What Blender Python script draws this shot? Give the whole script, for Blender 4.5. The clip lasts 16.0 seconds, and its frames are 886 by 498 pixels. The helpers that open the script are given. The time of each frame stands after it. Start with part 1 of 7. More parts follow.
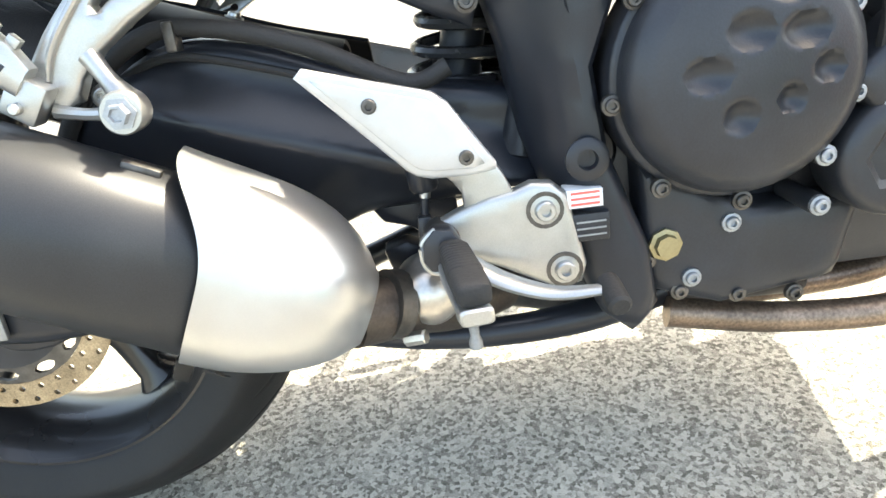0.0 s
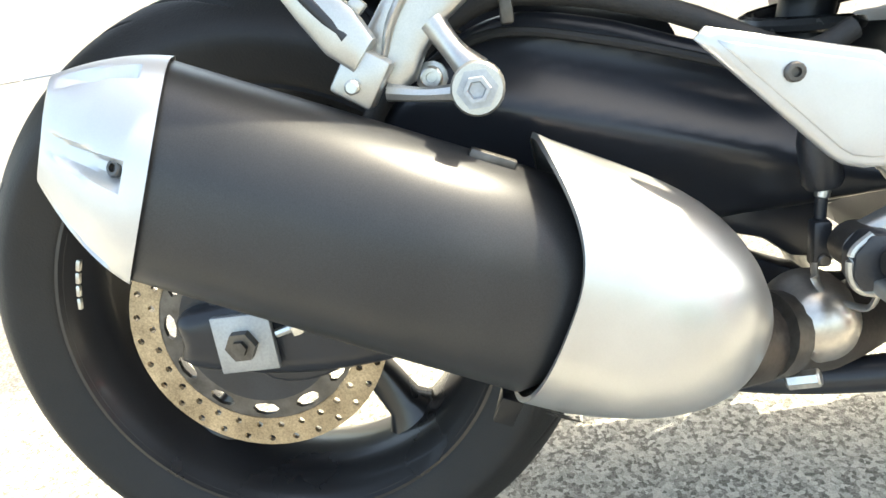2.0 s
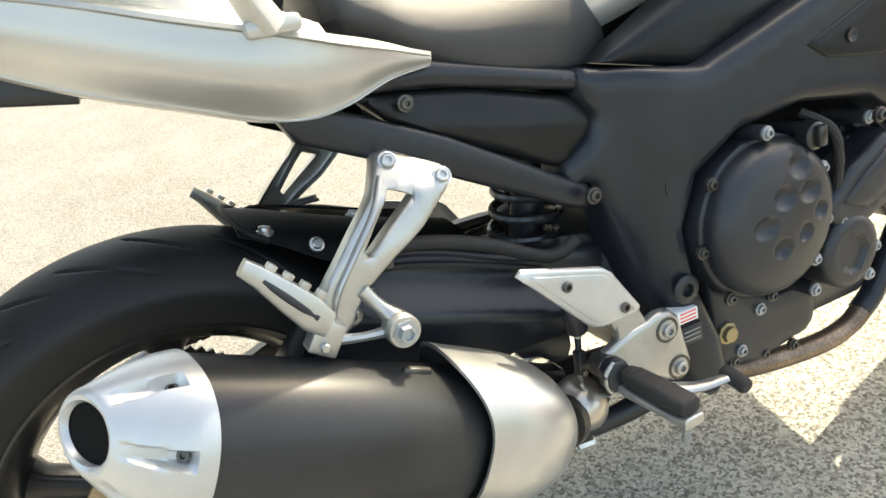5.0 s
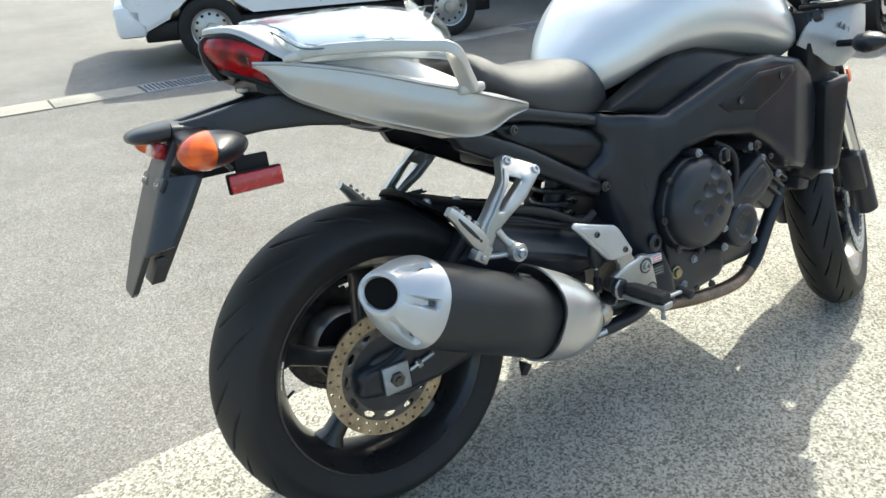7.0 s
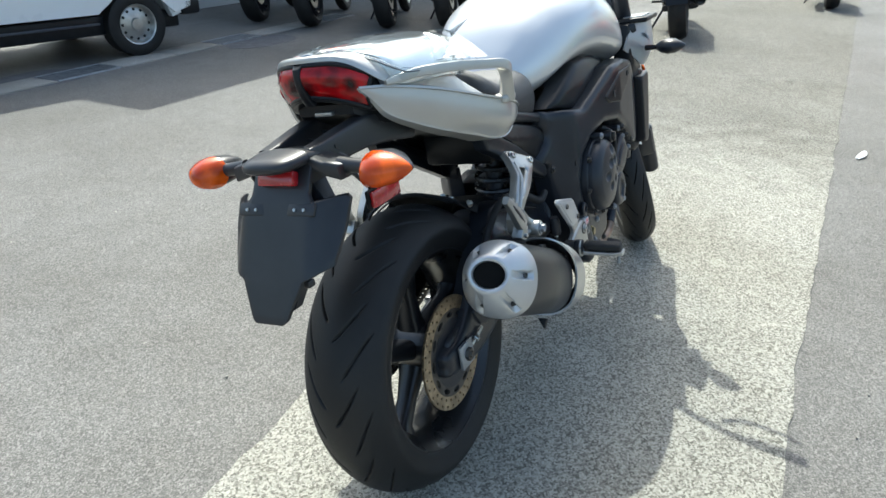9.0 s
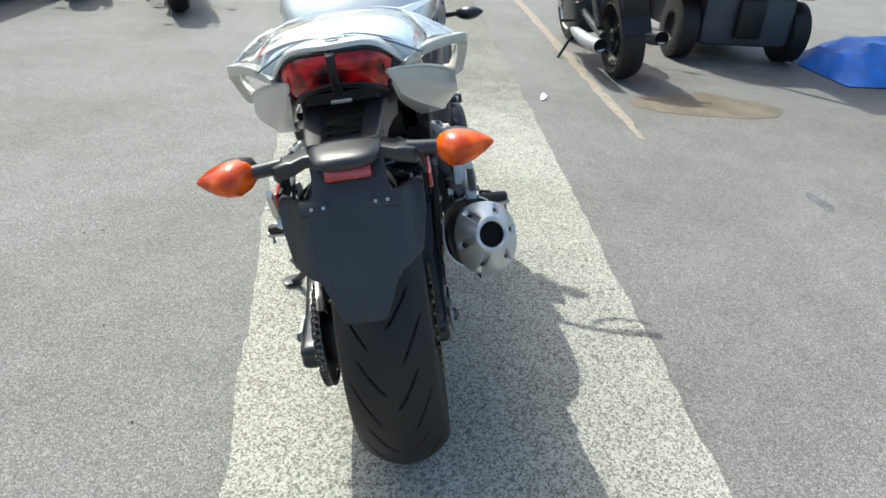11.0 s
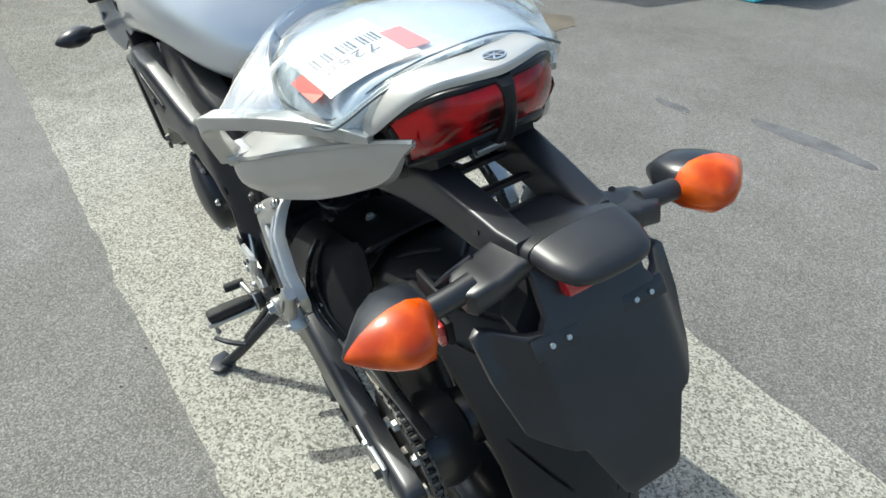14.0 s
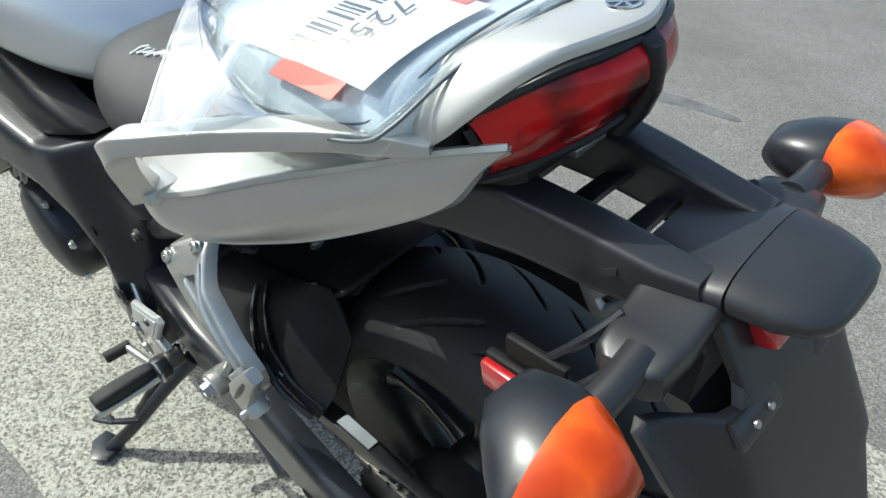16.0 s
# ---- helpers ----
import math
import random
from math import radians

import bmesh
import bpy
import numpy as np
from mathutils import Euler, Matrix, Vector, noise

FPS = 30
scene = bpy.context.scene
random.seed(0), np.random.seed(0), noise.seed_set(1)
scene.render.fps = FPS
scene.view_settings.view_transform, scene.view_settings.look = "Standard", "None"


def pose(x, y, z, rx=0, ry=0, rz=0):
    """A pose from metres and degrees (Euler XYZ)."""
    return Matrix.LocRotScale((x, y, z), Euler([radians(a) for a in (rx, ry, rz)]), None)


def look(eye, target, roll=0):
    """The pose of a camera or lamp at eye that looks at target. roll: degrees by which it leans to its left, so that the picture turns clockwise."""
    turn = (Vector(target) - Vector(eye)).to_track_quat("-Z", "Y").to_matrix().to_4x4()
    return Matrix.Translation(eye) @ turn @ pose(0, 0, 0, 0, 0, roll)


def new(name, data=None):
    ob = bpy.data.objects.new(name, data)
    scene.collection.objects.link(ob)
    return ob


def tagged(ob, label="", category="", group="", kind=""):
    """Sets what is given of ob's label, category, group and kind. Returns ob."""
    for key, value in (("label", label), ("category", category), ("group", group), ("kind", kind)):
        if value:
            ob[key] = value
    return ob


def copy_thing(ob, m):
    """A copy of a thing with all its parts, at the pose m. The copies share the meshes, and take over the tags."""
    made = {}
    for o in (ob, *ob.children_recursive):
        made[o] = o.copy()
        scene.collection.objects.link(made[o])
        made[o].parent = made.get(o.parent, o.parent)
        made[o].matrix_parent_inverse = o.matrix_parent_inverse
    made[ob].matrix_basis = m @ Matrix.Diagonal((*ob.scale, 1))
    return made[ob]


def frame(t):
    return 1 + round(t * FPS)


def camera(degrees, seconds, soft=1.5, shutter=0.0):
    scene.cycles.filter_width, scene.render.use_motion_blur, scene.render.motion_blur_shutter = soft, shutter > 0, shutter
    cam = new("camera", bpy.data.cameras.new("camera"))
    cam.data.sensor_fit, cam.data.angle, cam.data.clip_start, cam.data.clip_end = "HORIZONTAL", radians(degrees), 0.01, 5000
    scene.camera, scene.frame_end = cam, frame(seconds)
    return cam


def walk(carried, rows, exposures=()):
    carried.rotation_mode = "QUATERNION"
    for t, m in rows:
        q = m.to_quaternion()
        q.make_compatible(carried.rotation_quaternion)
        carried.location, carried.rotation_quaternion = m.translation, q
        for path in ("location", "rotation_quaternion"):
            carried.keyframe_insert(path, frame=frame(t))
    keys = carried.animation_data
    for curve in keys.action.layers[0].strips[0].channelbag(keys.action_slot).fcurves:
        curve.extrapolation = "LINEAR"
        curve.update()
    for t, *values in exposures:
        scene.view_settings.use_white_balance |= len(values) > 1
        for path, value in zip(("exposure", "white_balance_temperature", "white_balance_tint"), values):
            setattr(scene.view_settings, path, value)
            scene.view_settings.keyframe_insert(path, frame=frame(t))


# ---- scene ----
cam = camera(64.8, 16.0, soft=1.55)
PATH = [
    (0, (0.469, -0.675, 0.699), (0.488, 1.043, -0.324), -7.0),
    (0.5, (0.354, -0.605, 0.645), (0.397, 1.087, -0.42), -3.9),
    (1, (0.324, -0.581, 0.611), (0.228, 1.146, -0.394), -9.1),
    (1.5, (0.313, -0.575, 0.614), (0.166, 1.194, -0.307), -9.8),
    (2, (0.261, -0.573, 0.648), (0.006, 1.199, -0.243), -10.9),
    (2.5, (0.241, -0.588, 0.667), (-0.083, 1.187, -0.196), -10.6),
    (3, (0.24, -0.604, 0.719), (-0.006, 1.181, -0.149), -9.2),
    (3.5, (0.251, -0.593, 0.787), (0.212, 1.218, -0.06), -9.1),
    (3.7, (0.259, -0.569, 0.82), (0.356, 1.231, -0.046), -9.7),
    (5.8, (-0.119, -0.841, 0.987), (0.678, 0.726, 0.033), -5.0),
    (6, (-0.154, -0.892, 1.007), (0.598, 0.719, 0.091), -6.2),
    (6.5, (-0.279, -0.972, 1.066), (0.421, 0.664, 0.152), -6.4),
    (7, (-0.478, -1.011, 1.102), (0.482, 0.507, 0.222), -2.6),
    (7.5, (-0.605, -0.954, 1.103), (0.523, 0.425, 0.194), -1.3),
    (8, (-0.752, -0.807, 1.131), (0.535, 0.391, 0.178), -0.9),
    (8.5, (-0.957, -0.707, 1.148), (0.55, 0.239, 0.235), 0.8),
    (9, (-1.112, -0.583, 1.164), (0.494, 0.233, 0.293), 0.4),
    (9.5, (-1.168, -0.383, 1.151), (0.519, 0.184, 0.24), -2.1),
    (10, (-1.287, -0.214, 1.161), (0.475, 0.015, 0.243), 2.4),
    (10.2, (-1.313, -0.148, 1.172), (0.472, -0.059, 0.275), 2.8),
    (12.3, (-1.122, 0.403, 1.173), (0.566, -0.043, 0.199), 1.0),
    (12.5, (-1.034, 0.452, 1.167), (0.629, -0.046, 0.175), -2.4),
    (13, (-0.892, 0.624, 1.166), (0.672, -0.075, 0.134), -0.6),
    (13.5, (-0.831, 0.708, 1.167), (0.574, -0.224, 0.091), 2.0),
    (14, (-0.692, 0.533, 1.135), (0.787, -0.301, 0.079), 0.4),
    (14.5, (-0.57, 0.364, 1.113), (0.907, -0.404, 0.005), 3.3),
    (15, (-0.51, 0.339, 1.116), (0.966, -0.439, 0.013), 3.4),
    (15.5, (-0.441, 0.421, 1.105), (1.019, -0.427, 0.033), 5.5),
    (16, (-0.378, 0.562, 1.047), (0.797, -0.635, -0.043), 1.4),
]
walk(cam, [(t, look(eye, target, roll)) for t, eye, target, roll in PATH],
     [(0, 2.76, 7700, 5), (2.5, 2.46, 8000, 3), (3.2, 2.05, 8300, 3), (6.0, 2.06, 7800, 3), (7.0, 1.38, 6700, 0), (8.5, 1.12, 6300, 0), (9.0, 1.02, 6250, 0), (9.5, 0.96, 6250, 0), (10.0, 0.99, 6250, 0), (12.5, 0.78, 6300, 0), (16, 0.68, 6200, -1)])

# ---- world, sun and exposure ----
SUN_WAY = Vector((0.655, 0.45, 1.0)).normalized()
world = bpy.data.worlds.new("sky")
scene.world = world
world.use_nodes = True
wt = world.node_tree
sky = wt.nodes.new("ShaderNodeTexSky")
sky.sky_type = "NISHITA"
sky.sun_disc = False
sky.sun_elevation = math.asin(SUN_WAY.z)
sky.sun_rotation = math.atan2(SUN_WAY.x, SUN_WAY.y)
sky.air_density, sky.dust_density, sky.ozone_density = 1.0, 4.0, 1.0
wt.nodes["Background"].inputs["Strength"].default_value = 0.15
wt.links.new(sky.outputs[0], wt.nodes["Background"].inputs["Color"])
sun = new("sun", bpy.data.lights.new("sun", "SUN"))
sun.data.energy, sun.data.angle, sun.data.color = 2.8, radians(0.53), (1.0, 0.965, 0.90)
sun.matrix_world = look(SUN_WAY * 30, (0, 0, 0))


# ---- materials ----
def ramp_stops(node, stops):
    cr = node.color_ramp
    while len(cr.elements) < len(stops):
        cr.elements.new(0.5)
    for el, (p, c) in zip(cr.elements, stops):
        el.position, el.color = p, (c if len(c) == 4 else (*c, 1))


def surface(name, color, rough=0.5, metal=0.0, vary=0.12, grain=0.08, scale=30.0, fine=400.0, bump=0.0, coat=0.0,
            coat_rough=0.05, dust=0.0, spec=0.5, trans=0.0, flake=0.0):
    """A surface with colour and gloss that vary at a coarse and a fine scale, with fine relief and a film of dust."""
    m = bpy.data.materials.new(name)
    m.use_nodes = True
    nt = m.node_tree
    b = nt.nodes["Principled BSDF"]
    geo = nt.nodes.new("ShaderNodeTexCoord")
    n1 = nt.nodes.new("ShaderNodeTexNoise")
    n1.inputs["Scale"].default_value, n1.inputs["Detail"].default_value = scale, 5
    n2 = nt.nodes.new("ShaderNodeTexNoise")
    n2.inputs["Scale"].default_value, n2.inputs["Detail"].default_value = fine, 2
    for n in (n1, n2):
        nt.links.new(geo.outputs["Object"], n.inputs["Vector"])
    r1, r2 = nt.nodes.new("ShaderNodeValToRGB"), nt.nodes.new("ShaderNodeValToRGB")
    ramp_stops(r1, [(0.3, [c * (1 - vary) for c in color]), (0.7, [min(1, c * (1 + vary)) for c in color])])
    ramp_stops(r2, [(0.3, (1 - grain,) * 3), (0.7, (1 + grain,) * 3)])
    mul = nt.nodes.new("ShaderNodeMix")
    mul.data_type, mul.blend_type = "RGBA", "MULTIPLY"
    mul.inputs["Factor"].default_value = 1.0
    nt.links.new(n1.outputs["Fac"], r1.inputs["Fac"])
    nt.links.new(n2.outputs["Fac"], r2.inputs["Fac"])
    nt.links.new(r1.outputs["Color"], mul.inputs["A"])
    nt.links.new(r2.outputs["Color"], mul.inputs["B"])
    out = mul.outputs["Result"]
    if dust:
        n3 = nt.nodes.new("ShaderNodeTexNoise")
        n3.inputs["Scale"].default_value, n3.inputs["Detail"].default_value = scale * 0.45, 8
        nt.links.new(geo.outputs["Object"], n3.inputs["Vector"])
        r3 = nt.nodes.new("ShaderNodeValToRGB")
        ramp_stops(r3, [(0.45, (0, 0, 0)), (0.75, (dust,) * 3)])
        nt.links.new(n3.outputs["Fac"], r3.inputs["Fac"])
        mix = nt.nodes.new("ShaderNodeMix")
        mix.data_type = "RGBA"
        mix.inputs["B"].default_value = (0.30, 0.26, 0.20, 1)
        nt.links.new(r3.outputs["Color"], mix.inputs["Factor"])
        nt.links.new(out, mix.inputs["A"])
        out = mix.outputs["Result"]
    nt.links.new(out, b.inputs["Base Color"])
    rr = nt.nodes.new("ShaderNodeMapRange")
    rr.inputs["To Min"].default_value, rr.inputs["To Max"].default_value = max(0.02, rough - 0.07), min(1, rough + 0.09)
    nt.links.new(n1.outputs["Fac"], rr.inputs["Value"])
    nt.links.new(rr.outputs["Result"], b.inputs["Roughness"])
    b.inputs["Metallic"].default_value = metal
    b.inputs["Specular IOR Level"].default_value = spec
    b.inputs["Coat Weight"].default_value, b.inputs["Coat Roughness"].default_value = coat, coat_rough
    b.inputs["Transmission Weight"].default_value = trans
    if bump:
        bp = nt.nodes.new("ShaderNodeBump")
        bp.inputs["Strength"].default_value, bp.inputs["Distance"].default_value = 1.0, bump
        nt.links.new(n2.outputs["Fac"], bp.inputs["Height"])
        nt.links.new(bp.outputs["Normal"], b.inputs["Normal"])
    return m


def stony(name, stops, big, small, stain, bump, rough=0.85, patch=0.14, smudge=None, spec=0.12):
    """Ground of stones in a binder: cells of several tones, a finer grain, large stains and relief."""
    m = bpy.data.materials.new(name)
    m.use_nodes = True
    nt = m.node_tree
    b = nt.nodes["Principled BSDF"]
    geo = nt.nodes.new("ShaderNodeNewGeometry")
    warp = nt.nodes.new("ShaderNodeTexNoise")
    warp.inputs["Scale"].default_value, warp.inputs["Detail"].default_value = big * 1.3, 3
    add = nt.nodes.new("ShaderNodeVectorMath")
    add.operation = "MULTIPLY_ADD"
    add.inputs[1].default_value = (0.5 / big,) * 3
    v = nt.nodes.new("ShaderNodeTexVoronoi")
    v.inputs["Scale"].default_value = big
    n2 = nt.nodes.new("ShaderNodeTexNoise")
    n2.inputs["Scale"].default_value, n2.inputs["Detail"].default_value = small, 4
    n3 = nt.nodes.new("ShaderNodeTexNoise")
    n3.inputs["Scale"].default_value, n3.inputs["Detail"].default_value = 0.9, 9
    n4 = nt.nodes.new("ShaderNodeTexNoise")
    n4.inputs["Scale"].default_value, n4.inputs["Detail"].default_value = 6.0, 6
    nt.links.new(geo.outputs["Position"], warp.inputs["Vector"])
    nt.links.new(warp.outputs["Color"], add.inputs[0])
    nt.links.new(geo.outputs["Position"], add.inputs[2])
    nt.links.new(add.outputs[0], v.inputs["Vector"])
    for n in (n2, n3, n4):
        nt.links.new(geo.outputs["Position"], n.inputs["Vector"])
    sep = nt.nodes.new("ShaderNodeSeparateColor")
    nt.links.new(v.outputs["Color"], sep.inputs[0])
    mean = nt.nodes.new("ShaderNodeMath")
    mean.operation = "MULTIPLY_ADD"
    mean.inputs[1].default_value = 0.5
    half = nt.nodes.new("ShaderNodeMath")
    half.operation = "MULTIPLY"
    half.inputs[1].default_value = 0.5
    nt.links.new(n2.outputs["Fac"], half.inputs[0])
    nt.links.new(sep.outputs[0], mean.inputs[0])
    nt.links.new(half.outputs[0], mean.inputs[2])
    r = nt.nodes.new("ShaderNodeValToRGB")
    ramp_stops(r, stops)
    nt.links.new(mean.outputs[0], r.inputs["Fac"])
    col = r.outputs["Color"]
    for n, lo, hi, tone in ((n3, 0.42, 0.70, stain), (n4, 0.35, 0.75, patch)):
        rs = nt.nodes.new("ShaderNodeValToRGB")
        ramp_stops(rs, [(lo, (1, 1, 1)), (hi, (1 - tone, 1 - tone * 1.05, 1 - tone * 1.15))])
        nt.links.new(n.outputs["Fac"], rs.inputs["Fac"])
        mul = nt.nodes.new("ShaderNodeMix")
        mul.data_type, mul.blend_type = "RGBA", "MULTIPLY"
        mul.inputs["Factor"].default_value = 1.0
        nt.links.new(col, mul.inputs["A"])
        nt.links.new(rs.outputs["Color"], mul.inputs["B"])
        col = mul.outputs["Result"]
    if smudge:
        # trodden grey across the strip, with a ragged, fading rim, and duller beyond it
        far = nt.nodes.new("ShaderNodeVectorMath")
        far.operation = "DOT_PRODUCT"
        far.inputs[1].default_value = smudge
        rim = nt.nodes.new("ShaderNodeMath")
        rim.operation = "MULTIPLY_ADD"
        rim.inputs[1].default_value = 1.6
        nt.links.new(geo.outputs["Position"], far.inputs[0])
        nt.links.new(n4.outputs["Fac"], rim.inputs[0])
        nt.links.new(far.outputs["Value"], rim.inputs[2])
        rs = nt.nodes.new("ShaderNodeValToRGB")
        ramp_stops(rs, [(0.0, (1, 1, 1)), (0.46, (0.65, 0.65, 0.66)), (0.7, (0.68, 0.68, 0.69)), (1.0, (0.60, 0.60, 0.61))])
        span = nt.nodes.new("ShaderNodeMapRange")
        span.inputs["From Min"].default_value, span.inputs["From Max"].default_value = 2.9, 5.8
        nt.links.new(rim.outputs[0], span.inputs["Value"])
        nt.links.new(span.outputs[0], rs.inputs["Fac"])
        mul = nt.nodes.new("ShaderNodeMix")
        mul.data_type, mul.blend_type = "RGBA", "MULTIPLY"
        mul.inputs["Factor"].default_value = 1.0
        nt.links.new(col, mul.inputs["A"])
        nt.links.new(rs.outputs["Color"], mul.inputs["B"])
        col = mul.outputs["Result"]
    nt.links.new(col, b.inputs["Base Color"])
    b.inputs["Roughness"].default_value = rough
    b.inputs["Specular IOR Level"].default_value = spec
    bp = nt.nodes.new("ShaderNodeBump")
    bp.inputs["Distance"].default_value = bump
    nt.links.new(mean.outputs[0], bp.inputs["Height"])
    nt.links.new(bp.outputs["Normal"], b.inputs["Normal"])
    return m


def lens_plastic(name, color, dark):
    """Coloured clear plastic look: glints and darks of a faceted reflector are painted into the colour."""
    m = bpy.data.materials.new(name)
    m.use_nodes = True
    nt = m.node_tree
    b = nt.nodes["Principled BSDF"]
    tc = nt.nodes.new("ShaderNodeTexCoord")
    v = nt.nodes.new("ShaderNodeTexVoronoi")
    v.inputs["Scale"].default_value = 34
    n = nt.nodes.new("ShaderNodeTexNoise")
    n.inputs["Scale"].default_value, n.inputs["Detail"].default_value = 18, 3
    for k in (v, n):
        nt.links.new(tc.outputs["Object"], k.inputs["Vector"])
    mean = nt.nodes.new("ShaderNodeMath")
    mean.operation = "MULTIPLY_ADD"
    mean.inputs[1].default_value = 0.42
    nt.links.new(v.outputs["Distance"], mean.inputs[0])
    nt.links.new(n.outputs["Fac"], mean.inputs[2])
    r = nt.nodes.new("ShaderNodeValToRGB")
    ramp_stops(r, [(0.46, dark), (0.62, [a * 0.72 + c * 0.28 for a, c in zip(dark, color)]), (0.80, color)])
    nt.links.new(mean.outputs[0], r.inputs["Fac"])
    nt.links.new(r.outputs["Color"], b.inputs["Base Color"])
    b.inputs["Roughness"].default_value = 0.22
    b.inputs["Coat Weight"].default_value, b.inputs["Coat Roughness"].default_value = 0.35, 0.04
    b.inputs["Specular IOR Level"].default_value = 0.25
    return m


def clear_film(name, milk=0.0):
    """Thin clear plastic: mostly let through, with a sharp sheen."""
    m = bpy.data.materials.new(name)
    m.use_nodes = True
    nt = m.node_tree
    out = nt.nodes["Material Output"]
    nt.nodes.remove(nt.nodes["Principled BSDF"])
    tr, gl, mx = nt.nodes.new("ShaderNodeBsdfTransparent"), nt.nodes.new("ShaderNodeBsdfGlossy"), nt.nodes.new("ShaderNodeMixShader")
    tr.inputs["Color"].default_value = (0.93, 0.96, 0.97, 1)
    gl.inputs["Roughness"].default_value = 0.09
    lw = nt.nodes.new("ShaderNodeLayerWeight")
    lw.inputs["Blend"].default_value = 0.5
    fr = nt.nodes.new("ShaderNodeMapRange")
    fr.inputs["From Min"].default_value, fr.inputs["To Min"].default_value, fr.inputs["To Max"].default_value = 0.1, 0.07, 0.6
    nt.links.new(lw.outputs["Facing"], fr.inputs["Value"])
    tc = nt.nodes.new("ShaderNodeTexCoord")
    n = nt.nodes.new("ShaderNodeTexNoise")
    n.inputs["Scale"].default_value, n.inputs["Detail"].default_value, n.inputs["Distortion"].default_value = 9, 2, 1.0
    bp = nt.nodes.new("ShaderNodeBump")
    bp.inputs["Distance"].default_value = 0.004
    nt.links.new(tc.outputs["Object"], n.inputs["Vector"])
    nt.links.new(n.outputs["Fac"], bp.inputs["Height"])
    nt.links.new(bp.outputs["Normal"], gl.inputs["Normal"])
    nt.links.new(bp.outputs["Normal"], lw.inputs["Normal"])
    nt.links.new(fr.outputs[0], mx.inputs[0])
    nt.links.new(tr.outputs[0], mx.inputs[1])
    nt.links.new(gl.outputs[0], mx.inputs[2])
    last = mx.outputs[0]
    if milk:
        df, m2 = nt.nodes.new("ShaderNodeBsdfDiffuse"), nt.nodes.new("ShaderNodeMixShader")
        df.inputs["Color"].default_value = (0.85, 0.88, 0.90, 1)
        m2.inputs[0].default_value = milk
        nt.links.new(last, m2.inputs[1])
        nt.links.new(df.outputs[0], m2.inputs[2])
        last = m2.outputs[0]
    nt.links.new(last, out.inputs["Surface"])
    return m


ASPHALT = stony("asphalt", [(0.22, (0.092, 0.090, 0.085)), (0.42, (0.150, 0.146, 0.138)), (0.6, (0.205, 0.199, 0.187)), (0.82, (0.355, 0.346, 0.325))],
                280, 620, 0.20, 0.0026, rough=0.66, spec=0.24)
STRIP = stony("exposed aggregate concrete", [(0.24, (0.145, 0.140, 0.120)), (0.36, (0.255, 0.246, 0.215)), (0.49, (0.40, 0.388, 0.340)), (0.72, (0.58, 0.566, 0.50))],
              205, 480, 0.16, 0.007, patch=0.10, smudge=(1.0, 0.2, 0.0))
CONCRETE = stony("pale concrete", [(0.2, (0.28, 0.27, 0.245)), (0.8, (0.43, 0.415, 0.38))], 220, 500, 0.25, 0.002)
GALVANISED = surface("galvanised steel", (0.34, 0.36, 0.38), 0.5, 0.8, vary=0.25, scale=14)
SILVER = surface("silver metallic paint", (0.72, 0.72, 0.71), 0.33, 0.5, vary=0.02, grain=0.03, scale=8, fine=1500, coat=0.8, coat_rough=0.06)
PANEL_SILVER = surface("satin silver paint", (0.51, 0.50, 0.47), 0.34, 0.50, vary=0.04, grain=0.05, scale=12, fine=1500, coat=0.3, coat_rough=0.15)
# bluish base: a sheen of sky reflection is painted into the black
BLACK_SATIN = surface("satin black paint", (0.017, 0.0195, 0.025), 0.31, 0.0, coat=0.10, coat_rough=0.16, vary=0.2, scale=10, fine=700, bump=0.00002, spec=0.36)
BLACK_PLASTIC = surface("black moulded plastic", (0.013, 0.014, 0.0155), 0.34, 0.0, coat=0.06, coat_rough=0.2, vary=0.2, scale=14, fine=900, bump=0.000025, spec=0.24)
FENDER_PLASTIC = surface("black fender plastic", (0.021, 0.022, 0.0245), 0.36, 0.0, coat=0.10, coat_rough=0.25, vary=0.2, scale=14, fine=900, bump=0.000025, spec=0.46)
MATT_BLACK = surface("matt black plastic", (0.012, 0.012, 0.013), 0.55, 0.0, vary=0.25, scale=22, fine=600, bump=0.00005, dust=0.01, spec=0.16)
# engine black carries the same painted blue sky sheen
ENGINE_BLACK = surface("dark engine paint", (0.020, 0.0225, 0.028), 0.36, 0.10, vary=0.25, scale=18, fine=500, bump=0.0002, dust=0.03)
RUBBER = surface("tyre rubber", (0.0105, 0.0105, 0.0105), 0.58, 0.0, vary=0.25, scale=16, fine=500, bump=0.0004, dust=0.02, spec=0.38)
GRIP_RUBBER = surface("peg rubber", (0.018, 0.018, 0.018), 0.7, 0.0, bump=0.0005)
RIM_BLACK = surface("gloss black wheel paint", (0.014, 0.014, 0.015), 0.28, 0.0, vary=0.2, scale=9, coat=0.2, dust=0.0)
MUFFLER_BLACK = surface("dark muffler steel", (0.041, 0.0425, 0.045), 0.36, 0.45, vary=0.15, grain=0.15, scale=9, fine=1200, dust=0.02, spec=0.35)
CAST = surface("cast aluminium", (0.47, 0.47, 0.45), 0.33, 0.80, vary=0.10, grain=0.06, scale=25, fine=900, bump=0.0001, dust=0.10)
CAP_SILVER = surface("silver painted casting", (0.545, 0.555, 0.56), 0.36, 0.62, vary=0.06, scale=20, fine=900, grain=0.02, dust=0.02)
COVER_SILVER = surface("silver painted cover", (0.54, 0.545, 0.54), 0.33, 0.85, vary=0.06, scale=20, fine=900, grain=0.02, dust=0.03)
STEEL = surface("zinc steel", (0.55, 0.55, 0.53), 0.30, 0.95, vary=0.2, scale=60)
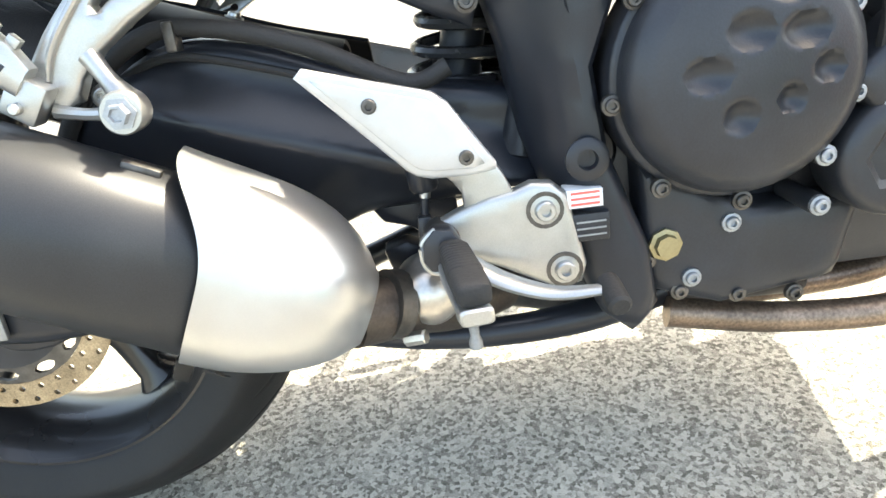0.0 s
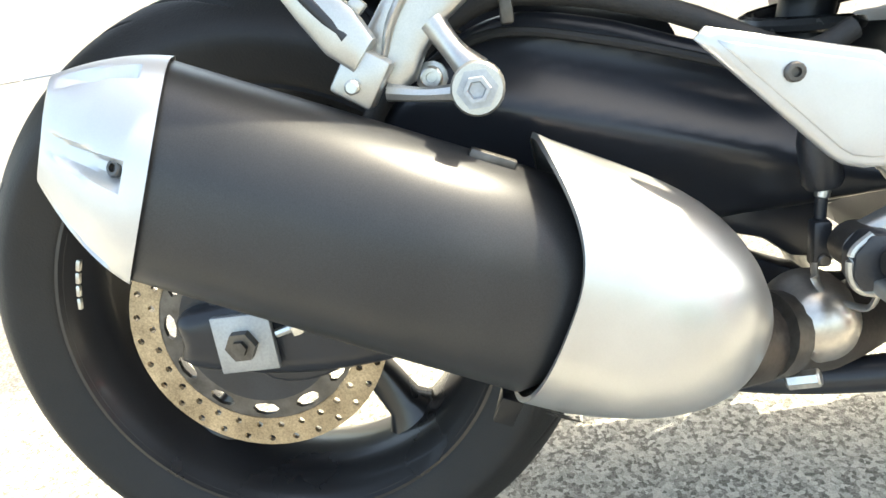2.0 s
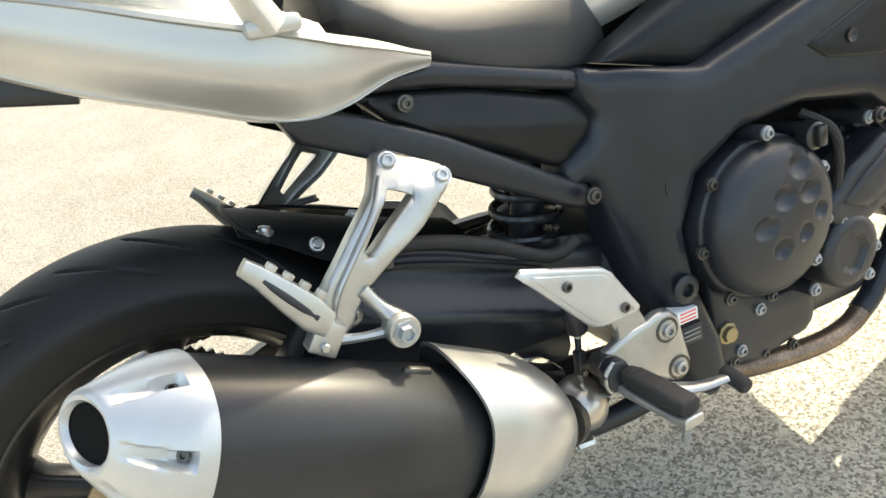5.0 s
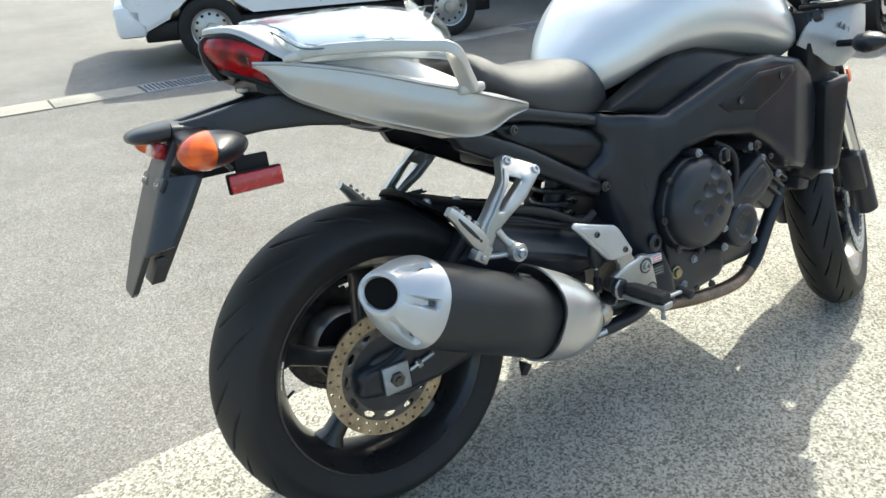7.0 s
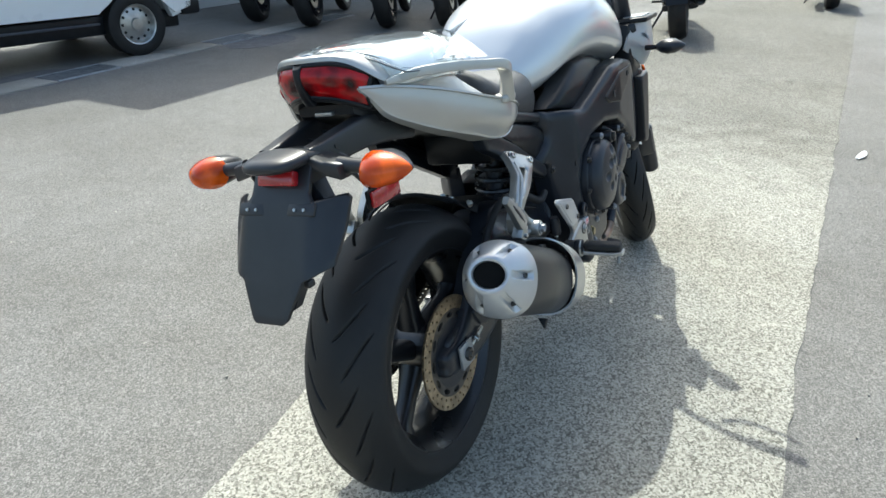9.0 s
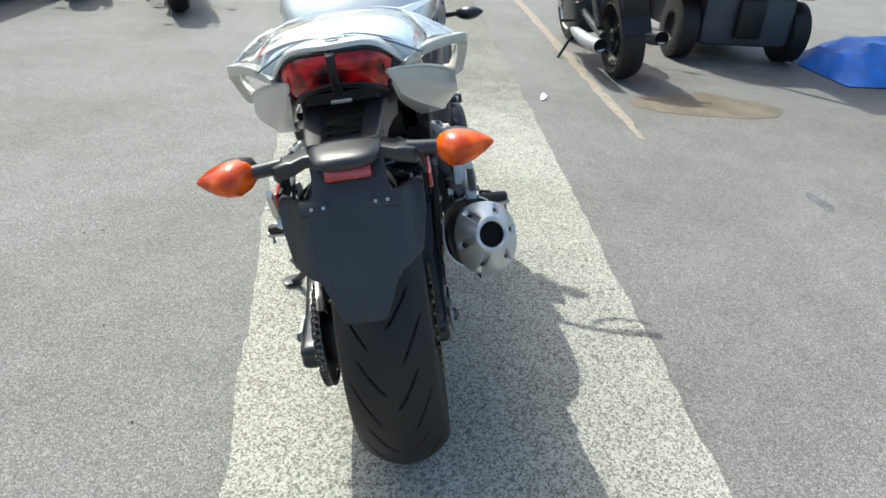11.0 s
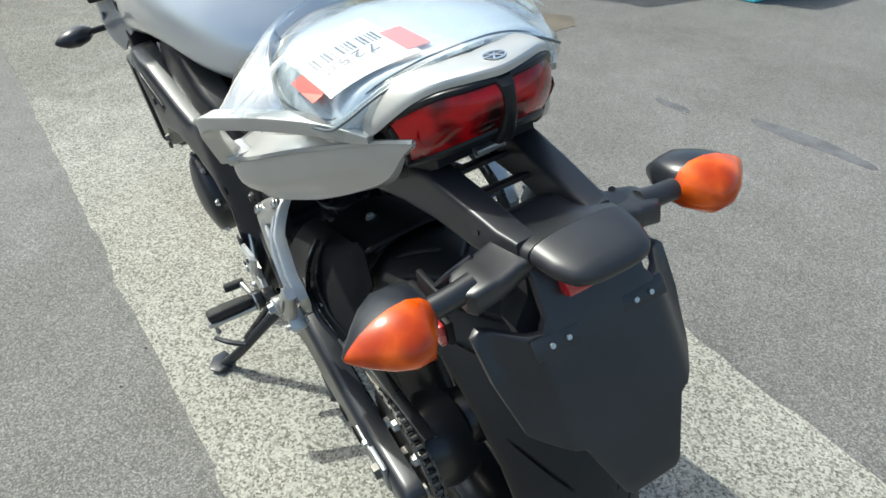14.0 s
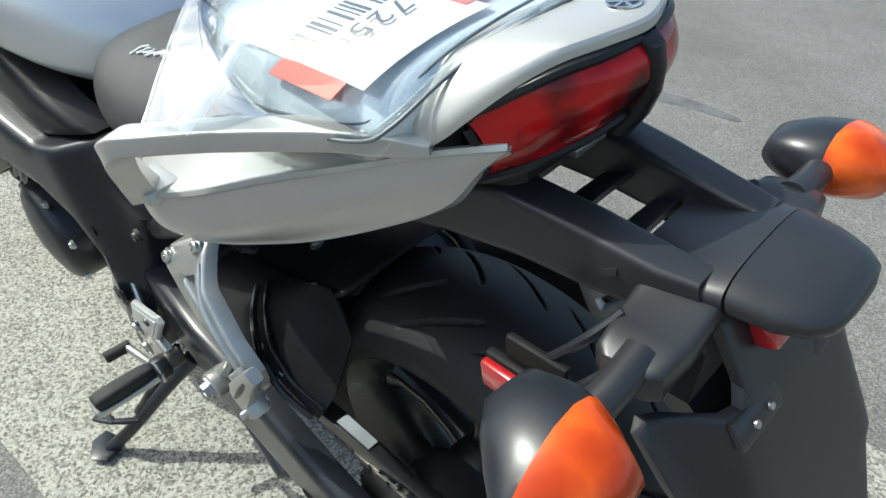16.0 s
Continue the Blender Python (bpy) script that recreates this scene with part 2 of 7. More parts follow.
DARK_STEEL = surface("oily dark steel", (0.10, 0.095, 0.09), 0.42, 0.8, vary=0.4, scale=60, dust=0.2)
# soot, and the shade inside pipe mouths and slots, as one near-black colour
HOLE_BLACK = surface("sooty hole black", (0.008, 0.008, 0.008), 0.9, 0.0, spec=0.1)
CHROME = surface("chrome", (0.75, 0.75, 0.75), 0.08, 1.0, vary=0.03)
RUSTY_DISC = surface("rust-filmed disc steel", (0.36, 0.285, 0.19), 0.40, 0.75, vary=0.3, grain=0.25, scale=35, fine=600)
VINYL = surface("seat vinyl", (0.045, 0.045, 0.046), 0.42, 0.0, vary=0.12, scale=12, fine=1400, bump=0.0008)
RED_LENS = lens_plastic("red lens", (0.46, 0.002, 0.005), (0.010, 0.0003, 0.0006))
AMBER_LENS = lens_plastic("amber lens", (0.80, 0.118, 0.008), (0.40, 0.038, 0.002))
RED_REFLECT = surface("red reflector", (0.40, 0.010, 0.014), 0.25, 0.0, vary=0.12, grain=0.25, scale=60, fine=1600, coat=1.0)
WHITE_PAPER = surface("white paper", (0.86, 0.86, 0.84), 0.6, 0.0, vary=0.02, grain=0.02)
CORAL_PRINT = surface("coral red print", (0.80, 0.16, 0.12), 0.55, 0.0, vary=0.06, grain=0.03)
BLACK_INK = surface("black print", (0.03, 0.03, 0.03), 0.6)
FILM = clear_film("clear plastic film")
FILM_MILKY = clear_film("milky plastic film", 0.16)
WHITE_PAINT = surface("white van paint", (0.80, 0.81, 0.80), 0.28, 0.0, vary=0.03, scale=3, coat=0.6, dust=0.05)
GLASS_DARK = surface("dark window glass", (0.02, 0.025, 0.03), 0.06, 0.0, vary=0.02, coat=1.0)
ORANGE_PAINT = surface("orange machine paint", (0.75, 0.10, 0.03), 0.40, 0.0, vary=0.10, scale=5, dust=0.10)
GREY_PLASTIC = surface("slate grey paint", (0.038, 0.044, 0.058), 0.5, 0.0, vary=0.15, scale=6, dust=0.10)
TARP = surface("blue tarpaulin", (0.03, 0.17, 0.62), 0.45, 0.0, vary=0.25, scale=9, bump=0.001)
GREEN_PLASTIC = surface("green plastic", (0.10, 0.42, 0.13), 0.5, 0.0, vary=0.12, scale=6)
CYAN_PLASTIC = surface("turquoise plastic", (0.10, 0.50, 0.58), 0.5, 0.0, vary=0.12, scale=6)
RENDERED_WALL = surface("grey wall paint", (0.52, 0.53, 0.52), 0.8, 0.0, vary=0.08, scale=1.5, bump=0.002)
WORN_YELLOW = surface("worn orange road paint", (0.24, 0.205, 0.165), 0.8, 0.0, vary=0.25, grain=0.35, scale=20, fine=220)
OIL = surface("oily stain", (0.135, 0.112, 0.08), 0.55, 0.0, vary=0.3, scale=5, bump=0.001)


# ---- mesh helpers ----
def spline(pts, n, closed=False):
    """Points along a Catmull-Rom curve through pts, n to each span."""
    p = [Vector(v) for v in pts]
    k = len(p)
    out = []
    for i in range(k if closed else k - 1):
        if closed:
            a, b, c, d = p[(i - 1) % k], p[i], p[(i + 1) % k], p[(i + 2) % k]
        else:
            a, b, c, d = p[max(i - 1, 0)], p[i], p[i + 1], p[min(i + 2, k - 1)]
        for j in range(n):
            t = j / n
            out.append(0.5 * (2 * b + (c - a) * t + (2 * a - 5 * b + 4 * c - d) * t * t + (3 * b - a - 3 * c + d) * t ** 3))
    if not closed:
        out.append(p[-1])
    return out


def part(name, bm, material, parent=None, label="", smooth=38.0, **tags):
    """Links a bmesh as one mesh object under a thing or a part."""
    bmesh.ops.recalc_face_normals(bm, faces=bm.faces)
    me = bpy.data.meshes.new(name)
    bm.to_mesh(me)
    bm.free()
    me.materials.append(material)
    if smooth:
        me.shade_smooth()
        me.set_sharp_from_angle(angle=radians(smooth))
    ob = new(name, me)
    ob.parent = parent
    return tagged(ob, label, **tags)


def thing(name, m, label, category, group="", kind=""):
    """An Empty at the base of a thing that parents its parts."""
    ob = new(name)
    ob.empty_display_size = 0.1
    ob.matrix_world = m
    return tagged(ob, label, category, group, kind)


def loft(rings, cap=True, closed=True, bm=None):
    """Quads between rings of equal length."""
    bm = bm or bmesh.new()
    vs = [[bm.verts.new(p) for p in ring] for ring in rings]
    n = len(rings[0])
    for a, b in zip(vs, vs[1:]):
        for i in range(n if closed else n - 1):
            j = (i + 1) % n
            bm.faces.new((a[i], a[j], b[j], b[i]))
    if cap and closed:
        bm.faces.new(vs[0][::-1])
        bm.faces.new(vs[-1])
    return bm


def ring_of(c, u, v, ru, rv, n=20, power=2.0, turn=0.0):
    out = []
    for i in range(n):
        a = 2 * math.pi * i / n + turn
        ca, sa = math.cos(a), math.sin(a)
        out.append(Vector(c) + Vector(u) * ru * math.copysign(abs(ca) ** (2 / power), ca) + Vector(v) * rv * math.copysign(abs(sa) ** (2 / power), sa))
    return out


def tube(pts, r, n=12, span=6, flat=1.0, power=2.0, up=(0, 0, 1), bm=None, ends=None):
    """A bar swept along a smooth curve; r a number or one for each point; flat: its height over its width."""
    path = spline(pts, span) if span > 1 else [Vector(p) for p in pts]
    rs = r if isinstance(r, (list, tuple)) else [r] * len(pts)
    rr = [v.x for v in spline([(q, 0, 0) for q in rs], span)] if span > 1 else list(rs)
    rings = []
    for i, p in enumerate(path):
        d = (path[min(i + 1, len(path) - 1)] - path[max(i - 1, 0)]).normalized()
        side = d.cross(Vector(up))
        if side.length < 0.15:
            side = d.cross(Vector((1, 0, 0))) if abs(d.x) < 0.9 else d.cross(Vector((0, 1, 0)))
        side.normalize()
        rings.append(ring_of(p, side, side.cross(d), rr[i], rr[i] * flat, n, power))
    return loft(rings, bm=bm)


def lathe(profile, c, axis="y", n=48, bm=None, cap=False, start=0.0, sweep=360.0):
    """A profile of (along, radius) turned round an axis through c."""
    c = Vector(c)
    e = {"x": (Vector((1, 0, 0)), Vector((0, 1, 0)), Vector((0, 0, 1))), "y": (Vector((0, 1, 0)), Vector((1, 0, 0)), Vector((0, 0, 1))),
         "z": (Vector((0, 0, 1)), Vector((1, 0, 0)), Vector((0, 1, 0)))}[axis] if isinstance(axis, str) else axis
    rings = []
    full = abs(sweep - 360) < 1e-6
    for i in range(n if full else n + 1):
        a = radians(start + sweep * i / n)
        rings.append([c + e[0] * s + (e[1] * math.cos(a) + e[2] * math.sin(a)) * r for s, r in profile])
    if full:
        rings.append(rings[0])
    bm = loft(rings, cap=not full and cap, closed=False, bm=bm)
    bmesh.ops.remove_doubles(bm, verts=bm.verts, dist=1e-5)
    return bm


def rod(a, b, r, n=14, r2=None, bm=None):
    """A straight round bar with softened ends."""
    a, b = Vector(a), Vector(b)
    d = (b - a).normalized()
    u = d.orthogonal().normalized()
    v = d.cross(u)
    r2 = r if r2 is None else r2
    s = min(0.12 * (b - a).length, r * 0.25, r2 * 0.6)
    return loft([ring_of(a, u, v, r - s, r - s, n), ring_of(a + d * s, u, v, r, r, n), ring_of(b - d * s, u, v, r2, r2, n), ring_of(b, u, v, r2 - s, r2 - s, n)], bm=bm)


def box(lo, hi, bev=0.004, m=None, segs=2, bm=None):
    """A block with rounded edges."""
    b = bmesh.new()
    bmesh.ops.create_cube(b, size=1)
    lo, hi = Vector(lo), Vector(hi)
    for v in b.verts:
        v.co = Vector([(lo[i] + hi[i]) / 2 + v.co[i] * (hi[i] - lo[i]) for i in range(3)])
    if bev:
        bmesh.ops.bevel(b, geom=b.edges[:], offset=bev, segments=segs, profile=0.5, affect="EDGES")
    if m is not None:
        bmesh.ops.transform(b, matrix=m, verts=b.verts)
    return b


def prism(section, a, b, bev=0.003):
    """A closed outline carried from offset a to offset b, with rounded edges."""
    bm = loft([[Vector(p) + Vector(a) for p in section], [Vector(p) + Vector(b) for p in section]])
    if bev:
        bmesh.ops.recalc_face_normals(bm, faces=bm.faces)
        bmesh.ops.bevel(bm, geom=bm.edges[:], offset=bev, segments=2, profile=0.5, affect="EDGES", clamp_overlap=True)
    return bm


def merge(*bms):
    out = bms[0]
    for b in bms[1:]:
        me = bpy.data.meshes.new("tmp")
        b.to_mesh(me)
        b.free()
        out.from_mesh(me)
        bpy.data.meshes.remove(me)
    return out


def inside(p, poly):
    r = False
    for (x1, y1), (x2, y2) in zip(poly, poly[1:] + poly[:1]):
        if (y1 > p[1]) != (y2 > p[1]) and p[0] < (x2 - x1) * (p[1] - y1) / (y2 - y1) + x1:
            r = not r
    return r


def edge_far(p, poly):
    best = 9.0
    for (x1, y1), (x2, y2) in zip(poly, poly[1:] + poly[:1]):
        dx, dy = x2 - x1, y2 - y1
        t = max(0, min(1, ((p[0] - x1) * dx + (p[1] - y1) * dy) / (dx * dx + dy * dy + 1e-12)))
        best = min(best, math.hypot(p[0] - x1 - t * dx, p[1] - y1 - t * dy))
    return best


def dense(poly, step, smooth):
    if smooth:
        poly = [(v.x, v.y) for v in spline([(x, y, 0) for x, y in poly], 5, True)]
    out = []
    for (x1, y1), (x2, y2) in zip(poly, poly[1:] + poly[:1]):
        n = max(1, int(round(math.hypot(x2 - x1, y2 - y1) / step)))
        out += [(x1 + (x2 - x1) * i / n, y1 + (y2 - y1) * i / n) for i in range(n)]
    return out


def panel(outline, y, thick, bev=0.008, step=0.012, side=-1, holes=(), smooth=False, place=None):
    """A moulded plate in the (x, z) plane: its outer face lies at y(x, z) from the middle, rounds off at the border and is thick deep.
    side: -1 right, 1 left. place: instead, a function of (a, b, depth) to a point."""
    from mathutils.geometry import delaunay_2d_cdt
    yo = y if callable(y) else (lambda a, b: y)
    rim = dense(outline, step, smooth)
    cuts = [dense(h, step, smooth) for h in holes]
    loops = [rim] + cuts
    pts, edges, border = [], [], set()
    for lp in loops:
        k = len(pts)
        pts += lp
        edges += [(k + i, k + (i + 1) % len(lp)) for i in range(len(lp))]
    xs, zs = [p[0] for p in rim], [p[1] for p in rim]
    row, zc = 0, min(zs) + step * 0.5
    far = lambda p: min(edge_far(p, lp) for lp in loops)
    depth = {}
    if bev:
        for lp in loops:
            for i, p in enumerate(lp):
                a, b = lp[i - 1], lp[(i + 1) % len(lp)]
                nx, nz = -(b[1] - a[1]), b[0] - a[0]
                ln = math.hypot(nx, nz) or 1.0
                for d in (0.12 * bev, 0.4 * bev, 1.0 * bev):
                    for sg in (1, -1):
                        c = (p[0] + sg * nx / ln * d, p[1] + sg * nz / ln * d)
                        if inside(c, rim) and not any(inside(c, h) for h in cuts) and far(c) > 0.93 * d:
                            depth[len(pts)] = d
                            pts.append(c)
    while zc < max(zs):
        xc = min(xs) + step * (0.25 if row % 2 else 0.75)
        while xc < max(xs):
            p = (xc, zc)
            if inside(p, rim) and not any(inside(p, h) for h in cuts):
                d = far(p)
                if d > max(step * 0.45, bev + step * 0.4):
                    depth[len(pts)] = d
                    pts.append(p)
            xc += step
        zc += step * 0.87
        row += 1
    vs, es, fs, vo, eo, fo = delaunay_2d_cdt([Vector(p) for p in pts], edges, [], 0, 1e-6)
    bm = bmesh.new()
    put = place or (lambda a, b, d: Vector((a, side * d, b)))
    outer, inner = [], []
    for i, v in enumerate(vs):
        src = [k for k in vo[i] if k in depth]
        d = depth[src[0]] if src else 0.0
        f = max(0.0, 1 - d / bev) if bev else 0.0
        h = yo(v.x, v.y)
        outer.append(bm.verts.new(put(v.x, v.y, h - bev * (1 - math.sqrt(max(0, 1 - f * f))))))
        inner.append(bm.verts.new(put(v.x, v.y, h - thick)) if not src else None)
    back = {}
    for tri in fs:
        c = (sum(vs[k].x for k in tri) / 3, sum(vs[k].y for k in tri) / 3)
        if not inside(c, rim) or any(inside(c, h) for h in cuts):
            continue
        bm.faces.new([outer[k] for k in tri])
        for a, b in ((tri[0], tri[1]), (tri[1], tri[2]), (tri[2], tri[0])):
            if (b, a) in back:
                del back[(b, a)]
            else:
                back[(a, b)] = 1
    for a, b in back:
        if inner[a] and inner[b]:
            bm.faces.new((outer[b], outer[a], inner[a], inner[b]))
    loose = [v for v in bm.verts if not v.link_faces]
    bmesh.ops.delete(bm, geom=loose, context="VERTS")
    return bm


def sheet(grid, nu=5, nv=5, thick=0.004, plain=False):
    """A smooth skin through a grid of points, given a thickness."""
    rows = [spline(r, nu) for r in grid]
    cols = [spline([r[i] for r in rows], nv) for i in range(len(rows[0]))]
    bm = bmesh.new()
    vs = [[bm.verts.new(p) for p in c] for c in cols]
    for a, b in zip(vs, vs[1:]):
        for i in range(len(a) - 1):
            bm.faces.new((a[i], a[i + 1], b[i + 1], b[i]))
    bmesh.ops.recalc_face_normals(bm, faces=bm.faces)
    if plain:
        # the inner skin lies straight behind each point
        bm.normal_update()
        back = [[bm.verts.new(v.co - v.normal * thick) for v in c] for c in vs]
        for a, b in zip(back, back[1:]):
            for i in range(len(a) - 1):
                bm.faces.new((a[i], b[i], b[i + 1], a[i + 1]))
        loop = lambda g: [r[0] for r in g] + g[-1][1:] + [r[-1] for r in g[-2::-1]] + g[0][-2:0:-1]
        o, i_ = loop(vs), loop(back)
        for k in range(len(o)):
            bm.faces.new((o[k], i_[k], i_[(k + 1) % len(o)], o[(k + 1) % len(o)]))
        bmesh.ops.recalc_face_normals(bm, faces=bm.faces)
        return bm
    bmesh.ops.solidify(bm, geom=bm.faces[:], thickness=thick)
    return bm


def bolt(p, r, parent, axis=(0, -1, 0), material=None, name="bolt"):
    """A socket-head bolt with a washer."""
    a = Vector(axis).normalized()
    u = a.orthogonal().normalized()
    e = (a, u, a.cross(u))
    prof = [(-0.004, r * 1.45), (0.001, r * 1.45), (0.0015, r * 1.05), (r * 0.7, r), (r * 0.85, r * 0.85), (r * 0.85, r * 0.5), (r * 0.35, r * 0.45), (r * 0.35, 0.0)]
    return part(name, lathe(prof, p, e, n=12), material or STEEL, parent, smooth=30)


def flip(pts, s):
    return [(x, y * s, z) for x, y, z in pts]


# ---- the ground ----
def flat(name, outline, z, deep, material, label, category="", kind="structure", cell=None):
    bm = bmesh.new()
    top = [bm.verts.new((x, y, z)) for x, y in outline]
    low = [bm.verts.new((x, y, z - deep)) for x, y in outline]
    bm.faces.new(top)
    for i in range(len(top)):
        j = (i + 1) % len(top)
        bm.faces.new((top[i], low[i], low[j], top[j]))
    return part(name, bm, material, None, label, smooth=0, category=category, kind=kind)


def ragged(pts, step, amp, seed):
    """An outline broken into short steps with an uneven edge."""
    out = []
    for (x1, y1), (x2, y2) in zip(pts, pts[1:] + pts[:1]):
        n = max(1, int(math.hypot(x2 - x1, y2 - y1) / step))
        for i in range(n):
            x, y = x1 + (x2 - x1) * i / n, y1 + (y2 - y1) * i / n
            v = noise.noise_vector(Vector((x * 3.1, y * 3.1, seed)))+ 0.5 * noise.noise_vector(Vector((x * 13, y * 13, seed)))
            out.append((x + v.x * amp, y + v.y * amp))
    return out


flat("ground", [(-400, -400), (400, -400), (400, 400), (-400, 400)], -0.004, 0.5, ASPHALT, "worn light grey asphalt of an open car park", "ground")
flat("pavement", ragged([(-4, 0.10), (-4, -0.57), (0, -0.715), (13, -1.17), (13, 1.45), (3.8, 0.76), (0, 0.43)], 0.025, 0.016, 3.0), 0.0, 0.05, STRIP,
     "pale exposed aggregate concrete strip set in asphalt", "pavement")
flat("painted_line", ragged([(2.3, -1.335), (2.85, -1.335), (9, -1.53), (9, -1.63), (2.85, -1.405), (2.3, -1.37)], 0.03, 0.026, 7.0), -0.001, 0.003, WORN_YELLOW, "worn orange painted parking line on asphalt", "road marking")
flat("oil_stain", ragged([(2.98, -1.50), (2.78, -1.89), (2.82, -2.45), (3.10, -2.55), (3.40, -2.2), (3.28, -1.70), (3.13, -1.52)], 0.04, 0.06, 9.0), -0.002, 0.002, OIL, "brown oily stain on asphalt", "stain")
for sx, sy, rx, ry in ((0.9, -2.1, 0.30, 0.05), (1.5, -1.9, 0.10, 0.03), (4.4, 4.25, 0.45, 0.25), (2.3, 4.6, 0.35, 0.3)):
    blob = [(sx + rx * math.cos(a * 0.349), sy + ry * math.sin(a * 0.349)) for a in range(18)]
    flat("asphalt_patch", ragged(blob, 0.05, 0.03, sx), -0.0025, 0.002, surface("dark patch", (0.11, 0.11, 0.115), 0.8, vary=0.3, scale=12, fine=300, grain=0.3, bump=0.002),
         "darker repaired patch in the asphalt", "patch")

# ---- drain along the far side of the car park ----
drain = thing("drain_channel", pose(0, 0, 0, 0, 0, 2.0), "concrete drain channel with pale lids and steel grates", "drain", kind="structure")
for i in range(26):
    x0 = -9 + i * 0.6
    if i % 3 == 1:
        bm = box((x0 + 0.01, 4.28, -0.06), (x0 + 0.59, 4.30, 0.008), 0.002)
        bm = merge(bm, box((x0 + 0.01, 4.54, -0.06), (x0 + 0.59, 4.56, 0.008), 0.002))
        for k in range(19):
            bm = merge(bm, box((x0 + 0.02 + k * 0.031, 4.29, -0.03), (x0 + 0.034 + k * 0.031, 4.55, 0.006), 0))
        part("grate", bm, GALVANISED, drain, "grey steel drain grate", smooth=30)
    else:
        part("lid", box((x0 + 0.006, 4.275, -0.06), (x0 + 0.594, 4.565, 0.007), 0.006), CONCRETE, drain, smooth=30)

# ---- the motorcycle, leaning on its stand ----
LEAN = 10.59
bike = thing("motorcycle", pose(0, 0, 0, -LEAN, 0, 0), "silver and black street motorcycle leaning on its side stand", "motorcycle")


def tyre_mesh(c, R, half, rim_r, grooves, n=900):
    """A tyre with a round tread, cut by slanting grooves."""
    crown = R - rim_r
    prof = [(-half * 0.78, rim_r - 0.004), (-half * 0.86, rim_r + 0.002), (-half * 0.93, rim_r + crown * 0.18), (-half, rim_r + crown * 0.38), (-half * 0.98, rim_r + crown * 0.50),
            (-half * 0.87, rim_r + crown * 0.635), (-half * 0.64, rim_r + crown * 0.815), (-half * 0.32, rim_r + crown * 0.952), (0, R)]
    prof = prof + [(-y, r) for y, r in prof[-2::-1]]
    fine = [(v.x, v.y) for v in spline([(y, r, 0) for y, r in prof], 14)]
    rings = []
    for i in range(n):
        a = 2 * math.pi * i / n
        ring = []
        for y, r in fine:
            cut = 0.0
            t = abs(y) / half
            if 0.06 < t < 0.84 and r > rim_r + crown * 0.6:
                s = 1 if y > 0 else -1
                for lag, lo, hi, wide in grooves:
                    if lo < t < hi:
                        ph = (a * 1.0 + lag + (0.11 if s > 0 else 0) + (t ** 1.5) * 0.55) / (2 * math.pi) * 12
                        d = abs(ph - round(ph)) / 12 * 2 * math.pi * R
                        taper = min(1, (t - lo) / 0.1, (hi - t) / 0.1)
                        k = min(1, max(0, (wide * taper + 0.0022 - d) / 0.0044))
                        cut = max(cut, k * k * (3 - 2 * k))
            rr = r - 0.0065 * cut
            ring.append((c[0] + rr * math.cos(a), c[1] + y, c[2] + rr * math.sin(a)))
        rings.append(ring)
    rings.append(rings[0])
    bm = loft(rings, cap=False, closed=False)
    bmesh.ops.remove_doubles(bm, verts=bm.verts, dist=1e-5)
    return bm


def perforated(c, y, t, rows, n, hole, squash=1.0, seg=8):
    """A flat ring of cells, each with a drilled hole. rows: (inner radius, outer radius, shift)."""
    bm = bmesh.new()
    for r0, r1, shift in rows:
        for k in range(n):
            a0, a1 = 2 * math.pi * (k + shift) / n, 2 * math.pi * (k + 1 + shift) / n
            am, rm = (a0 + a1) / 2, (r0 + r1) / 2
            cell, ring = [], []
            for q in range(seg):
                w = 2 * math.pi * q / seg
                ca, sa = math.cos(w), math.sin(w)
                m = max(abs(ca), abs(sa))
                cell.append((am + (a1 - a0) / 2 * ca / m, rm + (r1 - r0) / 2 * sa / m))
                ring.append((am + hole * squash * ca / rm, rm + hole * sa))
            put = lambda ar, yy: bm.verts.new((c[0] + ar[1] * math.cos(ar[0]), yy, c[2] + ar[1] * math.sin(ar[0])))
            for s in (-1, 1):
                yy = y + s * t / 2
                A, B = [put(v, yy) for v in cell], [put(v, yy) for v in ring]
                for q in range(seg):
                    bm.faces.new((A[q], A[(q + 1) % seg], B[(q + 1) % seg], B[q]))
            A, B = [put(v, y - t / 2) for v in ring], [put(v, y + t / 2) for v in ring]
            for q in range(seg):
                bm.faces.new((A[q], A[(q + 1) % seg], B[(q + 1) % seg], B[q]))
    bmesh.ops.remove_doubles(bm, verts=bm.verts, dist=0.0003)
    return bm


GROOVES = [(0.0, 0.07, 0.62, 0.0036), (0.21, 0.30, 0.82, 0.0032)]


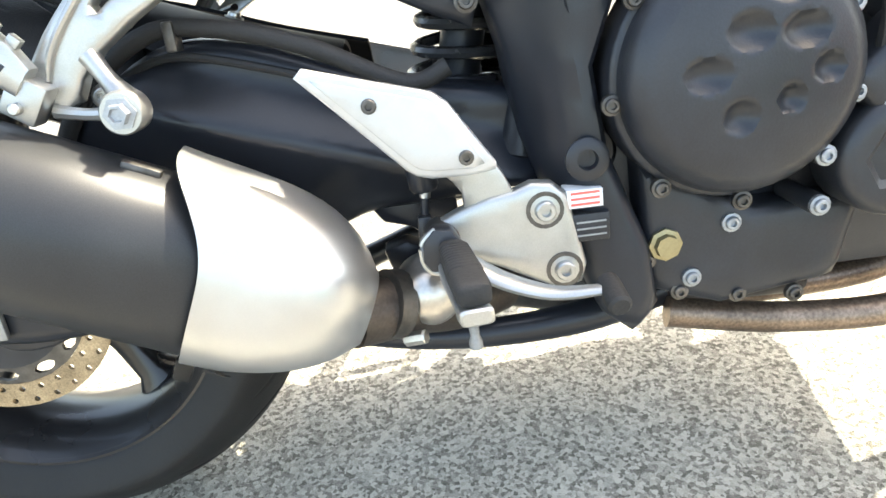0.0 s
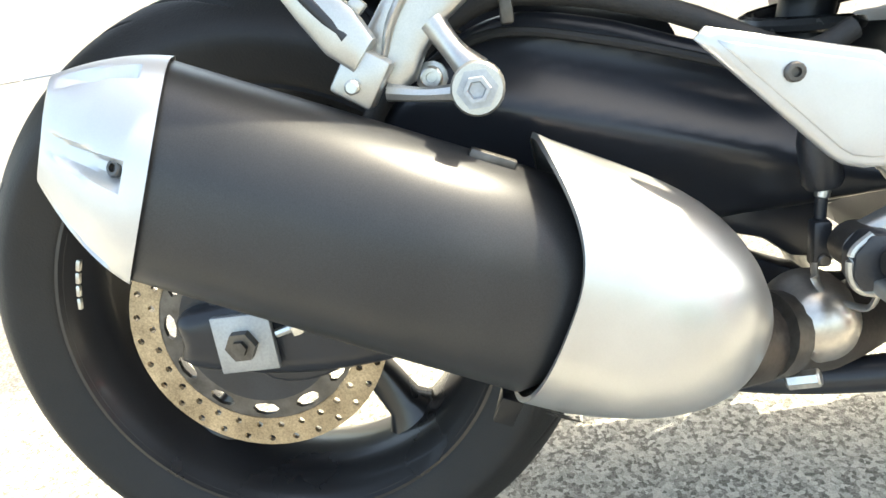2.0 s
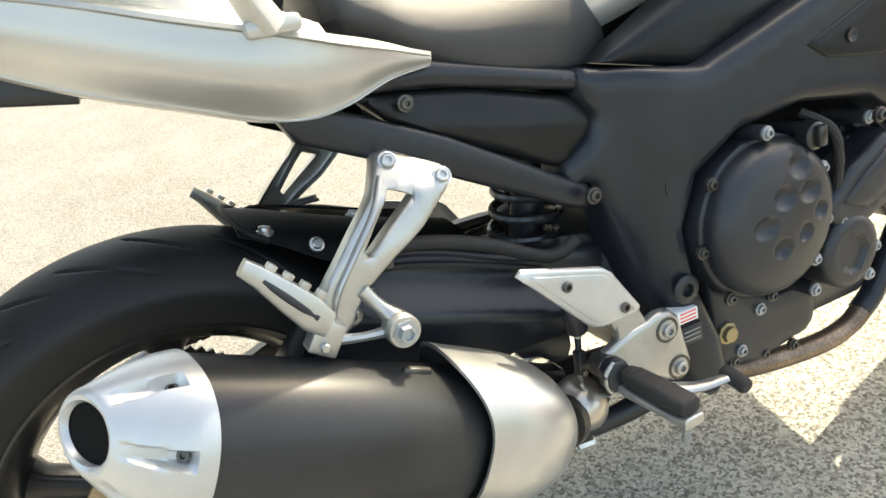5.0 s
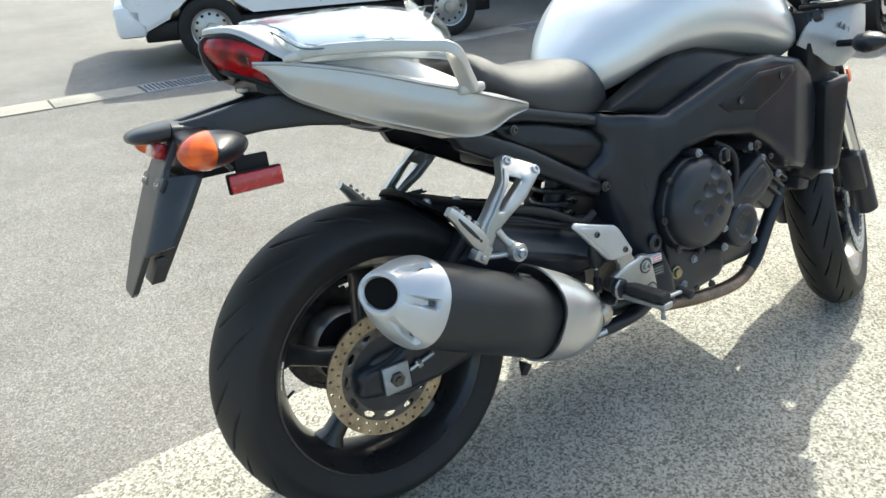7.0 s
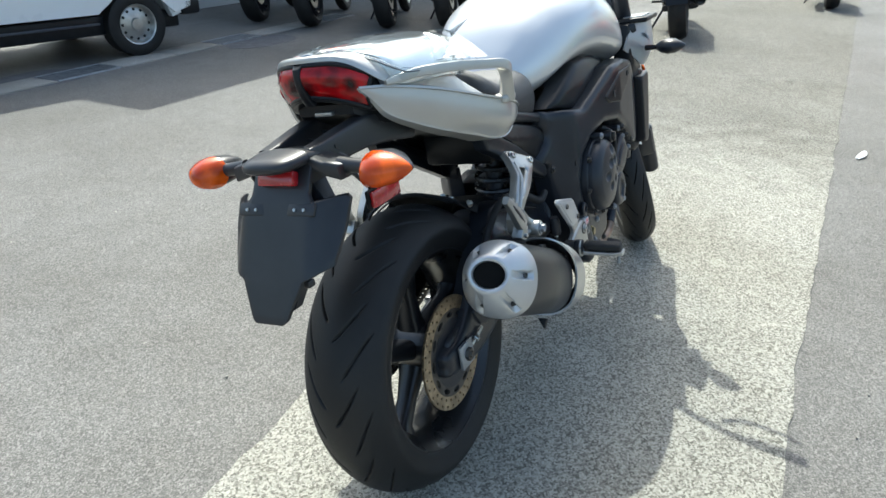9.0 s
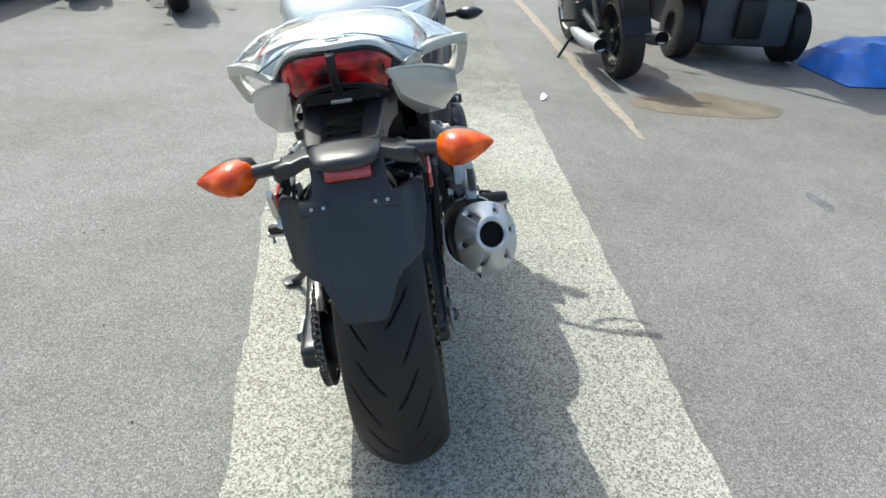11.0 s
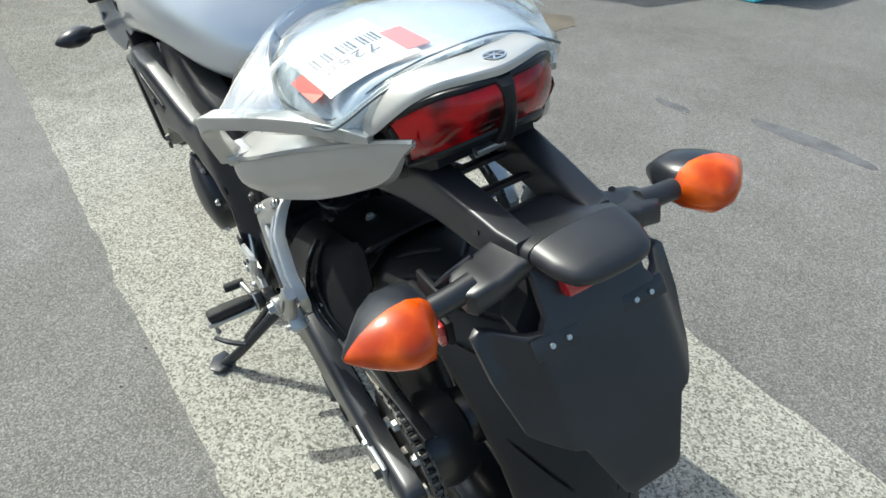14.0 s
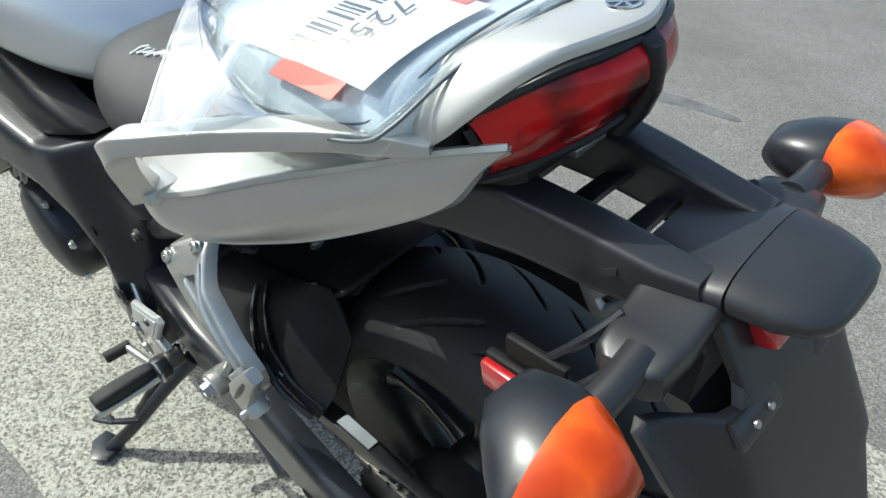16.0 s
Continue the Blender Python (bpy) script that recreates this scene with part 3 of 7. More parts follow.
def wheel(name, c, R, half, rim_r, parent, spoke_at, label):
    """A tyre on a five-spoke cast wheel."""
    w = part(name, tyre_mesh(c, R, half, rim_r, GROOVES), RUBBER, parent, label, smooth=85)
    b = half * 0.80
    prof = [(-b, rim_r - 0.006), (-b - 0.002, rim_r + 0.002), (-b - 0.004, rim_r + 0.001), (-b - 0.004, rim_r - 0.003), (-b + 0.006, rim_r - 0.010), (-b + 0.02, rim_r - 0.022),
            (-0.022, rim_r - 0.034), (0.022, rim_r - 0.034)]
    prof = prof + [(-y, r) for y, r in prof[-3::-1]]
    part("rim", lathe(prof, c, "y", 96), RIM_BLACK, w, "gloss black cast wheel rim", smooth=45)
    for k in range(5):
        a = radians(spoke_at + 72 * k)
        u, v = Vector((math.cos(a), 0, math.sin(a))), Vector((-math.sin(a), 0, math.cos(a)))
        rings = []
        for s, wd, th in ((0.035, 0.024, 0.034), (0.07, 0.019, 0.026), (0.12, 0.016, 0.02), (rim_r - 0.05, 0.019, 0.022), (rim_r - 0.030, 0.034, 0.03)):
            rings.append(ring_of(Vector(c) + u * s + v * 0.008 * math.sin(s * 14), v, (0, 1, 0), wd, th, 16, 3.2))
        part("spoke", loft(rings), RIM_BLACK, w, smooth=50)
    part("hub", lathe([(-0.07, 0.0), (-0.07, 0.034), (-0.05, 0.05), (0.05, 0.05), (0.07, 0.036), (0.07, 0.0)], c, "y", 36), RIM_BLACK, w)
    return w


AX = (0.0, 0.0, 0.311)
rear = wheel("rear_wheel", (0.010, -0.004, 0.3112), 0.310, 0.091, 0.218, bike, 13.0, "wide black road tyre on a five-spoke black wheel")
disc = part("brake_disc", perforated(AX, -0.100, 0.005, [(0.094, 0.1085, 0.0), (0.1085, 0.1225, 0.5)], 30, 0.0034), RUSTY_DISC, rear, "drilled rear brake disc with a tan rust film", smooth=30)
part("disc_carrier", perforated(AX, -0.100, 0.005, [(0.074, 0.094, 0.25)], 12, 0.0062, 2.1), DARK_STEEL, rear, smooth=30)
part("disc_carrier", lathe([(-0.103, 0.040), (-0.103, 0.0745), (-0.097, 0.0745), (-0.07, 0.05)], AX, "y", 48), ENGINE_BLACK, rear)
# sprocket and chain on the left
bm = bmesh.new()
teeth = []
for i in range(90):
    a = 2 * math.pi * i / 90
    teeth.append((AX[0] + (0.113 if i % 2 else 0.106) * math.cos(a), 0, AX[2] + (0.113 if i % 2 else 0.106) * math.sin(a)))
part("sprocket", loft([[Vector(p) + Vector((0, 0.144, 0)) for p in teeth], [Vector(p) + Vector((0, 0.150, 0)) for p in teeth]]), DARK_STEEL, rear, "dark steel rear sprocket", smooth=30)
part("sprocket_carrier", lathe([(0.06, 0.0), (0.06, 0.075), (0.10, 0.080), (0.142, 0.070), (0.142, 0.0)], AX, "y", 40), RIM_BLACK, rear)
for k in range(6):
    a = radians(20 + 60 * k)
    part("sprocket_nut", lathe([(0, 0.010), (0.007, 0.0095), (0.009, 0.005), (0.009, 0)], (0.062 * math.cos(a), 0.150, 0.311 + 0.062 * math.sin(a)), (Vector((0, 1, 0)), Vector((1, 0, 0)), Vector((0, 0, 1))), n=6), STEEL, rear)
part("axle", lathe([(-0.150, 0.0), (-0.150, 0.007), (-0.146, 0.0075), (-0.146, 0.014), (-0.132, 0.015), (-0.132, 0.019), (-0.122, 0.019), (0.20, 0.014), (0.210, 0.013), (0.210, 0.0)], AX, "y", 6), DARK_STEEL, rear, "dark steel axle end and nut", smooth=20)
part("valve", rod((-0.155, -0.008, 0.30), (-0.185, -0.030, 0.296), 0.003), GRIP_RUBBER, rear)
for k in range(4):
    part("balance_weight", box((-0.006, -0.0035, -0.005), (0.006, 0.0035, 0.005), 0.001, Matrix.Translation((0.197 * math.cos(radians(158 + k * 4)), -0.064, 0.311 + 0.197 * math.sin(radians(158 + k * 4)))) @ pose(0, 0, 0, 0, -(158 + k * 4) + 90, 0)), STEEL, rear)

# chain: two runs of links joined to a loop of separate rollers and plates
chain_bm = bmesh.new()
run = []
top0, top1 = Vector((0.0, 0.147, 0.311 + 0.112)), Vector((0.63, 0.147, 0.411 + 0.040))
low0, low1 = Vector((0.63, 0.147, 0.411 - 0.040)), Vector((0.0, 0.147, 0.311 - 0.112))
for a, b in ((top0, top1), (low0, low1)):
    m = 40
    run += [a.lerp(b, i / m) for i in range(m)]
for i in range(24):
    a = radians(-90 - i * 7.5)
    run.append(Vector((0.112 * math.cos(a), 0.147, 0.311 + 0.112 * math.sin(a))))
for i, p in enumerate(run):
    q = run[(i + 1) % len(run)]
    if (q - p).length > 0.03:
        continue
    d = (q - p).normalized()
    for s in (-1, 1):
        o = Vector((0, s * (0.0065 if i % 2 else 0.0085), 0))
        nrm = d.cross(Vector((0, 1, 0)))
        sec = [p + o - d * 0.005 + nrm * 0.006, p + o - d * 0.005 - nrm * 0.006, p + o + d * 0.011 - nrm * 0.0045, q + o + d * 0.005 - nrm * 0.006, q + o + d * 0.005 + nrm * 0.006, p + o + d * 0.011 + nrm * 0.0045]
        loft([[v + Vector((0, -0.001, 0)) for v in sec], [v + Vector((0, 0.001, 0)) for v in sec]], bm=chain_bm)
    rod(p - Vector((0, 0.006, 0)), p + Vector((0, 0.006, 0)), 0.004, 6, bm=chain_bm)
part("drive_chain", chain_bm, DARK_STEEL, bike, "greasy steel drive chain", smooth=30)

# swingarm
arm_r = [(-0.062, 0.338), (-0.066, 0.312), (-0.060, 0.286), (0.06, 0.268), (0.20, 0.285), (0.30, 0.318), (0.40, 0.360), (0.47, 0.369), (0.55, 0.378), (0.64, 0.382), (0.655, 0.41), (0.63, 0.455), (0.53, 0.475), (0.46, 0.488),
         (0.40, 0.508), (0.33, 0.535), (0.26, 0.548), (0.20, 0.525), (0.13, 0.46), (0.06, 0.385), (0.0, 0.348)]


def arm_y(x, z):
    """The flank swells to a crease that falls towards the pivot."""
    d = z - min(0.492, 0.450 - 0.33 * (x - 0.345))
    w = min(1, max(0, (x - 0.10) / 0.16))
    w = w * w * (3 - 2 * w)
    drop = (0.75 if d > 0 else 0.50) * (math.hypot(d, 0.004) - 0.004)
    return (1 - w) * 0.128 + w * (0.153 - min(0.032, drop))


swing = part("swingarm", panel(arm_r, arm_y, 0.05, 0.014, 0.009, smooth=True), BLACK_SATIN, bike, "black cast aluminium swingarm", smooth=75)
arm_l = [(-0.078, 0.333), (-0.086, 0.306), (-0.076, 0.276), (0.05, 0.240), (0.20, 0.250), (0.40, 0.305), (0.64, 0.365), (0.655, 0.41), (0.63, 0.455), (0.45, 0.462), (0.28, 0.425), (0.12, 0.365), (0.02, 0.340)]
part("left_arm", panel(arm_l, lambda x, z: 0.196 - 0.10 * max(0, x - 0.40), 0.036, 0.016, 0.016, 1, smooth=True), BLACK_SATIN, swing)
for x in (0.10, 0.16):
    # slots are near-black blocks; the shade inside them is their colour
    part("arm_slot", box((x, 0.188, 0.262), (x + 0.035, 0.1985, 0.280), 0.003), HOLE_BLACK, swing)
part("cross_beam", box((0.40, -0.12, 0.36), (0.52, 0.12, 0.45), 0.02), BLACK_SATIN, swing)
part("linkage_arm", prism([(0.405, 0, 0.372), (0.420, 0, 0.350), (0.447, 0, 0.342), (0.468, 0, 0.324), (0.487, 0, 0.321), (0.496, 0, 0.340), (0.496, 0, 0.372)], (0, -0.115, 0), (0, -0.085, 0), 0.004), BLACK_SATIN, swing)
part("linkage_arm", prism([(0.415, 0, 0.320), (0.440, 0, 0.327), (0.465, 0, 0.3155), (0.480, 0, 0.311), (0.484, 0, 0.280), (0.425, 0, 0.285)], (0, -0.115, 0), (0, -0.085, 0), 0.004), BLACK_SATIN, swing)
part("pivot_tube", rod((0.617, -0.17, 0.41), (0.617, 0.17, 0.41), 0.032, 20), BLACK_SATIN, swing)
for s in (-1, 1):
    yo = 0.130 if s < 0 else 0.192
    part("axle_plate", box((-0.026, min(s * yo, s * (yo + 0.008)), 0.284), (0.028, max(s * yo, s * (yo + 0.008)), 0.338), 0.002), GALVANISED, swing, "grey steel chain adjuster plate")
    part("adjuster_bolt", rod((0.03, s * (yo + 0.004), 0.316), (0.085, s * (yo + 0.004), 0.330), 0.004, 8), STEEL, swing)
    part("lock_nut", rod((0.046, s * (yo + 0.004), 0.320), (0.056, s * (yo + 0.004), 0.3225), 0.009, 6), STEEL, swing)
part("caliper_bracket", panel([(-0.035, 0.345), (0.0, 0.270), (0.06, 0.262), (0.115, 0.300), (0.15, 0.40), (0.10, 0.43), (0.04, 0.365)], 0.116, 0.012, 0.004, 0.012, smooth=True), ENGINE_BLACK, bike, "dark brake caliper bracket")
part("brake_caliper", prism([(0.06, 0, 0.375), (0.115, 0, 0.40), (0.15, 0, 0.372), (0.155, 0, 0.335), (0.12, 0, 0.32), (0.085, 0, 0.335)], (0, -0.135, 0), (0, -0.075, 0), 0.006), ENGINE_BLACK, bike, "dark rear brake caliper")
# chain guard
GUARD = ((0.32, 0.138, 0.162, 0.488), (0.17, 0.136, 0.161, 0.466), (0.10, 0.132, 0.156, 0.456), (0.02, 0.127, 0.149, 0.438), (-0.076, 0.118, 0.140, 0.414))
guard = part("chain_guard", sheet([[(x, y0, z - 0.006), (x, y0 + 0.004, z + 0.001), (x, y1 - 0.003, z + 0.003), (x, y1, z), (x, y1 + 0.001, z - 0.018)] for x, y0, y1, z in GUARD], 4, 4, thick=0.003), RIM_BLACK, bike, "glossy black chain guard")
part("guard_label", sheet([[(x, 0.1345 + 0.06 * (x - 0.06), 0.4520 + 0.235 * (x - 0.06)), (x, 0.1490 + 0.08 * (x - 0.06), 0.4530 + 0.235 * (x - 0.06))] for x in (0.06, 0.085, 0.11)], 3, 2, 0.0008), GALVANISED, guard, "worn silver label")
# hugger over the tyre
rows = []
for x, z, w, dip in ((0.128, 0.606, 0.076, 0.004), (0.16, 0.596, 0.083, 0.010), (0.21, 0.576, 0.089, 0.025), (0.27, 0.554, 0.092, 0.040), (0.33, 0.535, 0.092, 0.06), (0.40, 0.514, 0.088, 0.08)):
    rows.append([(x, q * w, z + 0.012 * (1 - q * q) - dip * abs(q) ** 6) for q in (-1, -0.97, -0.75, 0, 0.75, 0.97, 1)])
hug = part("hugger", sheet(rows, 4, 4, 0.004), MATT_BLACK, bike, "black plastic rear hugger mudguard")
part("hugger_lip", tube([(0.156, -0.084, 0.590), (0.136, -0.074, 0.606), (0.124, 0, 0.620), (0.136, 0.074, 0.606), (0.156, 0.084, 0.590)], 0.004, 8, 5), MATT_BLACK, hug)
for s in (-1, 1):
    bolt((0.205, s * 0.087, 0.572), 0.006, hug, (0.2, s, 0.5))
    bolt((0.178 if s > 0 else 0.205, s * 0.172, 0.512), 0.008, bike, (0, s, 0))
bolt((0.282, 0.024, 0.562), 0.007, hug, (0.3, 0, 1))
bolt((0.156, -0.068, 0.598), 0.007, hug, (0.3, 0, 1))
part("hugger_wing", sheet([[(x, y, z) for y, z in r] for x, r in ((0.122, ((0.097, 0.552), (0.118, 0.520), (0.142, 0.488), (0.168, 0.474))), (0.155, ((0.088, 0.596), (0.108, 0.556), (0.140, 0.518), (0.176, 0.508))), (0.20, ((0.090, 0.588), (0.112, 0.570), (0.145, 0.548), (0.178, 0.532))),
                          (0.25, ((0.090, 0.572), (0.115, 0.570), (0.142, 0.560), (0.170, 0.520))), (0.33, ((0.088, 0.545), (0.118, 0.538), (0.148, 0.515), (0.165, 0.478))), (0.42, ((0.086, 0.520), (0.115, 0.512), (0.145, 0.485), (0.158, 0.455))))], 4, 4, 0.004), MATT_BLACK, hug)
for y, r in ((0.0, 0.0045), (-0.016, 0.0025)):
    part("hugger_ridge", tube([(0.262, 0.128 + y, 0.574), (0.228, 0.158 + y, 0.566), (0.190, 0.180 + y, 0.544), (0.155, 0.184 + y, 0.514), (0.124, 0.174 + y, 0.482)], r, 8, 6), RIM_BLACK, hug)
# brake hose along the swingarm
part("brake_hose", tube([(0.10, -0.125, 0.395), (0.16, -0.135, 0.50), (0.235, -0.140, 0.555), (0.30, -0.14, 0.555), (0.38, -0.145, 0.530), (0.46, -0.15, 0.490), (0.50, -0.15, 0.50)], 0.0085, 10), GRIP_RUBBER, bike, "black rubber brake hose")
part("hose_clip", box((0.258, -0.152, 0.540), (0.268, -0.130, 0.566), 0.002), DARK_STEEL, bike)
part("wire", tube([(0.18, -0.12, 0.51), (0.25, -0.13, 0.535), (0.34, -0.135, 0.515), (0.45, -0.14, 0.475)], 0.004, 8), GRIP_RUBBER, bike)

# shock absorber
SPRING_GREY = surface("dark grey spring enamel", (0.10, 0.10, 0.105), 0.25, 0.5, vary=0.1)
shock = part("shock_absorber", rod((0.56, 0, 0.66), (0.50, 0, 0.40), 0.024, 20), ENGINE_BLACK, bike, "black rear shock absorber with a coil spring")
coil = [(0.556 - 0.052 * i / 70 + 0.048 * math.cos(i * 0.62), 0.048 * math.sin(i * 0.62), 0.635 - 0.195 * i / 70) for i in range(71)]
part("spring", tube(coil, 0.0068, 8, 2), SPRING_GREY, shock, "gloss black coil spring")
part("reservoir", rod((0.60, -0.10, 0.56), (0.56, -0.12, 0.40), 0.020, 16), ENGINE_BLACK, shock)
for k, (a, b) in enumerate((((0.545, -0.125, 0.56), (0.60, -0.16, 0.40)), ((0.575, -0.125, 0.55), (0.625, -0.16, 0.43)))):
    part("hose", tube([a, tuple((Vector(a) + Vector(b)) / 2 + Vector((0.012, -0.01, 0))), b], 0.011, 10), GRIP_RUBBER, bike)

# ---- muffler ----
MC, MA = Vector((0.0, -0.231, 0.4886)), Vector((0.9, 0.045, -0.43)).normalized()
MU = Vector((0, -1, 0)) - MA * Vector((0, -1, 0)).dot(MA)
MU.normalize()
MW = MA.cross(MU)
if MW.z < 0:
    MW = -MW


def around(s, a, ry, rw, dw=0.0, power=2.3):
    ca, sa = math.cos(a), math.sin(a)
    return MC + MA * s + MU * ry * math.copysign(abs(ca) ** (2 / power), ca) + MW * (dw + rw * math.copysign(abs(sa) ** (2 / power), sa))


muf = part("muffler", loft([[around(s + (0.024 * math.cos(2 * math.pi * i / 64) if s < 0.1 else 0), 2 * math.pi * i / 64, 0.0665 - d, 0.0755 - d) for i in range(64)] for s, d in ((0.004, 0.014), (0.007, 0.006), (0.010, 0.0012), (0.012, 0.0008), (0.17, 0.0), (0.295, 0.0), (0.33, 0.025))]), MUFFLER_BLACK, bike,
           "dark satin oval muffler with silver end cap and cover")
cap_rows = []
for j in range(31):
    t = j / 30
    s = 0.014 - 0.072 * t
    row = []
    for i in range(180):
        a = 2 * math.pi * i / 180
        k = 0.35 * t + 0.65 * t ** 1.9
        ry, rw = 0.0685 * (1 - k) + 0.036 * k, 0.0775 * (1 - k) + 0.037 * k
        dw = 0.0075 * k
        off = ((math.degrees(a) - 7 + 30) % 60) - 30
        wide = math.degrees(0.0075 / (0.5 * (ry + rw)))
        dent = max(0, min(1, (wide - abs(off)) / 2.4)) * max(0, min(1, (t - 0.20) / 0.07)) * max(0, min(1, (0.97 - t) / 0.5)) * 0.0125
        row.append(around(s + (0.024 - 0.006 * t) * math.cos(a), a, ry - dent, rw - dent, dw, 2.3 - 0.3 * t) + MU * 0.004 * t)
    cap_rows.append(row)
for s, r in ((-0.0600, 0.0345), (-0.0608, 0.031), (-0.0592, 0.0270), (-0.050, 0.0255), (-0.0, 0.025)):
    cap_rows.append([around(s + 0.018 * math.cos(2 * math.pi * i / 180), 2 * math.pi * i / 180, r, r, 0.0075, 2.0) + MU * 0.004 for i in range(180)])
part("end_cap", loft(cap_rows, cap=False), CAP_SILVER, muf, "silver cast end cap with recessed bolts", smooth=30)
# the bore's depth shade is put into its near-black colour
part("outlet", loft([[around(s + 0.018 * math.cos(2 * math.pi * i / 40), 2 * math.pi * i / 40, r, r, 0.0075, 2.0) + MU * 0.004 for i in range(40)] for s, r in ((-0.053, 0.0252), (-0.053, 0.0238), (0.06, 0.0238), (0.06, 0.001))], cap=True), HOLE_BLACK, muf, "sooty tail pipe with its inner shade in the colour")
for k in range(6):
    a = radians(7 + 60 * k)
    p = around(-0.008 + 0.021 * math.cos(a), a, 0.0500, 0.0560, 0.002)
    q = around(-0.008 + 0.021 * math.cos(a), a, 0.08, 0.09, 0.002)
    # dark bolt colour stands in for the shade inside the cap's recesses
    bolt(p, 0.0056, muf, (q - p) - MA * 0.014, DARK_STEEL)
# front cover: a short sleeve that breaks at a crease into a cone towards the pipe
cov = []
for j in range(19):
    row = []
    for i in range(96):
        a = 2 * math.pi * i / 96
        up, outw = math.sin(a), math.cos(a)
        s0 = 0.302 - 0.046 * max(0, up) ** 3 - 0.004 * max(0, -up) ** 2 - 0.02 * max(0, -outw)
        sb = s0 + 0.010 + 0.054 * (1 - abs(up) ** 2.4)
        s1 = 0.443
        flare = 0.007 + 0.016 * max(0, up) ** 2 - 0.002 * max(0, -up)
        ry, rw = 0.0685 + flare, 0.0755 + flare
        if j <= 5:
            s = s0 + (sb - s0) * j / 5
            k = 0.02 * j / 5
        else:
            f = (j - 5) / 13
            s = sb + (s1 - sb) * f
            w = 0.5 + 0.5 * up
            k = 0.02 + 0.98 * (w * (0.12 * f + 0.88 * f ** 4.5) + (1 - w) * (0.36 * f + 0.64 * f ** 2.6))
        row.append(around(s, a, ry * (1 - k) + 0.031 * k, rw * (1 - k) + 0.033 * k, 0.004 * k))
    cov.append(row)
inner = [[p - (p - (MC + MA * (p - MC).dot(MA))).normalized() * 0.004 for p in cov[0]]]
part("heat_cover", loft(inner + cov, cap=False), COVER_SILVER, muf, "silver front cover with a scuffed edge", smooth=13)
for k in range(7):
    a = radians(-52 - 4.2 * k)
    s = 0.318 + 0.006 * ((k * 5) % 3)
    part("scuff", tube([around(s + d, a + d * 3, 0.0758, 0.0828) for d in (0.0, 0.006, 0.013)], [0.0004, 0.0011, 0.0004], 6, 3, flat=0.4), DARK_STEEL, muf)
part("tail_tab", prism([around(0.30, -math.pi / 2 + d, 0.07, r) for d, r in ((-0.12, 0.088), (0.12, 0.088), (0.05, 0.112))], -MA * 0.008, MA * 0.008, 0.001), BLACK_PLASTIC, muf)
lug = MC + MA * 0.232 + MW * 0.084 + MU * 0.012
part("hanger_tab", box((-0.016, -0.006, -0.012), (0.016, 0.003, -0.004), 0.002, Matrix.Translation(lug) @ Matrix([(MA.x, MU.x, MW.x), (MA.y, MU.y, MW.y), (MA.z, MU.z, MW.z)]).to_4x4()), DARK_STEEL, muf)
# link pipe and collector
HEAT_STEEL = surface("heat-stained steel", (0.21, 0.155, 0.115), 0.38, 0.75, vary=0.45, scale=18, fine=300, grain=0.3)
SOOTY_STEEL = surface("sooty link pipe steel", (0.085, 0.072, 0.062), 0.45, 0.7, vary=0.3, scale=18, fine=300, grain=0.15)
STAINED_CAST = surface("heat-stained cast aluminium", (0.46, 0.43, 0.39), 0.28, 0.9, vary=0.30, scale=14, fine=300, grain=0.06)
part("link_pipe", tube([tuple(MC + MA * 0.43 - MW * 0.008), (0.440, -0.175, 0.285), (0.480, -0.145, 0.268), (0.53, -0.10, 0.262)], [0.030, 0.031, 0.029, 0.030], 18), SOOTY_STEEL, bike, "grey steel link pipe with a clamp")
part("pipe_clamp", tube([(0.415, -0.196, 0.297), (0.428, -0.188, 0.292)], 0.033, 20, 1), DARK_STEEL, bike)
part("clamp_bolt", rod((0.43, -0.205, 0.262), (0.45, -0.215, 0.268), 0.007, 8), STEEL, bike)
valve_box = part("exhaust_valve", lathe([(0.0, 0.0), (0.0, 0.034), (0.012, 0.034), (0.016, 0.031), (0.034, 0.029), (0.046, 0.022), (0.051, 0.010), (0.052, 0.0)], (0.458, -0.160, 0.297), (Vector((0, -1, 0)), Vector((1, 0, 0)), Vector((0, 0, -1))), n=28), STAINED_CAST, bike, "domed exhaust valve cover")
part("valve_bracket", prism([(0.415, 0, 0.268), (0.430, 0, 0.262), (0.440, 0, 0.300), (0.425, 0, 0.318)], (0, -0.190, 0), (0, -0.150, 0), 0.003), DARK_STEEL, valve_box)
part("lower_pipe", tube([(0.262, -0.09, 0.262), (0.335, -0.105, 0.240), (0.437, -0.125, 0.224), (0.53, -0.135, 0.222), (0.62, -0.13, 0.226), (0.70, -0.11, 0.236)], [0.0145, 0.0145, 0.0145, 0.0155, 0.018, 0.020], 16), BLACK_SATIN, bike, "black lower exhaust pipe")
part("collector", tube([(0.50, -0.04, 0.252), (0.60, -0.07, 0.246), (0.74, -0.08, 0.240), (0.86, -0.09, 0.232)], [0.035, 0.045, 0.045, 0.036], 20, flat=0.75), DARK_STEEL, bike, "stained exhaust collector")
for y in (-0.165, -0.075, 0.02, 0.11):
    e = abs(y + 0.02)
    part("header_pipe", tube([(0.70, y * 0.6 - 0.04, 0.222), (0.80, y * 0.8 - 0.02, 0.208), (0.90, y, 0.206), (0.965, y, 0.214), (1.0, y, 0.236)], 0.0165, 14), HEAT_STEEL, bike, "heat-tinted brown header pipe")
    part("upper_header", tube([(0.99, y, 0.230), (1.02, y, 0.255), (1.07, y, 0.335), (1.12, y, 0.415), (1.10, y, 0.47)], 0.0175, 14), BLACK_SATIN, bike, "black upper header pipe")

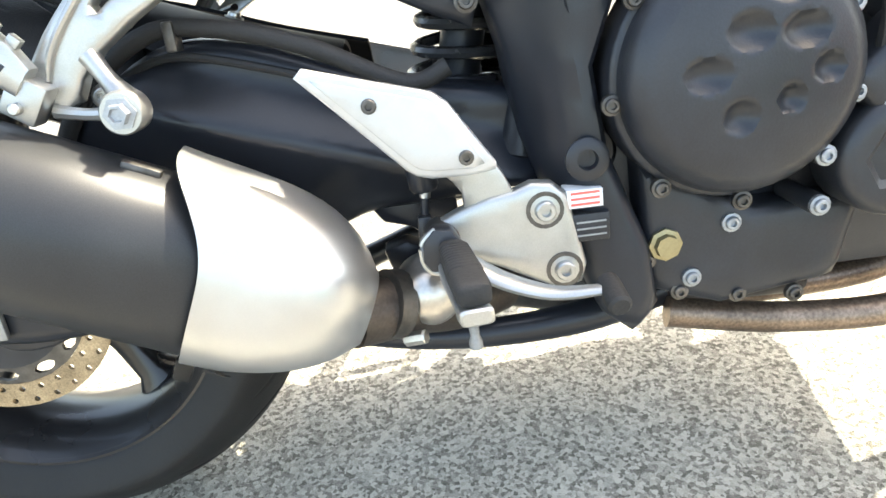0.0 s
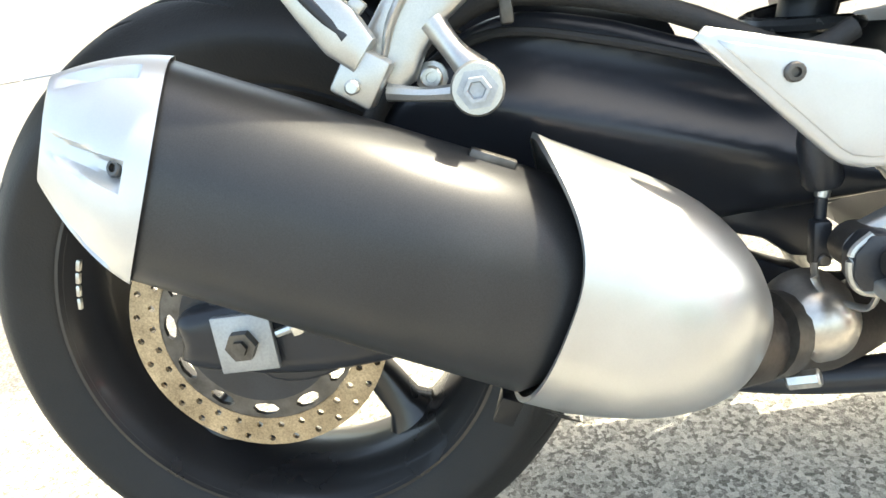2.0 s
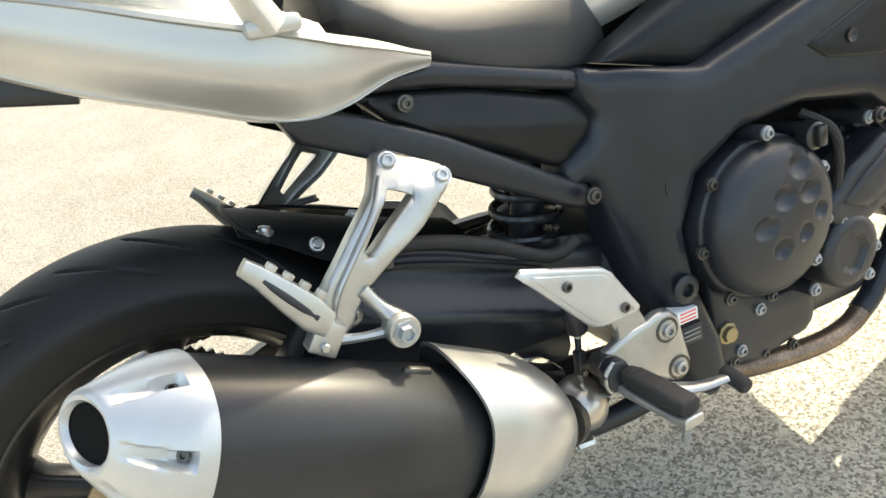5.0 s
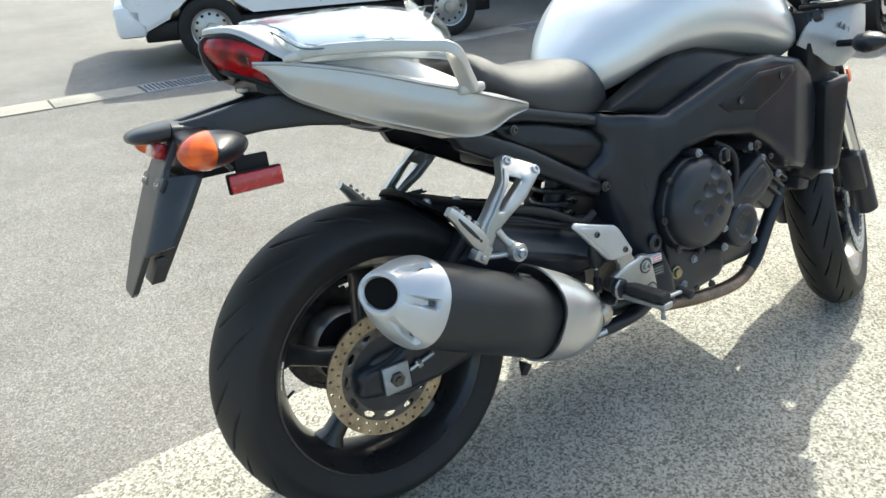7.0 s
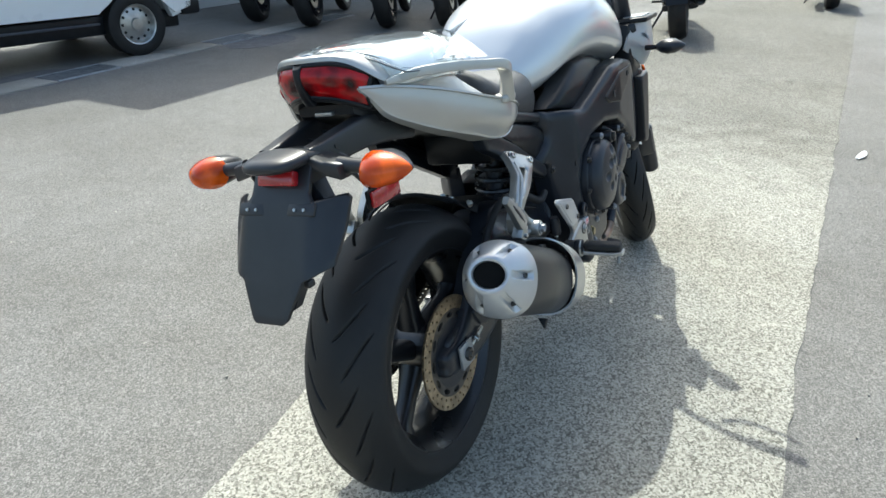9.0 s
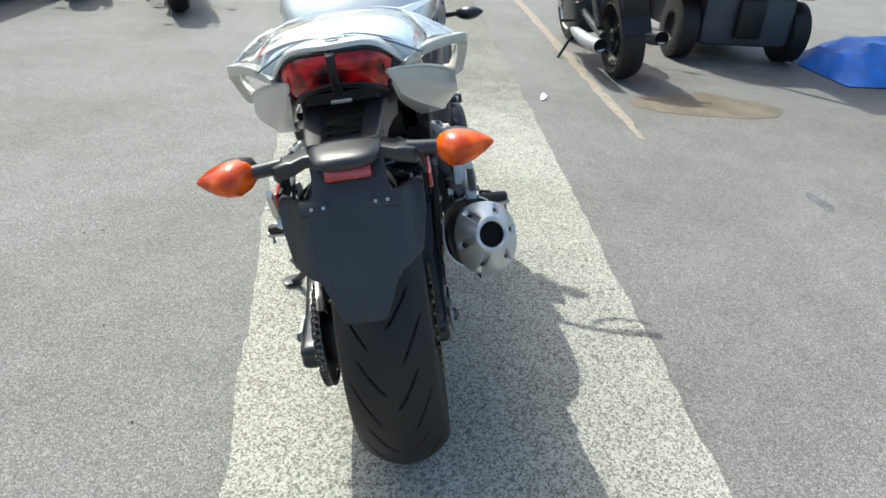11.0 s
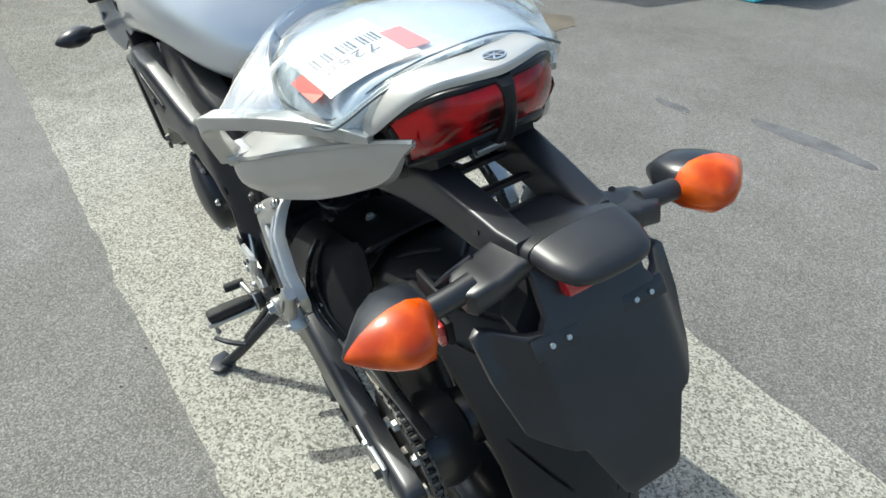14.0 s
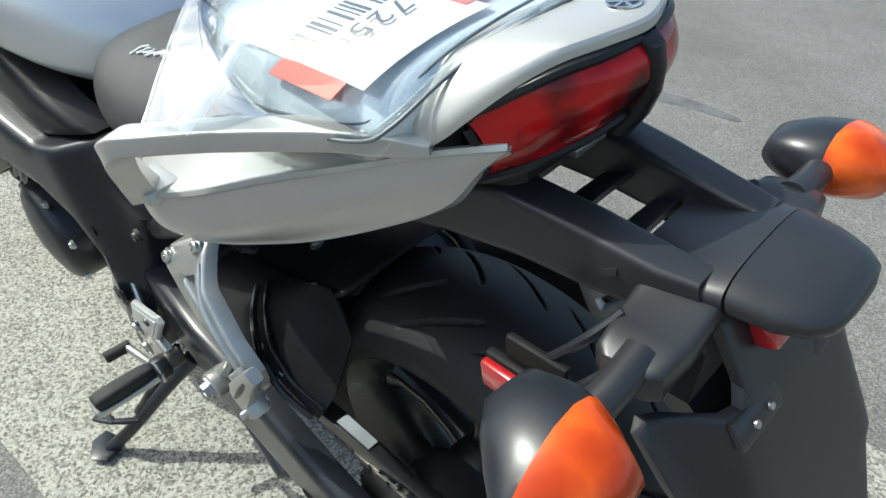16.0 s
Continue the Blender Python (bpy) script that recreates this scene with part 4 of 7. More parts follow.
# ---- passenger foot rest hangers ----
def bow(z):
    """How far out the hanger stands at a height."""
    pts = [(0.49, 0.207), (0.58, 0.207), (0.625, 0.198), (0.65, 0.178), (0.68, 0.148)]
    for (a, ya), (b, yb) in zip(pts, pts[1:]):
        if z <= b:
            return ya + (yb - ya) * max(0, (z - a)) / (b - a)
    return pts[-1][1]


def hanger(s):
    h = part("passenger_peg_hanger", panel([(0.262, 0.656), (0.268, 0.666), (0.284, 0.668), (0.331, 0.643), (0.336, 0.632), (0.326, 0.620), (0.291, 0.590), (0.254, 0.569), (0.224, 0.549), (0.206, 0.530), (0.196, 0.512), (0.180, 0.506), (0.168, 0.520), (0.168, 0.548), (0.184, 0.568), (0.216, 0.602), (0.248, 0.634)],
                                                lambda x, z: bow(z), 0.020, 0.005, 0.007, s, holes=[[(0.268, 0.634), (0.290, 0.6235), (0.258, 0.600), (0.229, 0.578), (0.226, 0.584), (0.244, 0.606)]]), CAST, bike, "bright cast aluminium passenger peg hanger")
    bolt((0.279, s * 0.170, 0.658), 0.0075, h, (0, s, 0.5))
    bolt((0.326, s * 0.190, 0.633), 0.0075, h, (0, s, 0.5))
    part("leg_ridge", tube([(x, s * (bow(z) + 0.0005), z) for x, z in ((0.264, 0.648), (0.243, 0.618), (0.216, 0.588), (0.190, 0.556), (0.180, 0.532))], [0.003, 0.005, 0.006, 0.006, 0.004], 10, 5, flat=0.6), CAST, h)
    part("clevis", box((-0.015, -0.012, -0.019), (0.015, 0.012, 0.015), 0.003, Matrix.Translation((0.166, s * 0.217, 0.523)) @ pose(0, 0, 0, 0, 35, 0)), CAST, h)
    part("clevis_pin", rod((0.160, s * 0.200, 0.516), (0.160, s * 0.236, 0.516), 0.005, 10), STEEL, h)
    part("passenger_peg", loft([ring_of((x, s * y, z), Vector((0.66, 0, 0.75)), (0, 1, 0), w, t, 12, 4) for x, y, z, w, t in ((0.170, 0.222, 0.534, 0.013, 0.010), (0.157, 0.223, 0.551, 0.0175, 0.010), (0.141, 0.222, 0.572, 0.0150, 0.009), (0.121, 0.220, 0.599, 0.0105, 0.008), (0.109, 0.219, 0.612, 0.0085, 0.007))]), CAST, h, "folded aluminium passenger peg")
    # the peg's opening is a dark bar; the gap's shade is its colour
    part("peg_slot", tube([(0.161, s * 0.2285, 0.546), (0.141, s * 0.2270, 0.572), (0.123, s * 0.2245, 0.596)], [0.0050, 0.0055, 0.0042], 10, 4), ENGINE_BLACK, h)
    for k in range(4):
        part("peg_tooth", box((-0.005, -0.004, -0.004), (0.005, 0.004, 0.004), 0.001, Matrix.Translation((0.1705 - 0.0125 * k, s * 0.222, 0.565 + 0.0130 * k)) @ pose(0, 0, 0, 0, 48, 0)), CAST, h)
    part("lug_arm", tube([(0.214, s * 0.203, 0.548), (0.226, s * 0.208, 0.528), (0.238, s * 0.214, 0.512)], [0.009, 0.008, 0.012], 10), CAST, h)
    part("lug_arm", tube([(0.178, s * 0.207, 0.508), (0.205, s * 0.211, 0.503), (0.236, s * 0.214, 0.501)], [0.006, 0.005, 0.007], 8), CAST, h)
    part("lug", lathe([(-0.012, 0.0), (-0.012, 0.016), (-0.010, 0.0175), (0.010, 0.0175), (0.012, 0.0155), (0.012, 0.0)], (0.239, s * 0.222, 0.503), "y", 24), CAST, h)
    part("muffler_bolt" if s < 0 else "hanger_bolt", lathe([(0, 0.0135), (0.003, 0.0135), (0.003, 0.009), (0.011, 0.0085), (0.011, 0.006), (0.008, 0.005), (0.008, 0)], (0.239, s * 0.233, 0.503), (Vector((0, s, 0)), Vector((1, 0, 0)), Vector((0, 0, s))), n=6), GALVANISED, h, smooth=20)


hanger(-1)
hanger(1)


# ---- rider foot rests ----
def rider_rest(s):
    y = 0.222
    plate = part("footrest_bracket", panel([(0.494, 0.386), (0.520, 0.394), (0.541, 0.3965), (0.556, 0.402), (0.574, 0.400), (0.587, 0.388), (0.601, 0.322), (0.596, 0.304), (0.572, 0.302), (0.520, 0.330), (0.488, 0.340), (0.477, 0.3455), (0.467, 0.355), (0.4665, 0.367), (0.474, 0.377)],
                                            y, 0.014, 0.006, 0.010, s), CAST, bike, "bright cast aluminium rider footrest bracket")
    part("heel_link", panel([(0.476, 0.424), (0.490, 0.410), (0.497, 0.399), (0.497, 0.388), (0.500, 0.380), (0.530, 0.382), (0.543, 0.391), (0.533, 0.414), (0.524, 0.428)], y - 0.004, 0.010, 0.003, 0.01, s), CAST, plate)
    part("heel_guard", panel([(0.374, 0.512), (0.381, 0.5185), (0.481, 0.489), (0.493, 0.479), (0.528, 0.425), (0.527, 0.419), (0.506, 0.4165), (0.473, 0.4175), (0.460, 0.4215), (0.452, 0.428)], y + 0.006, 0.008, 0.004, 0.010, s), CAP_SILVER, plate, "silver heel guard plate")
    part("heel_guard_inlay", panel([(0.386, 0.5095), (0.477, 0.483), (0.487, 0.475), (0.518, 0.426), (0.506, 0.4235), (0.476, 0.4245), (0.464, 0.4275), (0.457, 0.433)], y + 0.0075, 0.004, 0.001, 0.012, s), CAP_SILVER, plate)
    for x, z in ((0.430, 0.484), (0.503, 0.433)):
        bolt((x, s * (y + 0.006), z), 0.0062, plate, (0, s, 0), DARK_STEEL)
    for x, z in ((0.566, 0.377), (0.580, 0.320)):
        # dark raised ring in place of the shade in a bolt recess
        part("recess_shade_ring", lathe([(-0.002, 0.0125), (0.0012, 0.0130), (0.0012, 0.0165), (-0.002, 0.0168)], (x, s * y, z), (Vector((0, s, 0)), Vector((1, 0, 0)), Vector((0, 0, s))), n=20), DARK_STEEL, plate)
        bolt((x, s * y, z), 0.0090, plate, (0, s, 0), CAST)
    part("peg_clevis", prism([(0.457, 0, 0.352), (0.463, 0, 0.342), (0.486, 0, 0.340), (0.492, 0, 0.362), (0.484, 0, 0.378), (0.468, 0, 0.380), (0.458, 0, 0.368)], (0, s * 0.226, 0), (0, s * 0.247, 0), 0.003), ENGINE_BLACK, plate)
    part("clevis_rim", tube([(0.470, s * 0.2425, 0.379), (0.4585, s * 0.2425, 0.369), (0.457, s * 0.2425, 0.353), (0.464, s * 0.2425, 0.342), (0.480, s * 0.2425, 0.338)], 0.0028, 8, 5), CAST, plate)
    part("footpeg", loft([ring_of((0.4815 + 0.115 * (q - 0.245), s * q, 0.3625 - 0.055 * (q - 0.245)), (1, 0, 0.05), (0, 0, 1), a, b, 28, 3.4) for q, a, b in ((0.247, 0.008, 0.006), (0.249, 0.0105, 0.0085), (0.262, 0.0125, 0.0105), (0.300, 0.0138, 0.0112), (0.331, 0.0138, 0.0102), (0.3375, 0.0125, 0.0085), (0.339, 0.0090, 0.0050))]), GRIP_RUBBER, plate, "ribbed black rubber footpeg", smooth=50)
    for k in range(10):
        q = 0.262 + 0.0050 * k
        a = 0.0128 + 0.0012 * k / 9
        part("rib", loft([ring_of((0.4815 + 0.115 * (q + d - 0.245), s * (q + d), 0.3637 - 0.055 * (q + d - 0.245)), (1, 0, 0.05), (0, 0, 1), a * g, 0.0108 * g, 20, 3.0) for d, g in ((-0.0016, 0.93), (0, 1.0), (0.0016, 0.93))]), GRIP_RUBBER, plate, smooth=60)
    part("peg_base", loft([ring_of((x, s * q, z), (1, 0, 0.05), (0, 0, 1), a, b, 20, 5) for q, x, z, a, b in ((0.240, 0.4775, 0.346, 0.009, 0.0055), (0.262, 0.4805, 0.3445, 0.0115, 0.005), (0.318, 0.4890, 0.341, 0.0122, 0.0042), (0.330, 0.4905, 0.341, 0.0132, 0.0055), (0.342, 0.4920, 0.3425, 0.0126, 0.0068), (0.344, 0.4920, 0.3425, 0.0105, 0.0050))]), CAST, plate, "cast silver footpeg carrier", smooth=30)
    part("feeler", lathe([(0.0, 0.0), (0.0, 0.0042), (0.014, 0.0036), (0.019, 0.0052), (0.024, 0.0052), (0.026, 0.0)], (0.489, s * 0.331, 0.337), (Vector((0.02, 0, -1)), Vector((1, 0, 0)), Vector((0, 1, 0))), n=12), GALVANISED, plate)
    part("pivot_boss", rod((0.475, s * 0.20, 0.362), (0.475, s * 0.228, 0.362), 0.016, 18), DARK_STEEL, plate)
    if s < 0:
        part("brake_pedal", tube([(0.487, -0.235, 0.350), (0.520, -0.250, 0.330), (0.560, -0.268, 0.320), (0.598, -0.282, 0.324)], [0.012, 0.012, 0.010, 0.008], 10, 5, flat=0.55), CAST, plate, "polished brake pedal")
        part("pedal_tip", rod((0.604, -0.270, 0.326), (0.606, -0.305, 0.317), 0.010, 12), GRIP_RUBBER, plate)
    else:
        part("shift_lever", tube([(0.49, 0.235, 0.340), (0.54, 0.240, 0.330), (0.592, 0.248, 0.332)], 0.007, 10, 4), CAST, plate, "polished shift lever")
        part("shift_pad", rod((0.593, 0.242, 0.332), (0.597, 0.285, 0.332), 0.010, 12), GRIP_RUBBER, plate)
        part("shift_rod", rod((0.54, 0.215, 0.345), (0.60, 0.19, 0.45), 0.005, 8), STEEL, plate)


rider_rest(-1)
rider_rest(1)
# brake master cylinder behind the right bracket
cyl = part("master_cylinder", lathe([(0.0, 0.0), (0.0, 0.010), (0.014, 0.0135), (0.044, 0.0135), (0.048, 0.011), (0.050, 0.0)], (0.4605, -0.182, 0.445), (Vector((0.11, 0, -1)).normalized(), Vector((1, 0, 0.11)).normalized(), Vector((0, 1, 0))), n=20), ENGINE_BLACK, bike, "black rear brake master cylinder")
part("push_rod", rod((0.4658, -0.182, 0.397), (0.4645, -0.182, 0.390), 0.0052, 12), STEEL, cyl)
part("rod_end", rod((0.4645, -0.182, 0.391), (0.463, -0.182, 0.372), 0.0042, 12), ENGINE_BLACK, cyl)
part("rod_clevis", box((-0.0066, -0.007, -0.017), (0.0066, 0.007, 0.017), 0.003, pose(0.4615, -0.185, 0.358, 0, 2, 0)), ENGINE_BLACK, cyl)
part("clevis_pin", rod((0.4615, -0.195, 0.347), (0.4615, -0.175, 0.347), 0.0045, 12), DARK_STEEL, cyl)
part("lever_strap", tube([(0.4565, -0.188, 0.345), (0.457, -0.190, 0.331), (0.462, -0.194, 0.322), (0.472, -0.200, 0.316), (0.484, -0.208, 0.314), (0.489, -0.212, 0.326)], 0.0048, 8, 5, flat=0.45), CAST, cyl, "bright bent brake lever strap")


# ---- frame, side covers and engine ----
def frame_y(x, z):
    pts = [(0.50, 0.150), (0.56, 0.165), (0.60, 0.208), (0.62, 0.214), (0.72, 0.230), (0.90, 0.252), (1.05, 0.250), (1.20, 0.225)]
    for (a, ya), (b, yb) in zip(pts, pts[1:]):
        if x <= b:
            return ya + (yb - ya) * max(0, (x - a)) / (b - a)
    return pts[-1][1]


def sides(s):
    mainframe = part("frame_spar", panel([(0.530, 0.700), (0.575, 0.690), (0.66, 0.676), (0.76, 0.712), (0.86, 0.748), (0.97, 0.752), (1.08, 0.730), (1.14, 0.690), (1.175, 0.62), (1.165, 0.53), (1.11, 0.462), (1.04, 0.485), (0.965, 0.548),
                                           (0.89, 0.590), (0.79, 0.605), (0.70, 0.592), (0.640, 0.552), (0.618, 0.490), (0.628, 0.415), (0.660, 0.330), (0.668, 0.270), (0.645, 0.240), (0.618, 0.262), (0.588, 0.340), (0.560, 0.430), (0.548, 0.510), (0.535, 0.560), (0.512, 0.565), (0.508, 0.535), (0.498, 0.555), (0.500, 0.59), (0.535, 0.615), (0.545, 0.645), (0.528, 0.665)],
                                          frame_y, 0.055, 0.016, 0.014, s), BLACK_SATIN, bike, "satin black frame spar")
    part("side_inlay", panel([(0.790, 0.672), (0.905, 0.722), (1.035, 0.722), (1.045, 0.708), (0.985, 0.672), (0.900, 0.640), (0.820, 0.652)], lambda x, z: frame_y(x, z) + 0.004, 0.008, 0.004, 0.012, s), BLACK_PLASTIC, mainframe, "black triangular frame inlay")
    for x, z in ((0.852, 0.672), (0.988, 0.704)):
        part("inlay_dimple", lathe([(0, 0.009), (0.002, 0.009), (0.002, 0.007), (0.0005, 0.005), (0.0005, 0)], (x, s * (frame_y(x, z) + 0.004), z), (Vector((0, s, 0)), Vector((1, 0, 0)), Vector((0, 0, s))), n=16), BLACK_SATIN, mainframe)
    part("frame_plug", lathe([(0.004, 0.017), (0.001, 0.013), (-0.006, 0.012), (-0.006, 0)], (0.612, s * 0.202, 0.545), (Vector((0, s, 0)), Vector((1, 0, 0)), Vector((0, 0, s))), n=20), RIM_BLACK, mainframe)
    part("pivot_nut", lathe([(0, 0.019), (0.003, 0.019), (0.005, 0.016), (0.005, 0.009), (-0.004, 0.008), (-0.004, 0)], (0.606, s * 0.214, 0.415), (Vector((0, s, 0)), Vector((1, 0, 0)), Vector((0, 0, s))), n=24), ENGINE_BLACK, mainframe, "dark pivot shaft nut")
    for x, y, z, r in ((0.520, 0.171, 0.553, 0.009), (0.582, 0.168, 0.668, 0.008), (0.903, 0.252, 0.565, 0.009), (0.318, 0.151, 0.707, 0.008), (0.952, 0.252, 0.53, 0.006), (1.01, 0.25, 0.50, 0.006)):
        bolt((x, s * y, z), r * 0.8, mainframe, (0, s, 0), DARK_STEEL)
    if s < 0:
        part("warning_sticker", box((0.586, -0.2205, 0.374), (0.617, -0.196, 0.390), 0.0005), WHITE_PAPER, mainframe, "small white and red warning sticker")
        for k in range(3):
            part("sticker_line", box((0.589, -0.2212, 0.3765 + 0.005 * k), (0.614, -0.2204, 0.3785 + 0.005 * k), 0), CORAL_PRINT, mainframe)
        part("type_plate", box((0.590, -0.2205, 0.343), (0.622, -0.196, 0.368), 0.0005), ENGINE_BLACK, mainframe)
        for k in range(3):
            part("plate_line", box((0.593, -0.2212, 0.348 + 0.006 * k), (0.619, -0.2204, 0.3495 + 0.006 * k), 0), GALVANISED, mainframe)
    part("tank_side_cover", panel([(0.556, 0.700), (0.590, 0.720), (0.650, 0.752), (0.725, 0.785), (0.80, 0.792), (0.90, 0.775), (0.985, 0.752), (0.94, 0.738), (0.85, 0.728), (0.76, 0.705), (0.67, 0.672)], lambda x, z: 0.165 + 0.26 * (x - 0.55) * (1.1 - x) * 1.9 - 0.25 * max(0, z - 0.73), 0.05, 0.014, 0.012, s, smooth=False), BLACK_PLASTIC, bike,
         "matt black side cover under the fuel tank")
    # rear frame
    rear_frame = part("rear_frame_spar", panel([(0.185, 0.722), (0.225, 0.728), (0.36, 0.662), (0.50, 0.578), (0.535, 0.560), (0.525, 0.530), (0.49, 0.545), (0.34, 0.625), (0.20, 0.693)], 0.152, 0.03, 0.008, 0.012, s), BLACK_SATIN, bike, "satin black rear frame tube")
    part("upper_rail", panel([(0.230, 0.745), (0.36, 0.743), (0.56, 0.690), (0.57, 0.665), (0.35, 0.717), (0.23, 0.728)], 0.148, 0.03, 0.010, 0.012, s), BLACK_SATIN, rear_frame)
    part("infill_cover", panel([(0.262, 0.728), (0.40, 0.706), (0.545, 0.664), (0.556, 0.640), (0.546, 0.600), (0.525, 0.584), (0.495, 0.590), (0.40, 0.636), (0.300, 0.692)], lambda x, z: 0.140 + 0.3 * max(0, 0.03 - abs(z - 0.74 + 0.2 * x)), 0.03, 0.012, 0.012, s), BLACK_PLASTIC, rear_frame, "black plastic infill cover")
    return mainframe


sides(-1)
sides(1)
engine = part("engine", box((0.66, -0.17, 0.255), (1.02, 0.17, 0.50), 0.03), ENGINE_BLACK, bike, "dark painted four-cylinder engine")
part("cylinder_block", box((-0.10, -0.19, -0.02), (0.11, 0.19, 0.22), 0.015, Matrix.Translation((0.97, 0, 0.45)) @ pose(0, 0, 0, 0, 38, 0)), ENGINE_BLACK, engine)
for k in range(5):
    part("cooling_rib", box((-0.10, -0.205, 0.02 + k * 0.022), (0.10, 0.205, 0.028 + k * 0.022), 0.002, Matrix.Translation((0.97, 0, 0.45)) @ pose(0, 0, 0, 0, 38, 0)), ENGINE_BLACK, engine)
part("oil_pan", box((0.66, -0.11, 0.238), (0.90, 0.09, 0.30), 0.02), ENGINE_BLACK, engine)
part("gearbox", box((0.60, -0.165, 0.26), (0.74, 0.165, 0.50), 0.03), ENGINE_BLACK, engine)
DENTS = [(0.752, 0.540, 0.019, 0.015), (0.690, 0.479, 0.019, 0.014), (0.722, 0.508, 0.019, 0.015), (0.765, 0.505, 0.02, 0.014), (0.716, 0.445, 0.015, 0.014), (0.755, 0.455, 0.012, 0.012), (0.785, 0.475, 0.014, 0.012)]


def clutch_y(x, z):
    r = math.hypot(x - 0.727, z - 0.474) / 0.105
    h = 0.244 + 0.022 * max(0, 1 - r * r) ** 0.6
    for dx, dz, ra, rb in DENTS:
        q = ((x - dx) / ra) ** 2 + ((z - dz) / rb) ** 2
        if q < 1:
            h -= 0.009 * (1 - q) ** 0.9
    return h


circ = lambda cx, cz, r, n=40: [(cx + r * math.cos(2 * math.pi * i / n), cz + r * math.sin(2 * math.pi * i / n)) for i in range(n)]
part("clutch_cover", panel([(cx, cz) for cx, cz in circ(0.729, 0.474, 0.099, 48)] , clutch_y, 0.07, 0.018, 0.0032), ENGINE_BLACK, engine, "dark clutch cover with round dimples")
part("clutch_flange", panel(circ(0.729, 0.474, 0.105, 40), 0.225, 0.05, 0.004, 0.014), ENGINE_BLACK, engine)
part("clutch_lower", panel([(0.655, 0.40), (0.76, 0.35), (0.86, 0.35), (0.84, 0.27), (0.73, 0.255), (0.66, 0.28)], 0.205, 0.05, 0.012, 0.014), ENGINE_BLACK, engine)
part("starter_cover", panel(circ(0.858, 0.392, 0.052, 32), lambda x, z: 0.252 - 0.005 * (math.hypot(x - 0.858, z - 0.392) < 0.026), 0.05, 0.012, 0.007), ENGINE_BLACK, engine, "round dark crankshaft cover")
part("side_case", panel([(0.810, 0.460), (0.860, 0.505), (0.930, 0.540), (0.980, 0.480), (0.935, 0.440), (0.885, 0.422), (0.845, 0.418)], 0.248, 0.05, 0.010, 0.012), ENGINE_BLACK, engine)
part("side_case_inlay", panel([(0.840, 0.464), (0.880, 0.495), (0.925, 0.520), (0.955, 0.485), (0.890, 0.445)], 0.252, 0.008, 0.004, 0.012), ENGINE_BLACK, engine)
part("oil_filler", lathe([(0, 0.018), (0.016, 0.017), (0.018, 0.014), (0.018, 0)], (0.790, -0.235, 0.565), (Vector((0, -1, 0)), Vector((1, 0, 0)), Vector((0, 0, -1))), n=18), RIM_BLACK, engine)
part("oil_filler_grip", box((0.783, -0.262, 0.553), (0.797, -0.248, 0.579), 0.003), RIM_BLACK, engine)
part("drain_plug", lathe([(0, 0.0155), (0.004, 0.0155), (0.005, 0.0115), (0.011, 0.0105), (0.011, 0)], (0.6755, -0.205, 0.325), (Vector((0, -1, 0)), Vector((1, 0, 0)), Vector((0, 0, -1))), n=8), surface("aged brass", (0.34, 0.29, 0.165), 0.42, 0.8), engine, "pale brass drain plug")
for x, z in ((0.719, 0.585), (0.791, 0.571), (0.811, 0.519), (0.818, 0.45), (0.845, 0.438), (0.797, 0.4), (0.795, 0.357), (0.911, 0.383), (0.899, 0.345), (0.895, 0.563), (0.935, 0.529), (0.994, 0.48), (0.736, 0.338), (0.7, 0.289), (0.653, 0.298)):
    y = -0.243 if z > 0.34 else -0.207
    part("bolt_boss", rod((x, -0.180, z), (x, y, z), 0.0095, 12), ENGINE_BLACK, engine)
    bolt((x, y, z), 0.0062, engine, (0, -1, 0), GALVANISED)
for x, z in ((0.645, 0.540), (0.625, 0.46), (0.665, 0.385), (0.735, 0.365)):
    bolt((x, -0.228, z), 0.006, engine, (0, -1, 0), DARK_STEEL)
for x, z in ((0.69, 0.275), (0.745, 0.265), (0.80, 0.258), (0.66, 0.31)):
    bolt((x, -0.203, z), 0.006, engine, (0, -1, 0), DARK_STEEL)
part("wire", tube([(0.80, -0.22, 0.59), (0.825, -0.245, 0.565), (0.838, -0.245, 0.52), (0.840, -0.235, 0.47)], 0.006, 8), GRIP_RUBBER, engine)
part("alternator_cover", panel(circ(0.90, 0.40, 0.10, 40), lambda x, z: 0.225 + 0.02 * max(0, 1 - (math.hypot(x - 0.90, z - 0.40) / 0.1) ** 2), 0.06, 0.016, 0.010, 1), ENGINE_BLACK, engine, "dark round alternator cover")
part("sprocket_cover", panel([(0.62, 0.48), (0.72, 0.50), (0.76, 0.42), (0.74, 0.34), (0.64, 0.33), (0.60, 0.40)], 0.18, 0.05, 0.015, 0.012, 1, smooth=True), ENGINE_BLACK, engine)
for x, z in ((0.84, 0.49), (0.80, 0.42), (0.83, 0.33), (0.92, 0.295), (0.98, 0.47)):
    bolt((x, 0.215, z), 0.006, engine, (0, 1, 0))
part("lower_fairing", panel([(0.70, 0.40), (0.76, 0.33), (0.80, 0.28), (0.74, 0.245), (0.68, 0.27), (0.66, 0.33)], 0.20, 0.02, 0.006, 0.012, 1), CAST, engine)

